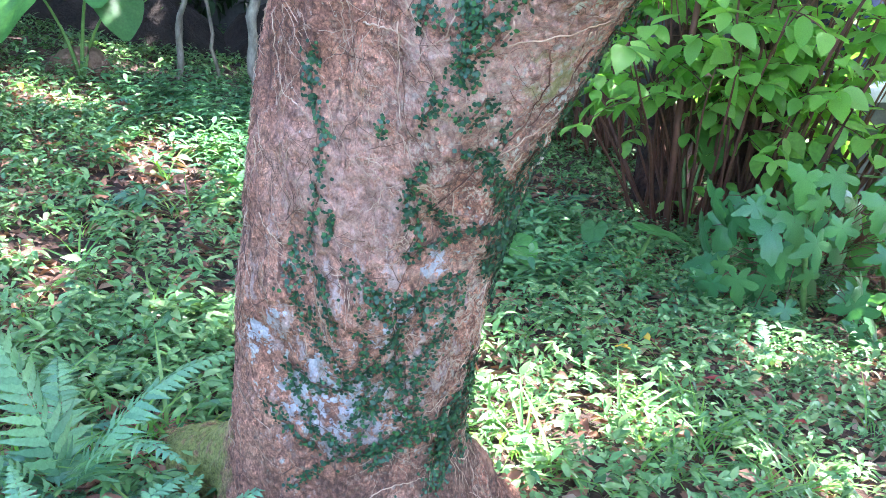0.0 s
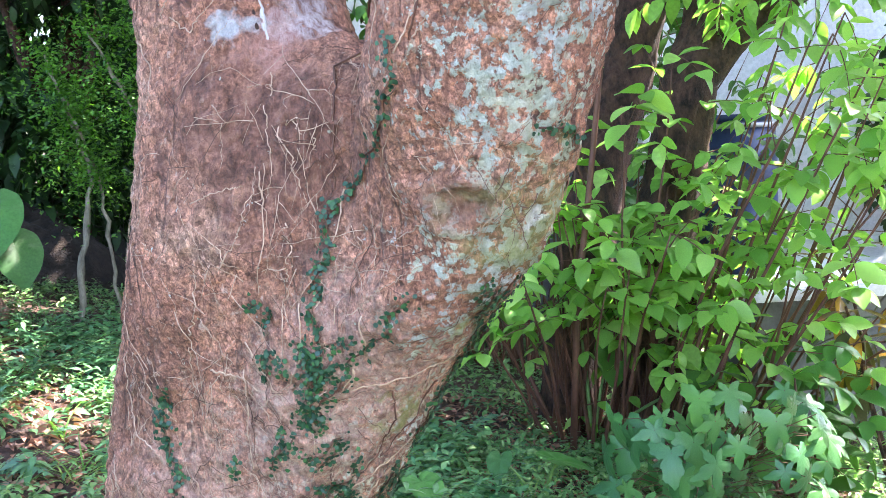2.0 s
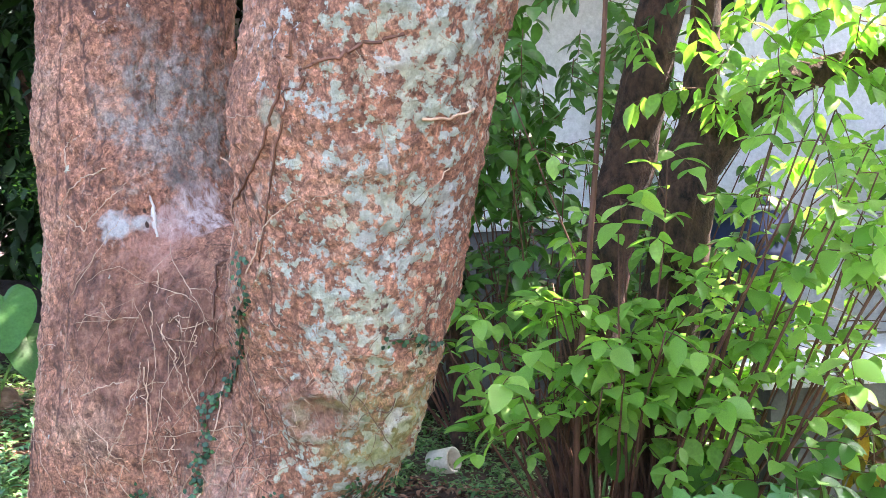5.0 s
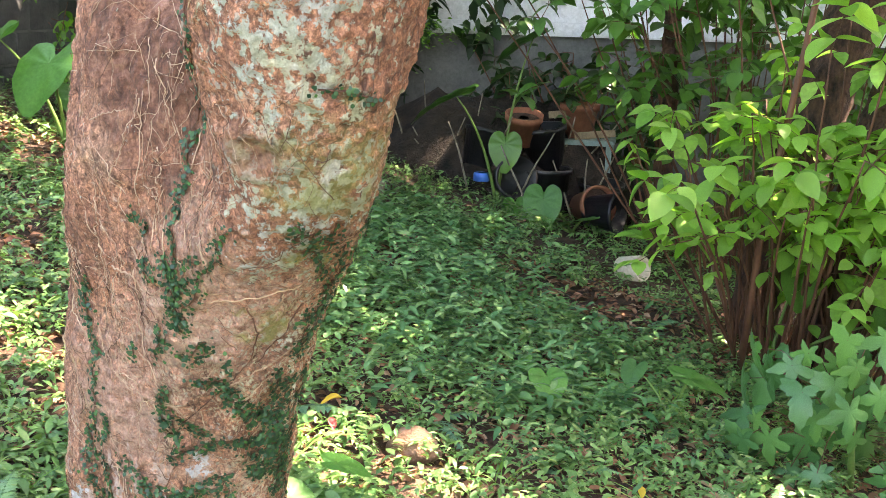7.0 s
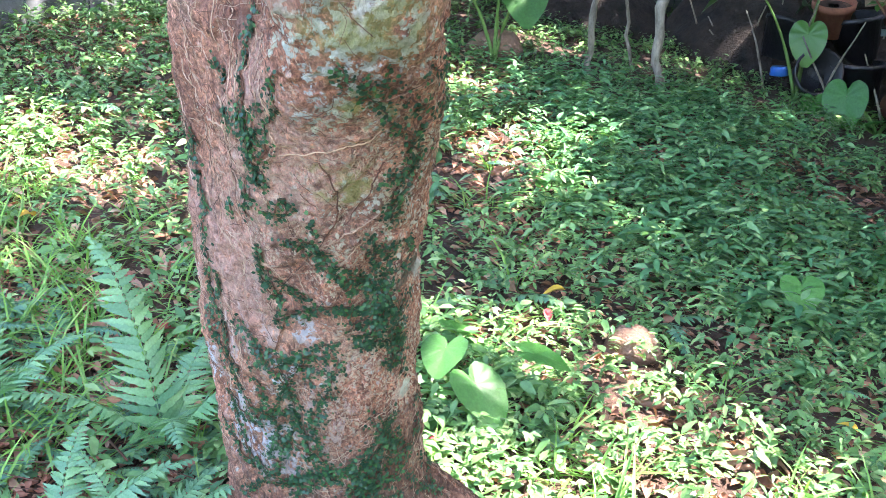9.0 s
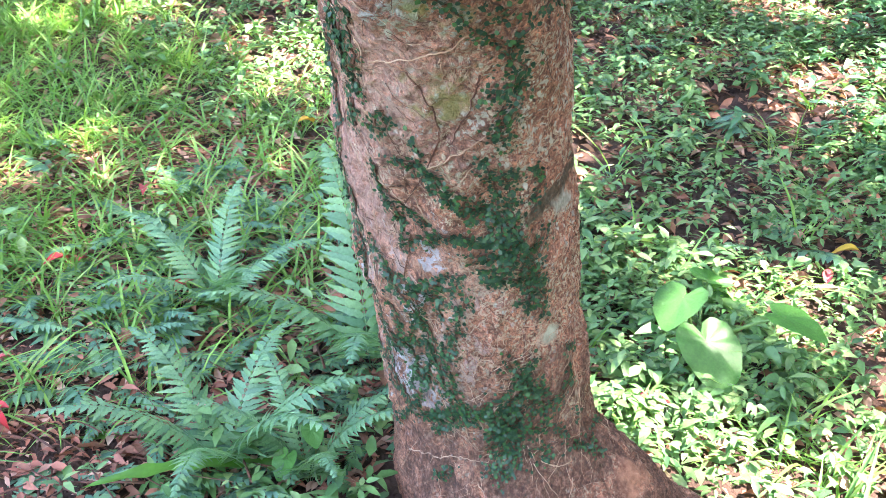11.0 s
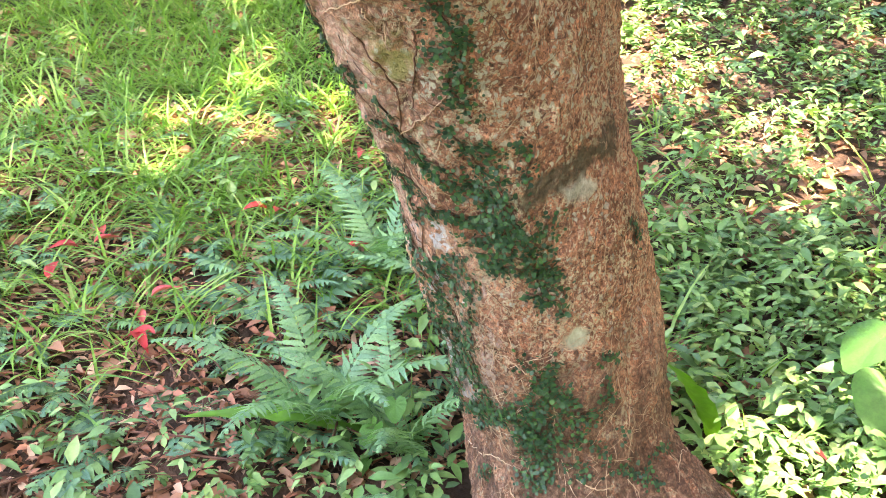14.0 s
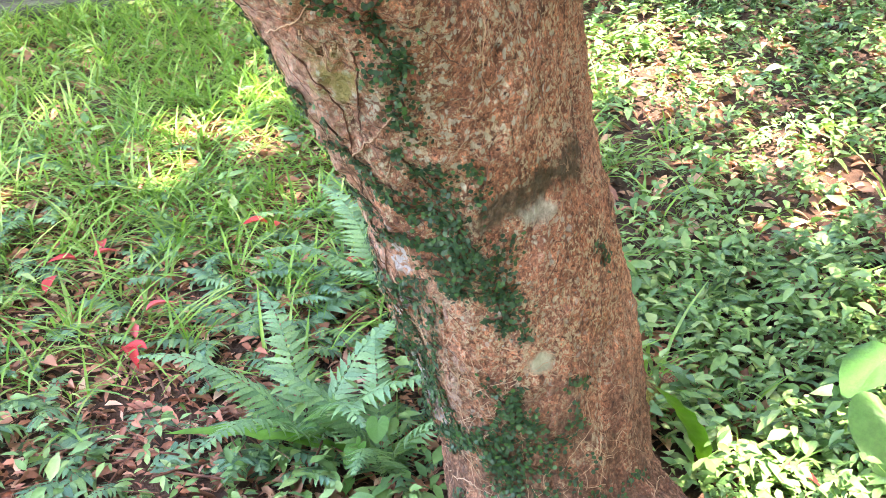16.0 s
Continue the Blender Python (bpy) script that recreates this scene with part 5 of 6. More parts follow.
taro(-0.30, 2.16, ((-0.19, 2.05, 0.17, 0.16, 250, 35), (-0.30, 2.11, 0.21, 0.13, 195, 14), (-0.14, 2.24, 0.18, 0.13, 290, 12), (-0.38, 2.30, 0.17, 0.12, 330, 16), (-0.24, 1.96, 0.12, 0.09, 140, 30)), "taro with light green heart-shaped leaves in the sun")
taro(0.66, 3.50, ((0.70, 3.38, 0.09, 0.22, 280, 12), (0.52, 3.50, 0.07, 0.11, 160, 35)))
taro(0.25, 3.45, ((0.24, 3.32, 0.07, 0.16, 200, 15), (0.15, 3.5, 0.05, 0.10, 120, 30)))
taro(0.05, 6.05, ((0.12, 5.95, 0.10, 0.26, 60, 10), (-0.12, 6.0, 0.20, 0.28, 180, 65), (-0.30, 6.15, 0.12, 0.2, 200, 50)))
taro(-0.45, 6.35, ((-0.40, 6.3, 0.47, 0.25, 185, 70), (-0.66, 6.05, 0.76, 0.44, 95, 22), (-0.30, 6.6, 1.10, 0.40, 80, 25)), "tall taro with very dark leaves by the heap", True)
taro(1.05, 4.45, ((1.00, 4.5, 0.46, 0.24, 95, 25), (1.14, 4.45, 0.22, 0.22, 200, 70), (1.5, 4.3, 0.1, 0.24, 190, 80)), "taro with dark leaves under the bush", True)
taro(-1.75, 5.15, ((-1.60, 4.98, 0.95, 0.36, 200, 45), (-1.90, 5.0, 0.84, 0.46, 150, 40), (-1.51, 5.0, 0.77, 0.30, 215, 50)), "large taro with broad light green leaves")
taro(-2.35, 4.7, ((-2.3, 4.5, 0.95, 0.40, 170, 45), (-2.55, 4.5, 1.05, 0.40, 130, 40)), "large taro with broad light green leaves")
taro(-2.55, 5.3, ((-2.4, 5.1, 1.0, 0.32, 200, 50), (-2.7, 5.1, 0.95, 0.30, 120, 45), (-2.6, 5.2, 0.75, 0.25, 220, 40)))


taro(-0.42, 1.29, ((-0.46, 1.24, 0.19, 0.05, 120, 40), (-0.40, 1.22, 0.16, 0.055, 200, 40), (-0.36, 1.25, 0.22, 0.045, 250, 30), (-0.44, 1.30, 0.24, 0.04, 80, 30), (-0.38, 1.20, 0.11, 0.05, 180, 50)), "young vine with small light green heart-shaped leaves by the trunk")


# ---- the plant with lobed leaves ----
def lobed(n_lobes=7, seed=0):
    v, f, n = [(0, 0, 0)], [], 84
    rl = random.Random(seed)
    reach = [rl.uniform(0.75, 1.15) for _ in range(n_lobes + 1)]
    for r in (0.3, 0.62, 1.0):
        for k in range(n):
            a = -0.5 * math.pi + 2 * math.pi * (k + 0.5) / n
            t = (a + 0.5 * math.pi) / (2 * math.pi) * n_lobes
            lobe = 1 - abs(2 * (t % 1.0) - 1)
            size = (0.42 + 0.58 * math.sin((a + 0.5 * math.pi) / 2)) * reach[int(t)]
            rad = size * (0.23 + 0.52 * lobe ** 1.1 + 0.07 * (k % 6 < 3)) * (r if r == 1.0 else (r + 0.10) * (0.95 - 0.1 * lobe))
            v.append((rad * math.cos(a), rad * math.sin(a), -0.45 * rad * rad + 0.05 * lobe * r))
    f += [(0, 1 + k, 1 + (k + 1) % n) for k in range(n)]
    for i in range(2):
        a, b = 1 + i * n, 1 + (i + 1) * n
        for k in range(n):
            k2 = (k + 1) % n
            f += [(a + k, b + k, b + k2), (a + k, b + k2, a + k2)]
    return np.array(v), np.array(f)


def lobed_plant(x, y, count, spread, top, seed):
    rs = random.Random(seed)
    me = [fast_mesh("leaf", *lobed(k, i), LOBED) for i, k in enumerate((5, 5, 3, 5))]
    z0 = float(lie(x, y))
    ob = thing("lobed_leaf_plant", (x, y, z0), "bushy plant with deeply lobed blue-green leaves before the shrub", "plant")
    stem = [(0, 0, -0.01), (-0.02, -0.02, top * 0.4), (-0.05, -0.06, top * 0.75)]
    part("stem", tube(stem, [0.012, 0.010, 0.006], 8), GREENSTEM, ob)
    for i in range(count):
        a, r = rs.uniform(0, 6.28), spread * math.sqrt(rs.random())
        p = Vector((r * math.cos(a) * 1.2, r * math.sin(a) * 0.6 - 0.08, top * rs.uniform(0.25, 1.0) - r * 0.35))
        l = part("leaf", me[i % 4], LOBED, ob)
        yaw = math.degrees(math.atan2(p.y - 0.3, p.x)) - 90 + rs.uniform(-40, 40)
        l.matrix_local = Matrix.Translation(p) @ Matrix.Rotation(radians(yaw), 4, "Z") @ Matrix.Rotation(radians(rs.uniform(-100, -40)), 4, "X") @ Matrix.Scale(rs.uniform(0.085, 0.15), 4)
        b = Vector(stem[1]).lerp(Vector(stem[2]), rs.random()).lerp(p, 0.45) - Vector((0, 0, 0.05))
        part("stalk", tube([b, b.lerp(p, 0.5) + Vector((0, 0, 0.03)), p], 0.0015, 5), STEM, ob)


lobed_plant(1.25, 3.46, 105, 0.37, 0.64, 3)


# ---- shrub behind, with the two dark trunks ----
OVAL = [blade(6, w, 0.45, 0.3, d, 0.8) for w, d in ((0.60, 0.15), (0.66, 0.3), (0.54, 0.05))]
SHRUB_MESHES = [fast_mesh("leaf", v, f, SHRUB) for v, f in OVAL]


def shrub(x, y, seed, canes_in_all, spread, heights, lean, bare, green=SHRUB, meshes=SHRUB_MESHES, label="dense shrub of red-brown canes with light green oval leaves"):
    """Canes from a clump, bare below, with leafy twigs above the height bare."""
    rs = random.Random(seed)
    z0 = float(lie(x, y))
    ob = thing("shrub", (x, y, z0), label, "shrub")
    leaves, canes = [], []
    for i in range(canes_in_all):
        a, r = rs.uniform(0, 6.28), rs.random() ** 0.6
        base = Vector((spread[0] * r * math.cos(a), spread[1] * r * math.sin(a), -0.03))
        way = Vector((base.x * 0.8 + rs.gauss(lean[0], 0.16), base.y * 0.8 + rs.gauss(lean[1], 0.14), 1.0))
        length = rs.uniform(*heights)
        pts = bend(base, way, length, rs.uniform(0.0, 0.5), 10, 0.06, rs)
        if i < 46:
            part("cane", tube(pts, np.linspace(rs.uniform(0.006, 0.013), 0.003, 10), 6), STEM, ob)
        else:
            canes.append(tube(pts, np.linspace(0.007, 0.003, 10), 5))
        for k in range(rs.randint(2, 5)):
            t = 1.0 if k == 0 else rs.uniform(0.35, 1.0)
            p = pts[min(9, int(t * 9))]
            if p.z < bare * rs.uniform(0.7, 1.1) and rs.random() < 0.9:
                continue
            w = Vector((rs.gauss(0.05, 0.6), rs.gauss(-0.45, 0.5), rs.gauss(0.25, 0.4)))
            tw = bend(p, w, rs.uniform(0.14, 0.34), rs.uniform(0.2, 0.9), 6, 0.1, rs)
            canes.append(tube(tw, np.linspace(0.003, 0.0012, 6), 4))
            s = rs.uniform(0.085, 0.15)
            for j in (1, 3, 5):
                for side in (-1, 1) if j < 5 else (-1, 0, 1):
                    d = (tw[j] - tw[j - 1]).normalized()
                    h = Vector((-d.y, d.x, 0)) * side + d * 0.6
                    leaves.append((tw[j], math.atan2(h.y, h.x) - math.pi / 2, rs.gauss(-0.25, 0.35), rs.gauss(0, 0.35), s * rs.uniform(0.7, 1.1)))
    tagged(part("twig_mass", join(canes), STEM, ob), kind="stuff")
    leaves.sort(key=lambda l: l[0].y)
    for i, (p, yw, pt, rl, s) in enumerate(leaves[:300]):
        l = part("leaf", meshes[i % 3], green, ob)
        l.matrix_local = Matrix.Translation(p) @ Matrix.Rotation(yw, 4, "Z") @ Matrix.Rotation(pt, 4, "X") @ Matrix.Rotation(rl, 4, "Y") @ Matrix.Scale(s, 4)
    far = np.array([(*p, yw, pt, rl, s) for p, yw, pt, rl, s in leaves[300:]])
    if len(far):
        tagged(part("leaves", strewn(blade(3, 0.62, 0.45, 0.3, 0.2, 0.8), far[:, :3], turns(far[:, 3], far[:, 4], far[:, 5]), far[:, 6]), green, ob), kind="stuff")


shrub(1.10, 4.60, 8, 46, (0.32, 0.22), (0.70, 1.28), (-0.04, -0.20), 0.64)
shrub(1.42, 4.50, 9, 42, (0.34, 0.18), (0.9, 2.2), (0.26, -0.12), 0.55, label="tall shrub of leaning red-brown canes with light green leaves")
shrub(1.86, 4.15, 19, 7, (0.12, 0.10), (0.45, 0.85), (-0.05, -0.15), 0.25, BIGLEAF, [fast_mesh("leaf", v, f, BIGLEAF) for v, f in OVAL], label="low shrub with drooping oval leaves before the porch")
shrub(1.02, 6.15, 12, 84, (0.50, 0.30), (1.2, 2.5), (0.04, -0.10), 0.8, BIGLEAF, [fast_mesh("leaf", v, f, BIGLEAF) for v, f in OVAL], "dark-leaved shrub in the shade by the house wall")

# added near-black leaves stand in for deep shade before the plinth
shrub(-0.05, 7.35, 14, 40, (0.5, 0.2), (0.5, 1.15), (0.0, -0.1), 0.2, DARKLEAF, [fast_mesh("leaf", v, f, DARKLEAF) for v, f in OVAL], "dark shrub added before the house wall to fill in its deep shade")

# a single straight stem that stands in front of the dark trunks
_pole = thing("sapling", (0.92, 4.25, float(lie(0.92, 4.25)) - 0.03), "thin straight brown sapling stem in the shrub", "sapling")
part("stem", tube([(0.0, 0, 0), (0.04, 0, 0.7), (0.11, 0, 1.2), (0.16, 0, 1.6), (0.22, 0, 2.1), (0.34, 0.1, 3.2)], [0.016, 0.014, 0.013, 0.012, 0.011, 0.006], 9), STEM, _pole)


def dark_tree(name, x, y, stems, label):
    ob = thing(name, (x, y, float(lie(x, y)) - 0.05), label, "tree")
    for i, (pts, radii) in enumerate(stems):
        q = smooth_path(np.c_[np.array(pts) - [x, y, ob.location.z], radii], 110)
        v, f = tube(q[:, :3], q[:, 3], 40)
        v = v + (0.03 * (GRAIN(v * [1, 1, 0.5], 14.0, 2)[:, None] - 0.5) + 0.022 * (GRAIN(v * [1, 1, 0.6] + 4, 60.0, 2)[:, None] - 0.5)) * np.array([1, 1, 0.3])
        part("trunk" if i == 0 else "branch", (v, f), DARKBARK, ob)
    return ob


_s = smooth_path([(1.02, 4.92, -0.35, 0.15), (1.10, 4.92, 0.4, 0.14), (1.23, 4.92, 1.0, 0.125), (1.36, 4.92, 1.4, 0.12), (1.46, 4.92, 1.8, 0.115), (1.85, 4.95, 3.2, 0.09)], 40)
_t = dark_tree("tree", 1.02, 4.92, [(_s[:, :3], _s[:, 3])], "dark brown leaning trunk behind the shrub")
hanging_leaves(_t, (1.4, 5.2, 2.3), (0.8, 0.6, 0.7), 40, 0.12, 31, BIGLEAF)
_s = smooth_path([(1.34, 4.72, -0.35, 0.15), (1.42, 4.68, 0.5, 0.14), (1.51, 4.65, 1.0, 0.135), (1.58, 4.65, 1.4, 0.125), (1.64, 4.65, 1.62, 0.085), (1.68, 4.65, 2.0, 0.065), (1.8, 4.7, 3.2, 0.05)], 40)
_b = smooth_path([(1.60, 4.65, 1.40, 0.11), (1.82, 4.65, 1.62, 0.085), (2.1, 4.65, 1.78, 0.07), (2.5, 4.65, 1.86, 0.06), (3.0, 4.6, 2.0, 0.04)], 40)
_t = dark_tree("tree", 1.34, 4.72, [(_s[:, :3], _s[:, 3]), (_b[:, :3], _b[:, 3])], "dark brown trunk that forks behind the shrub")
hanging_leaves(_t, (2.2, 4.5, 1.9), (0.9, 0.4, 0.8), 55, 0.12, 32, SHRUB)
_s = smooth_path([(0.55, 6.0, -0.2, 0.05), (0.54, 6.0, 1.2, 0.045), (0.50, 6.0, 3.0, 0.035)])
_t = dark_tree("tree", 0.55, 6.0, [(_s[:, :3], _s[:, 3])], "slender brown trunk by the house wall")
hanging_leaves(_t, (0.75, 5.9, 2.0), (0.8, 0.4, 0.7), 90, 0.13, 33, BIGLEAF)
_s = smooth_path([(-2.75, 5.65, 0.5, 0.11), (-2.72, 5.65, 1.4, 0.10), (-2.6, 5.7, 2.4, 0.09), (-2.4, 5.8, 3.6, 0.06)])
_t = dark_tree("tree", -2.75, 5.65, [(_s[:, :3], _s[:, 3])], "brown trunk with climbing leaves before the block wall")
hanging_leaves(_t, (-2.7, 5.6, 1.3), (0.35, 0.3, 0.7), 30, 0.08, 34, SMALLLEAF)


# ---- croton by the porch ----
def croton(x, y, seed):
    rs = random.Random(seed)
    z0 = float(lie(x, y))
    ob = thing("croton_plant", (x, y, z0), "croton with long drooping dark red, green and yellow leaves", "plant")
    long_leaf = [fast_mesh("leaf", *blade(7, 0.24, 0.55, 0.3, 0.5, 0.8), CROTON), fast_mesh("leaf", *blade(7, 0.20, 0.55, 0.3, 0.9, 0.8), CROTON)]
    for i in range(7):
        pts = bend((rs.gauss(0, 0.07), rs.gauss(0, 0.07), -0.03), (rs.gauss(0, 0.22), rs.gauss(0, 0.2), 1), rs.uniform(0.7, 1.5), 0.1, 8, 0.05, rs)
        part("stem", tube(pts, np.linspace(0.011, 0.006, 8), 6), DARKBARK, ob)
        for k in range(20):
            p = pts[7] + (pts[4] - pts[7]) * rs.random()
            l = part("leaf", long_leaf[k % 2], CROTON, ob)
            l.matrix_local = Matrix.Translation(p) @ Matrix.Rotation(rs.uniform(0, 6.28), 4, "Z") @ Matrix.Rotation(rs.gauss(0.1, 0.5), 4, "X") @ Matrix.Scale(rs.uniform(0.16, 0.28), 4)


croton(2.62, 4.75, 3)


# ---- small-leaved bush with pale stems ----
def fine_bush(x, y, seed, *stems):
    rs = random.Random(seed)
    z0 = float(lie(x, y))
    ob = thing("bush", (x, y, z0), "small-leaved bush with pale crooked stems and bright leaves", "shrub")
    pos = []
    for stem in stems:
        pts = [Vector(q[:3]) - ob.location + Vector((rs.gauss(0, 0.008), rs.gauss(0, 0.008), 0)) for q in smooth_path([q[1:] for q in stem], 24)]
        # knobbly: swollen where twigs once grew
        radii = np.linspace(stem[0][0], 0.006, 24) * np.array([rs.choice((0.82, 0.95, 1.0, 1.28)) for _ in range(24)])
        part("stem", tube(pts, radii, 10), PALESTEM, ob)
        for p in pts[13::2]:
            for _ in range(11):
                tw = bend(p, (rs.gauss(0, 1), rs.gauss(0, 1), rs.gauss(0.2, 0.7)), rs.uniform(0.15, 0.5), 0.4, 7, 0.2, rs)
                for q in tw:
                    pos += [q + Vector((rs.gauss(0, 0.035), rs.gauss(0, 0.035), rs.gauss(0, 0.035))) for _ in range(5)]
    p = np.array([q[:] for q in pos])
    n = len(p)
    r = np.random.RandomState(seed)
    tagged(part("leaves", strewn(blade(1, 0.6, 0.45, 0.2, 0.1), p, turns(r.rand(n) * 6.28, r.normal(0, 0.5, n), r.normal(0, 0.5, n)), 0.018 + 0.016 * r.rand(n)), SMALLLEAF, ob), kind="stuff")


fine_bush(-1.36, 5.5, 5, ((0.020, -1.36, 5.5, 0.24), (0, -1.36, 5.5, 0.50), (0, -1.31, 5.52, 0.80), (0, -1.28, 5.55, 1.08), (0, -1.36, 5.65, 1.30), (0, -1.5, 5.7, 1.7)), ((0.011, -1.20, 5.72, 0.2), (0, -1.23, 5.70, 0.6), (0, -1.25, 5.65, 0.99), (0, -1.33, 5.6, 1.3), (0, -1.45, 5.6, 1.6)))
fine_bush(-0.94, 5.47, 6, ((0.030, -0.94, 5.47, 0.17), (0, -0.975, 5.47, 0.40), (0, -0.965, 5.47, 0.62), (0, -0.94, 5.5, 0.88), (0, -0.955, 5.56, 1.13), (0, -1.03, 5.6, 1.37), (0, -1.12, 5.6, 1.55), (0, -1.25, 5.6, 1.8)), ((0.012, -1.0, 5.6, 1.3), (0, -0.97, 5.6, 1.5), (0, -0.95, 5.62, 1.75), (0, -0.9, 5.7, 2.0)))


# ---- dark trees and the heap at the back ----
def back_tree(x, y, h, r, seed, leaf=0.11):
    rs = np.random.RandomState(seed)
    z0 = float(lie(x, y))
    ob = thing("tree", (x, y, z0 - 0.05), "dark broad-leaved tree in the shade behind", "tree", "trees at the back")
    part("trunk", tube([(0, 0, 0), (0.05, 0, h * 0.4), (0.1, 0.05, h * 0.8)], [0.12, 0.1, 0.05], 10), DARKBARK, ob)
    for k in range(5):
        a = k * 1.3 + rs.rand()
        part("limb", tube([(0.05, 0, h * 0.35), (0.5 * r * math.cos(a), 0.5 * r * math.sin(a), h * 0.55), (0.8 * r * math.cos(a), 0.8 * r * math.sin(a), h * 0.75)], [0.06, 0.04, 0.02], 7), DARKBARK, ob)
    p = rs.normal(0, 1, (7500, 3))
    p /= np.linalg.norm(p, axis=1)[:, None]
    p = p * (rs.rand(7500, 1) ** 0.4) * [r, r, h * 0.5] + [0, 0, h * 0.55]
    p = p[GRAIN(p + seed, 2.2, 2) > 0.46]
    n = len(p)
    part("crown", strewn(blade(2, 0.45, 0.45, 0.25, 0.35), p, turns(rs.rand(n) * 6.28, rs.normal(-0.5, 0.4, n), rs.normal(0, 0.4, n)), leaf * (0.6 + 0.9 * rs.rand(n))), DARKLEAF, ob)


back_tree(-2.6, 8.4, 4.4, 1.7, 2, 0.15)
back_tree(-4.4, 7.8, 4.2, 1.6, 3, 0.15)
back_tree(-1.2, 8.3, 3.4, 1.0, 4, 0.14)
back_tree(-5.6, 5.6, 4.0, 1.5, 6, 0.14)
back_tree(4.6, 6.6, 3.6, 1.1, 7, 0.13)
back_tree(-1.9, 7.5, 2.6, 0.85, 8, 0.12)
back_tree(-3.1, 7.3, 2.8, 0.9, 9, 0.12)
# two unseen trees, added to keep light off the trunk's east side
back_tree(4.6, 2.6, 4.4, 1.5, 11, 0.15)
back_tree(4.4, -0.2, 4.2, 1.5, 12, 0.15)


def mound(x, y, rx, ry, h, label, seed):
    n = 40
    u = np.linspace(-1, 1, n)
    gx, gy = np.meshgrid(u, u, indexing="ij")
    d = np.clip(1 - gx ** 2 - gy ** 2, 0, 1)
    px, py = x + gx * rx, y + gy * ry
    z = lie(px, py) - 0.03 + h * d ** 0.8 * (0.7 + 0.6 * GRAIN(np.stack([px, py, 0 * px + seed], -1), 6, 3))
    i, j = np.meshgrid(np.arange(n - 1), np.arange(n - 1), indexing="ij")
    q = np.stack([i * n + j, (i + 1) * n + j, (i + 1) * n + j + 1, i * n + j + 1], -1).reshape(-1, 4)
    return tagged(new("soil_mound", fast_mesh("soil_mound", np.stack([px, py, z], -1).reshape(-1, 3), q, DARKSOIL)), label, "heap")


mound(-0.45, 7.05, 1.1, 0.6, 0.6, "brown heap of garden waste against the house", 1)
mound(-2.1, 6.9, 0.8, 0.5, 0.45, "brown heap of soil and dead stalks", 2)


# ---- house ----
def house():
    ob = thing("house", (0, 8, 0), "white plastered house wall with a projecting ledge", "house")
    part("wall", box(-1.9, 6.5, 0.05, 0.30, -1.5, 3.4), PLASTER, ob, smooth=False)
    part("plinth", box(-1.9, 6.5, -0.06, 0.047, -1.5, 1.08), CONCRETE, ob, "grey concrete plinth", smooth=False)
    part("ledge", box(-1.95, 6.55, -0.14, 0.046, 1.084, 1.18, 0.012), PLASTER, ob, "white ledge", smooth=False)
    part("roof", box(-2.2, 6.9, -0.55, 4.3, 3.404, 3.55, 0.01), CONCRETE, ob, smooth=False)
    part("wall", box(-1.9, -1.65, 0.303, 4.0, -1.5, 3.4), PLASTER, ob, smooth=False)
    part("wall", box(6.25, 6.5, 0.303, 4.0, -1.5, 3.4), PLASTER, ob, smooth=False)
    for x0, x1 in ((2.60, 3.30),):
        w = part("window", box(x0, x1, 0.02, 0.046, 2.5, 3.15), GLASSDARK, ob, "dark window pane", smooth=False)
        for a in (box(x0 - 0.05, x0, 0.0, 0.046, 2.45, 3.2), box(x1, x1 + 0.05, 0.0, 0.046, 2.45, 3.2), box(x0, x1, 0.0, 0.046, 3.154, 3.2), box(x0, x1, 0.0, 0.046, 2.45, 2.496), box((x0 + x1) / 2 - 0.02, (x0 + x1) / 2 + 0.02, -0.01, 0.017, 2.5, 3.15)):
            part("frame", a, GREYMETAL, w, "grey metal", smooth=False)
    part("drainpipe", tube([(-0.3, -0.02, 3.3), (-0.3, -0.02, 1.3)], 0.04, 12), PLASTER, ob, "white plastic pipe")


house()


# ---- porch, barrel ----
def porch():
    ob = thing("porch", (2.2, 5.4, 0), "grey concrete porch slab with a pale edge", "porch")
    part("base", box(0.0, 2.6, 0.1, 2.5, -1.4, 0.22), CONCRETE, ob, smooth=False)
    part("slab", box(-0.06, 2.66, 0.04, 2.5, 0.224, 0.30, 0.01), PLASTER, ob, "pale worn slab", smooth=False)
    part("wall", box(0.0, 2.6, 2.3, 2.5, 0.304, 2.6), PLASTER, ob, "white wall", smooth=False)


porch()


def barrel(x, y, z):
    ob = thing("barrel", (x, y, z), "dark blue plastic barrel on the porch", "barrel")
    prof = [(0.0, 0), (0.26, 0), (0.28, 0.03), (0.28, 0.28), (0.295, 0.30), (0.295, 0.33), (0.28, 0.35), (0.28, 0.58), (0.295, 0.60), (0.295, 0.63), (0.28, 0.65), (0.27, 0.88), (0.24, 0.90), (0.0, 0.90)]
    part("body", lathe(prof, 28), BLUE, ob)
    part("lid", lathe([(0.0, 0.902), (0.25, 0.902), (0.255, 0.94), (0.0, 0.945)], 28), BLUE, ob)
    part("hoop", lathe([(0.282, 0.86), (0.29, 0.865), (0.29, 0.885), (0.276, 0.89)], 28), GREYMETAL, ob)


barrel(2.35, 6.3, 0.302)


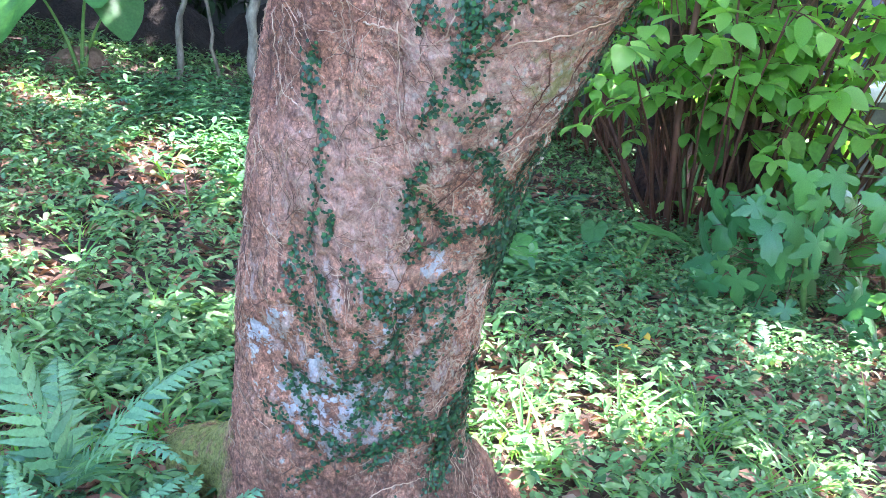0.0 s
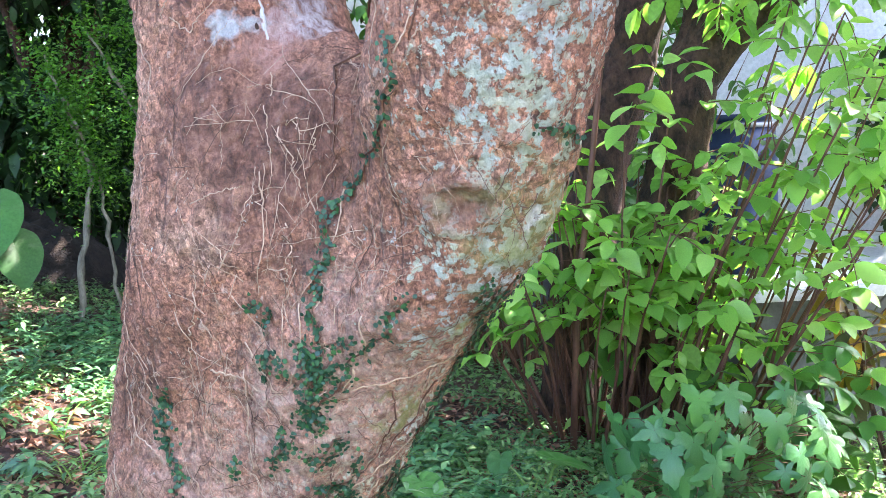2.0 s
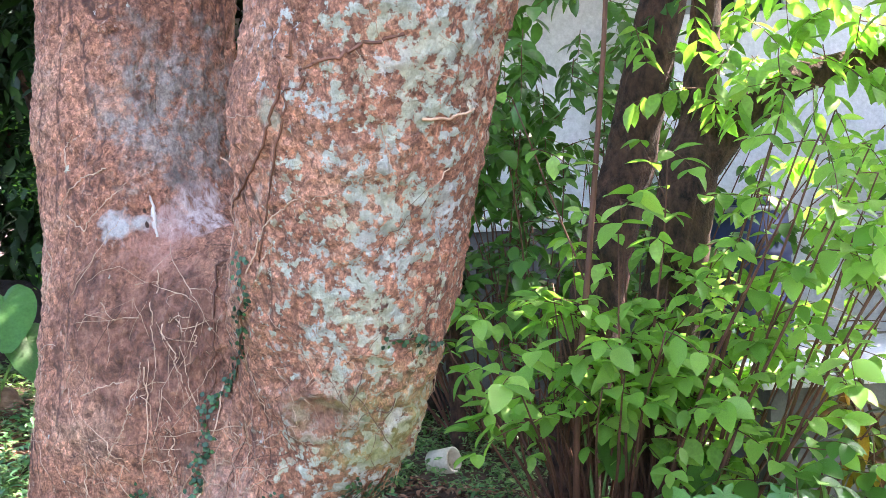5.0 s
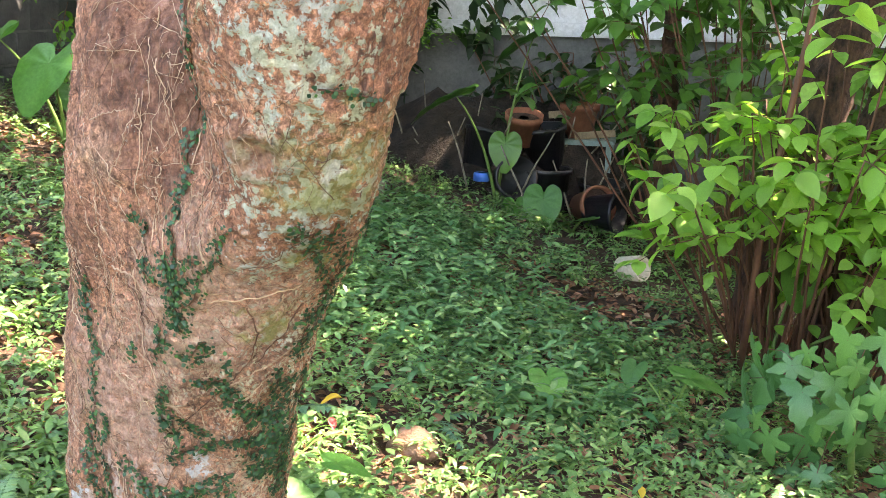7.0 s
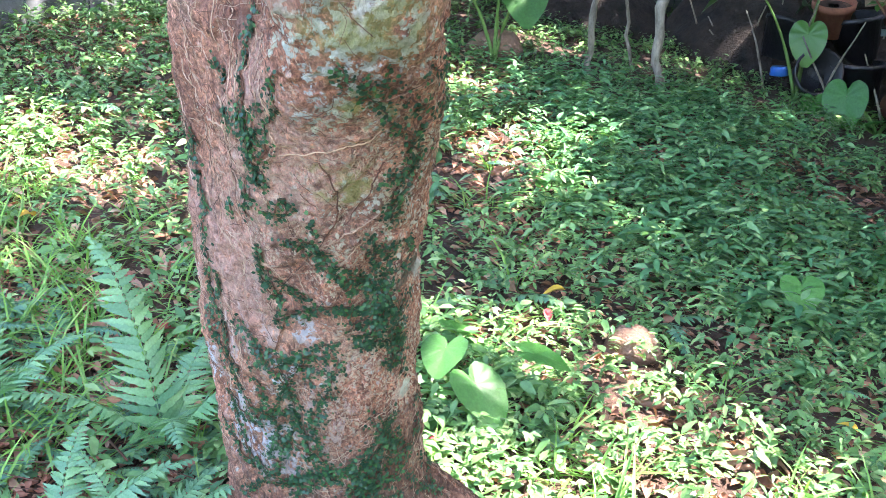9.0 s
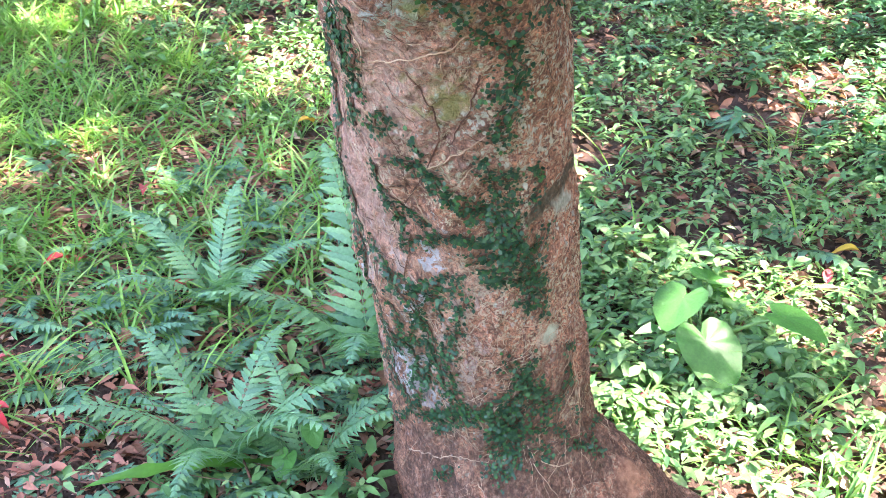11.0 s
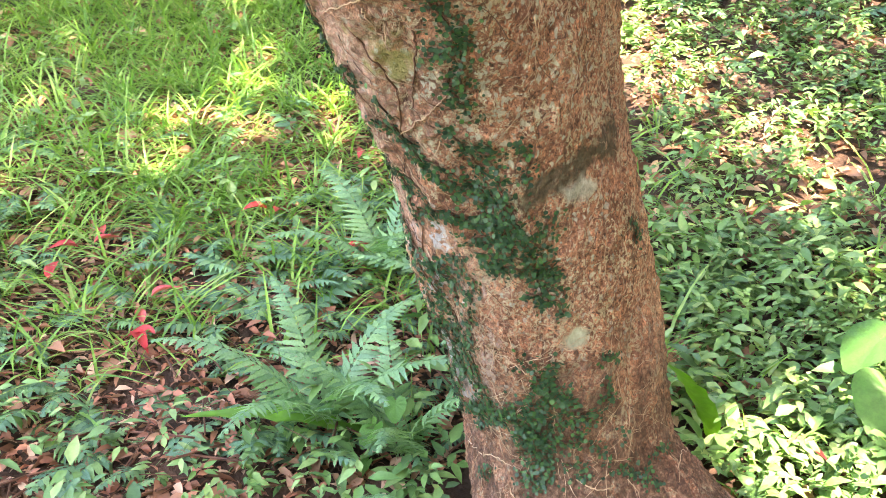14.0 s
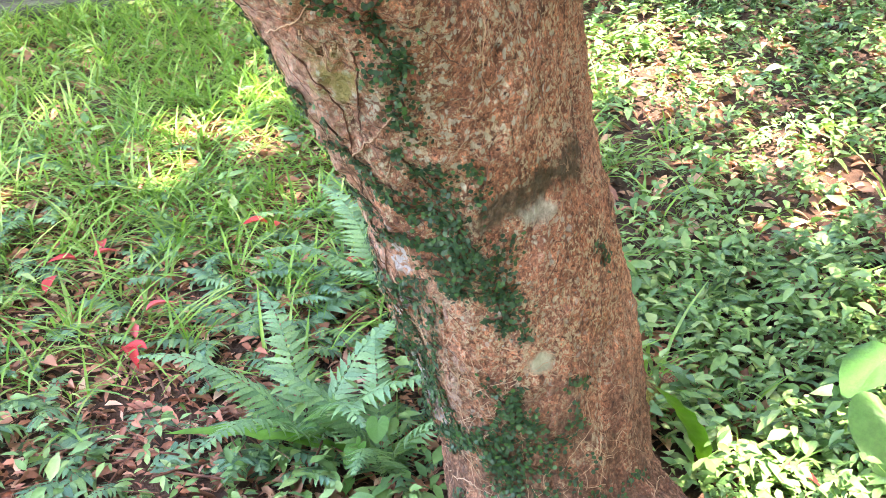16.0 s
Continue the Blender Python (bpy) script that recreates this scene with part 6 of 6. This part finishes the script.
# ---- block wall on the west ----
def block_wall():
    a, b = Vector((-2.58, -0.6, 0)), Vector((-3.55, 7.2, 0))
    d = (b - a).normalized()
    ob = thing("wall_west", (0, 0, 0), "dark grey concrete block wall", "wall", kind="structure")
    ang = math.atan2(d.y, d.x)
    core = box(0, (b - a).length, 0.008, 0.122, -0.2, 1.795)
    m = Matrix.Translation((a.x, a.y, 0.25)) @ Matrix.Rotation(ang, 4, "Z")
    c = part("core", core, CONCRETE, ob, smooth=False)
    c.matrix_local = m
    me = fast_mesh("block", *box(0.0, 0.385, 0, 0.13, 0, 0.185, 0.006), BLOCKS, False)
    for row in range(9):
        for k in range(20):
            bl = part("block", me, BLOCKS, ob)
            bl.matrix_local = m @ Matrix.Translation((k * 0.395 + (0.197 if row % 2 else 0), 0, row * 0.2))


block_wall()


# ---- pots and odds and ends by the heap ----
def pot(x, y, z, r, h, turn, label):
    ob = thing("flower_pot", (x, y, z), label, "pot", "clay pots by the heap")
    prof = [(0.0, 0.0), (r * 0.66, 0.0), (r * 0.92, h * 0.80), (r, h * 0.80), (r * 1.02, h), (r * 0.92, h), (r * 0.85, h * 0.8), (r * 0.6, h * 0.05), (0, h * 0.05)]
    part("body", lathe(prof, 26), CLAY, ob)
    part("soil", lathe([(0.0, h * 0.86), (r * 0.5, h * 0.88), (r * 0.85, h * 0.84)], 26), SOIL, ob, "dry soil")
    ob.rotation_euler = turn
    return ob


def stool(x, y, z, top):
    ob = thing("stool", (x, y, z), "small faded teal plant stool by the heap", "stool")
    part("seat", box(-0.2, 0.2, -0.16, 0.16, top - 0.035, top, 0.006), TEAL, ob, smooth=False)
    for sx in (-1, 1):
        for sy in (-1, 1):
            part("leg", box(sx * 0.17 - 0.018, sx * 0.17 + 0.018, sy * 0.13 - 0.018, sy * 0.13 + 0.018, -0.02, top - 0.037), TEAL, ob, smooth=False)


stool(0.02, 6.95, float(lie(0.02, 6.95)), 0.46)
pot(-0.02, 6.93, float(lie(0.02, 6.95)) + 0.462, 0.13, 0.22, (0.0, 0.0, 0.0), "terracotta flower pot with dry stalks on a stool")
pot(0.06, 6.45, float(lie(0.06, 6.45)) + 0.09, 0.12, 0.22, (1.35, 0.2, 0.6), "terracotta flower pot lying on its side")
pot(-0.35, 6.62, float(lie(-0.35, 6.62)) + 0.36, 0.12, 0.2, (0.25, 0.1, 0.0), "terracotta flower pot half sunk in the heap")
for k, (px, py, l) in enumerate(((-0.06, 6.86, 0.30), (0.1, 6.80, 0.26))):
    bd = thing("board", (px, py, float(lie(0.02, 6.95)) + (0.60 if k == 0 else 0.475)), "narrow weathered wooden board by the pots", "board")
    part("plank", box(-l / 2, l / 2, -0.012, 0.012, 0, 0.045, 0.003), WOOD, bd, smooth=False)
    bd.rotation_euler = (0, -0.12, 0.05)


def ring_pipe():
    ob = thing("pipe_piece", (0.43, 5.42, float(lie(0.43, 5.42)) + 0.062), "short cream ceramic pipe piece lying on the ground", "pipe")
    part("pipe", lathe([(0.055, -0.07), (0.065, -0.07), (0.068, 0.07), (0.056, 0.07), (0.055, -0.07)], 24), CREAM, ob)
    ob.rotation_euler = (1.35, 0.15, 0.9)


ring_pipe()


def blob(name, x, y, z, size, material, label, category, seed, squash=(1, 1, 1)):
    bm = bmesh.new()
    bmesh.ops.create_icosphere(bm, subdivisions=3, radius=1.0)
    v = np.array([w.co[:] for w in bm.verts])
    f = np.array([[w.index for w in fc.verts] for fc in bm.faces])
    bm.free()
    v = v * (0.72 + 0.55 * GRAIN(v + seed, 1.6, 3)[:, None]) * squash * size
    ob = new(name, fast_mesh(name, v, f, material))
    ob.location = (x, y, z)
    return tagged(ob, label, category)


# made-up pots: their black bodies stand in for deep shade on the heap
def shade_pot(x, y, rad, hgt, turn, lift):
    ob = thing("filler_pot", (x, y, float(lie(x, y)) + lift), "black plastic pot made up to stand for deep shade on the heap", "pot", "black pots on the heap")
    part("body", lathe([(0.0, 0.0), (rad * 0.75, 0.0), (rad * 0.97, hgt * 0.9), (rad * 1.04, hgt * 0.9), (rad * 1.04, hgt), (rad * 0.93, hgt), (rad * 0.7, 0.01), (0, 0.01)], 22), BLACK, ob)
    ob.rotation_euler = turn


shade_pot(-0.16, 6.52, 0.15, 0.26, (0.0, 0.0, 0.0), 0.0)
shade_pot(-0.42, 6.48, 0.13, 0.22, (1.3, 0.3, 0.4), 0.13)
shade_pot(0.16, 6.62, 0.14, 0.25, (0.1, 0.05, 0.0), 0.0)
shade_pot(-0.20, 6.70, 0.15, 0.28, (0.1, -0.1, 0.0), 0.22)
shade_pot(-0.62, 6.60, 0.14, 0.24, (-0.2, 0.2, 0.0), 0.15)
shade_pot(0.12, 6.30, 0.12, 0.2, (1.5, 0.0, 1.2), 0.11)


blob("stone", -0.07, 2.70, float(lie(-0.07, 2.70)) + 0.02, 0.075, STONE, "rounded brown stone among ground cover", "stone", 6, (1.1, 0.9, 0.75))
blob("stone", 0.03, 2.52, float(lie(0.03, 2.52)) + 0.005, 0.055, STONE, "flat brown stone among ground cover", "stone", 8, (1.5, 1, 0.5))
blob("stone", -1.80, 5.25, float(lie(-1.80, 5.25)) + 0.05, 0.14, STONE, "reddish brown stone below taro leaves", "stone", 12, (1.1, 0.9, 0.7))
blob("stone", -1.30, 3.35, float(lie(-1.30, 3.35)) - 0.005, 0.07, STONE, "flat brown stone in the ground cover", "stone", 15, (1.6, 1.2, 0.3))


def bottle_cap():
    ob = thing("bottle_cap", (-0.55, 6.35, float(lie(-0.55, 6.35)) + 0.12), "bright blue plastic lid on the heap", "lid")
    part("shell", lathe([(0.0, 0.05), (0.045, 0.05), (0.05, 0.04), (0.052, 0.0), (0.047, 0.0), (0.045, 0.04), (0, 0.043)], 20), CAPBLUE, ob)


bottle_cap()

# dead stalks standing against the heap
_rk = random.Random(21)
for k in range(26):
    sx, sy = _rk.uniform(-1.2, 0.35), _rk.uniform(6.35, 6.9)
    st = thing("stalk", (sx, sy, float(lie(sx, sy)) - 0.02), "dry grey-brown stalk leaning on the heap", "stalk", "dry stalks")
    part("stick", tube(bend((0, 0, 0), (_rk.gauss(0, 0.5), _rk.gauss(0.1, 0.3), 1), _rk.uniform(0.25, 0.7), 0.2, 6, 0.08, _rk), np.linspace(0.009, 0.004, 6), 5), PALESTEM, st)


# ---- fallen leaves that stand out ----
def fallen(x, y, yaw, length, material, label, lean=10):
    ob = thing("fallen_leaf", (x, y, float(lie(x, y)) + 0.05), label, "leaf", "bright fallen leaves")
    v, f = blade(5, 0.42, 0.45, 0.8, 0.5, 0.9)
    v[:, 2] += 0.25 * v[:, 0] * v[:, 1]
    l = part("blade", (v * length, f), material, ob)
    l.matrix_local = Matrix.Rotation(radians(yaw), 4, "Z") @ Matrix.Rotation(radians(lean), 4, "X")


for x, y, yaw in ((-1.10, 0.80, 20), (-1.09, 0.77, 200), (-1.13, 0.82, 100), (-0.80, 0.88, 100), (-0.78, 0.86, 290), (-0.76, 0.90, 150), (-1.15, 1.185, 60), (-1.17, 1.17, 200), (-1.376, 1.443, 240), (-0.99, 0.71, 70), (-0.88, 0.90, 10), (-2.25, 1.18, 45), (-0.21, 1.87, 300), (-0.265, 2.60, 30), (0.92, 2.44, 80), (-0.85, 1.84, 160), (-0.95, 1.30, 20), (0.75, 2.6, 45)):
    fallen(x, y, yaw, random.uniform(0.048, 0.072), RED, "bright red fallen leaf on the ground cover", random.uniform(5, 40))
for x, y, yaw in ((-0.308, 2.81, 120), (0.518, 2.717, 80), (0.58, 2.80, 10), (-1.5, 2.0, 200), (-0.72, 1.75, 70), (-1.75, 4.4, 30), (-0.84, 2.125, 20)):
    fallen(x, y, yaw, random.uniform(0.05, 0.07), YELLOW, "yellow fallen leaf on the ground cover", random.uniform(5, 50))


# ---- ground cover, grass, litter ----
def spread(n, lo, hi, seed):
    rs = np.random.RandomState(seed)
    p = rs.rand(n, 2) * (np.array(hi) - lo) + lo
    keep = np.ones(n, bool)
    for x, y, r in ((-0.12, 1.45, 0.19), (-0.22, 1.47, 0.16), (0.0, 6.9, 0.35)):
        keep &= (p[:, 0] - x) ** 2 + (p[:, 1] - y) ** 2 > r * r
    return p[keep], rs


def herbs(n, lo, hi, seed, size, each, rise=0.05, stations=2, gate=0.27):
    p, rs = spread(n, lo, hi, seed)
    q = np.concatenate([p, np.zeros((len(p), 1))], 1)
    dens = GRAIN(q + 40, 2.1, 3)
    bare = np.exp(-(((p[:, 0] + 0.90) / 0.55) ** 2 + ((p[:, 1] - 0.95) / 0.65) ** 2)) * 0.46 + np.exp(-(((p[:, 0] - 0.6) / 0.7) ** 2 + ((p[:, 1] - 4.4) / 0.45) ** 2)) * 0.25
    for x, y, r in ((-1.20, 4.08, 0.22), (-0.84, 2.97, 0.16), (-0.98, 3.48, 0.18), (-1.14, 3.38, 0.15), (0.11, 4.08, 0.2), (-1.16, 2.37, 0.14), (-0.80, 2.24, 0.13), (-1.33, 2.57, 0.15), (-0.40, 2.02, 0.07), (-1.6, 4.55, 0.2)):
        bare = bare + 0.13 * np.exp(-((p[:, 0] - x) ** 2 + (p[:, 1] - y) ** 2) / r ** 2)
    lawn_side = np.clip((-p[:, 0] - 0.8) / 0.5, 0, 1) * np.clip((2.4 - p[:, 1]) / 0.7, 0, 1)
    p = p[(dens - bare > gate) & (rs.rand(len(p)) > 0.72 * lawn_side) & (rs.rand(len(p)) > 0.74 * np.clip((-0.4 - p[:, 0]) / 0.2, 0, 1) * np.clip((1.95 - p[:, 1]) / 0.3, 0, 1))]
    n = len(p)
    cx = np.repeat(p, each, 0)
    m = len(cx)
    tall = np.repeat(rise * (0.3 + rs.rand(n)), each)
    yaw = rs.rand(m) * 6.28
    out = 0.012 * rs.rand(m)
    x, y = cx[:, 0] - np.sin(yaw) * out, cx[:, 1] + np.cos(yaw) * out
    z = lie(x, y) + tall * (0.5 + 0.6 * rs.rand(m)) + 0.004
    s = size * (0.55 + 0.8 * rs.rand(m)) * np.repeat(0.70 + 0.8 * rs.rand(n) ** 2, each)
    return strewn(blade(stations, 0.42, 0.40, 0.3, 0.26), np.stack([x, y, z], 1), turns(yaw, rs.normal(0.05, 0.35, m), rs.normal(0, 0.3, m)), s)


tagged(new("ground_cover", fast_mesh("ground_cover", *herbs(12500, (-3.2, 0.3), (1.9, 4.2), 1, 0.031, 7, 0.08), HERB)), "dense low green herbs covering the garden ground", "ground cover", kind="stuff")
tagged(new("ground_cover", fast_mesh("ground_cover", *herbs(520, (-0.85, 1.75), (-0.05, 2.4), 21, 0.032, 8, 0.07, 3, 0.0), HERB)), "low green herbs beside the roots", "ground cover", kind="stuff")
tagged(new("ground_cover", fast_mesh("ground_cover", *herbs(9000, (-3.6, 3.9), (3.6, 8.0), 2, 0.038, 7, 0.07, 1), HERB)), "low green herbs farther back in the garden", "ground cover", kind="stuff")


def sprigs(n, lo, hi, seed, patches, high, size):
    """Upright herbs with narrow leaves set up their stems, thickest round the patches."""
    p, rs = spread(n, lo, hi, seed)
    thick = sum(np.exp(-((p[:, 0] - x) / a) ** 2 - ((p[:, 1] - y) / b) ** 2) for x, y, a, b in patches)
    p = p[rs.rand(len(p)) < thick]
    n, each = len(p), 11
    h = high * (0.45 + 0.75 * rs.rand(n))
    tilt = rs.normal(0, 0.28, (n, 2))
    up = np.tile(np.linspace(0.25, 1.0, each), n)
    i = np.repeat(np.arange(n), each)
    yaw = np.tile(np.arange(each) * 2.4, n) + 6.28 * rs.rand(n)[i] + rs.normal(0, 0.3, n * each)
    x, y = (p[i] + tilt[i] * (h[i] * up)[:, None]).T
    z = lie(p[i, 0], p[i, 1]) + h[i] * up
    s = size * (0.6 + 0.7 * rs.rand(n))[i] * (1.15 - 0.55 * up)
    return strewn(blade(3, 0.34, 0.40, 0.25, 0.35), np.stack([x, y, z], 1), turns(yaw, rs.normal(0.25, 0.25, n * each), rs.normal(0, 0.25, n * each)), s)


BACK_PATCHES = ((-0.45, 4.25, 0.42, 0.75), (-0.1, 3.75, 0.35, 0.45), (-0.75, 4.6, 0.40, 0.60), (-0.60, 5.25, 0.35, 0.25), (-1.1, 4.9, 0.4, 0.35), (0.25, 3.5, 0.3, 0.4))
tagged(new("ground_cover", fast_mesh("ground_cover", *sprigs(1700, (-1.9, 2.9), (0.8, 5.7), 41, BACK_PATCHES, 0.15, 0.078), TALLHERB)), "upright herbs with narrow pointed leaves, their green darkened for shade", "ground cover", kind="stuff")


def grass(n, lo, hi, seed, size, gate):
    p, rs = spread(n, lo, hi, seed)
    p = p[gate(p, rs)]
    each = 9
    c = np.repeat(p, each, 0) + rs.normal(0, 0.012, (len(p) * each, 2))
    m = len(c)
    v, f = blade(3, 0.045, 0.35, 0.4, 0.0, 0.7)
    v[:, 2] -= 0.75 * v[:, 1] ** 2.2
    return strewn((v, f), np.stack([c[:, 0], c[:, 1], lie(c[:, 0], c[:, 1]) - 0.004], 1), turns(rs.rand(m) * 6.28, rs.normal(1.0, 0.25, m), rs.normal(0, 0.2, m)), size * (0.5 + 0.8 * rs.rand(m)))


def lawn(p, rs):
    d = np.clip((-p[:, 0] - 0.55) / 0.9, 0, 1) * np.clip((2.3 - p[:, 1]) / 0.8, 0, 1)
    return rs.rand(len(p)) < d * (0.35 + 0.9 * GRAIN(np.c_[p, 0 * p[:, 0]], 3.0, 2))


def few(p, rs):
    spots = np.zeros(len(p))
    for x, y, r in ((-0.29, 2.57, 0.14), (-0.05, 2.25, 0.2), (0.25, 2.1, 0.25), (-0.55, 2.3, 0.2), (0.7, 2.2, 0.25), (-0.45, 1.85, 0.12)):
        spots += np.exp(-((p[:, 0] - x) ** 2 + (p[:, 1] - y) ** 2) / r ** 2)
    return rs.rand(len(p)) < 0.02 + 0.22 * spots


tagged(new("grass", fast_mesh("grass", *grass(4300, (-3.3, -0.2), (-0.5, 2.4), 3, 0.125, lawn), GRASS)), "bright green unmown grass on the slope", "grass", kind="stuff")
tagged(new("grass", fast_mesh("grass", *grass(1800, (-1.5, 1.6), (1.6, 4.0), 4, 0.15, few), GRASS)), "scattered tufts of grass in the ground cover", "grass", kind="stuff")


def litter(n, lo, hi, seed, size=1.0):
    p, rs = spread(n, lo, hi, seed)
    if size == 1.0:
        p = p[rs.rand(len(p)) > 0.6 * np.exp(-((p[:, 0] + 0.95) / 0.55) ** 2 - ((p[:, 1] - 0.95) / 0.8) ** 2)]
    m = len(p)
    return strewn(blade(2, 0.44, 0.45, 0.6, 0.4), np.stack([p[:, 0], p[:, 1], lie(p[:, 0], p[:, 1]) + 0.006 + 0.012 * rs.rand(m)], 1), turns(rs.rand(m) * 6.28, rs.normal(0, 0.3, m), rs.normal(0, 0.5, m)), size * (0.025 + 0.045 * rs.rand(m)))


tagged(new("leaf_litter", fast_mesh("leaf_litter", *litter(17000, (-3.2, 0.2), (2.2, 5.2), 5), LITTER)), "brown dead leaves scattered on the soil", "leaf litter", kind="stuff")


def twigs(n, lo, hi, seed):
    rs = random.Random(seed)
    out = []
    for _ in range(n):
        x, y = rs.uniform(lo[0], hi[0]), rs.uniform(lo[1], hi[1])
        out.append(tube(bend((x, y, float(lie(x, y)) + 0.012), (rs.gauss(0, 1), rs.gauss(0, 1), 0.05), rs.uniform(0.04, 0.17), 0.05, 5, 0.1, rs), rs.choice((0.001, 0.0015, 0.0025)), 4))
    return join(out)


tagged(new("leaf_litter", fast_mesh("leaf_litter", *litter(10500, (-1.8, 0.25), (-0.35, 1.9), 15, 0.5), REDLITTER)), "reddish dead leaves and scraps among small ferns", "leaf litter", kind="stuff")

tagged(new("twig_mass", fast_mesh("twig_mass", *join([twigs(900, (-1.7, 0.3), (-0.4, 1.6), 1), twigs(420, (0.0, 3.6), (1.0, 5.2), 2)]), STEM)), "dry reddish twigs and needles on the soil", "litter", kind="stuff")


# unseen grass to the south and east, added as cover and to bounce light
def around(p, rs):
    inside = (p[:, 0] > -3.2) & (p[:, 0] < 1.9) & (p[:, 1] > 0.3)
    d = np.hypot(p[:, 0], p[:, 1] - 1.5)
    return ~inside & (d > 1.0) & (rs.rand(len(p)) < np.clip(1.9 - d / 5.5, 0.15, 1) * (0.45 + GRAIN(np.c_[p, 0 * p[:, 0]], 2.0, 2)))


tagged(new("grass", fast_mesh("grass", *grass(1900, (-2.7, -6.0), (6.5, 6.0), 31, 0.27, around), GRASS)), "rough green grass added on unseen ground, which also bounces light", "grass", kind="stuff")
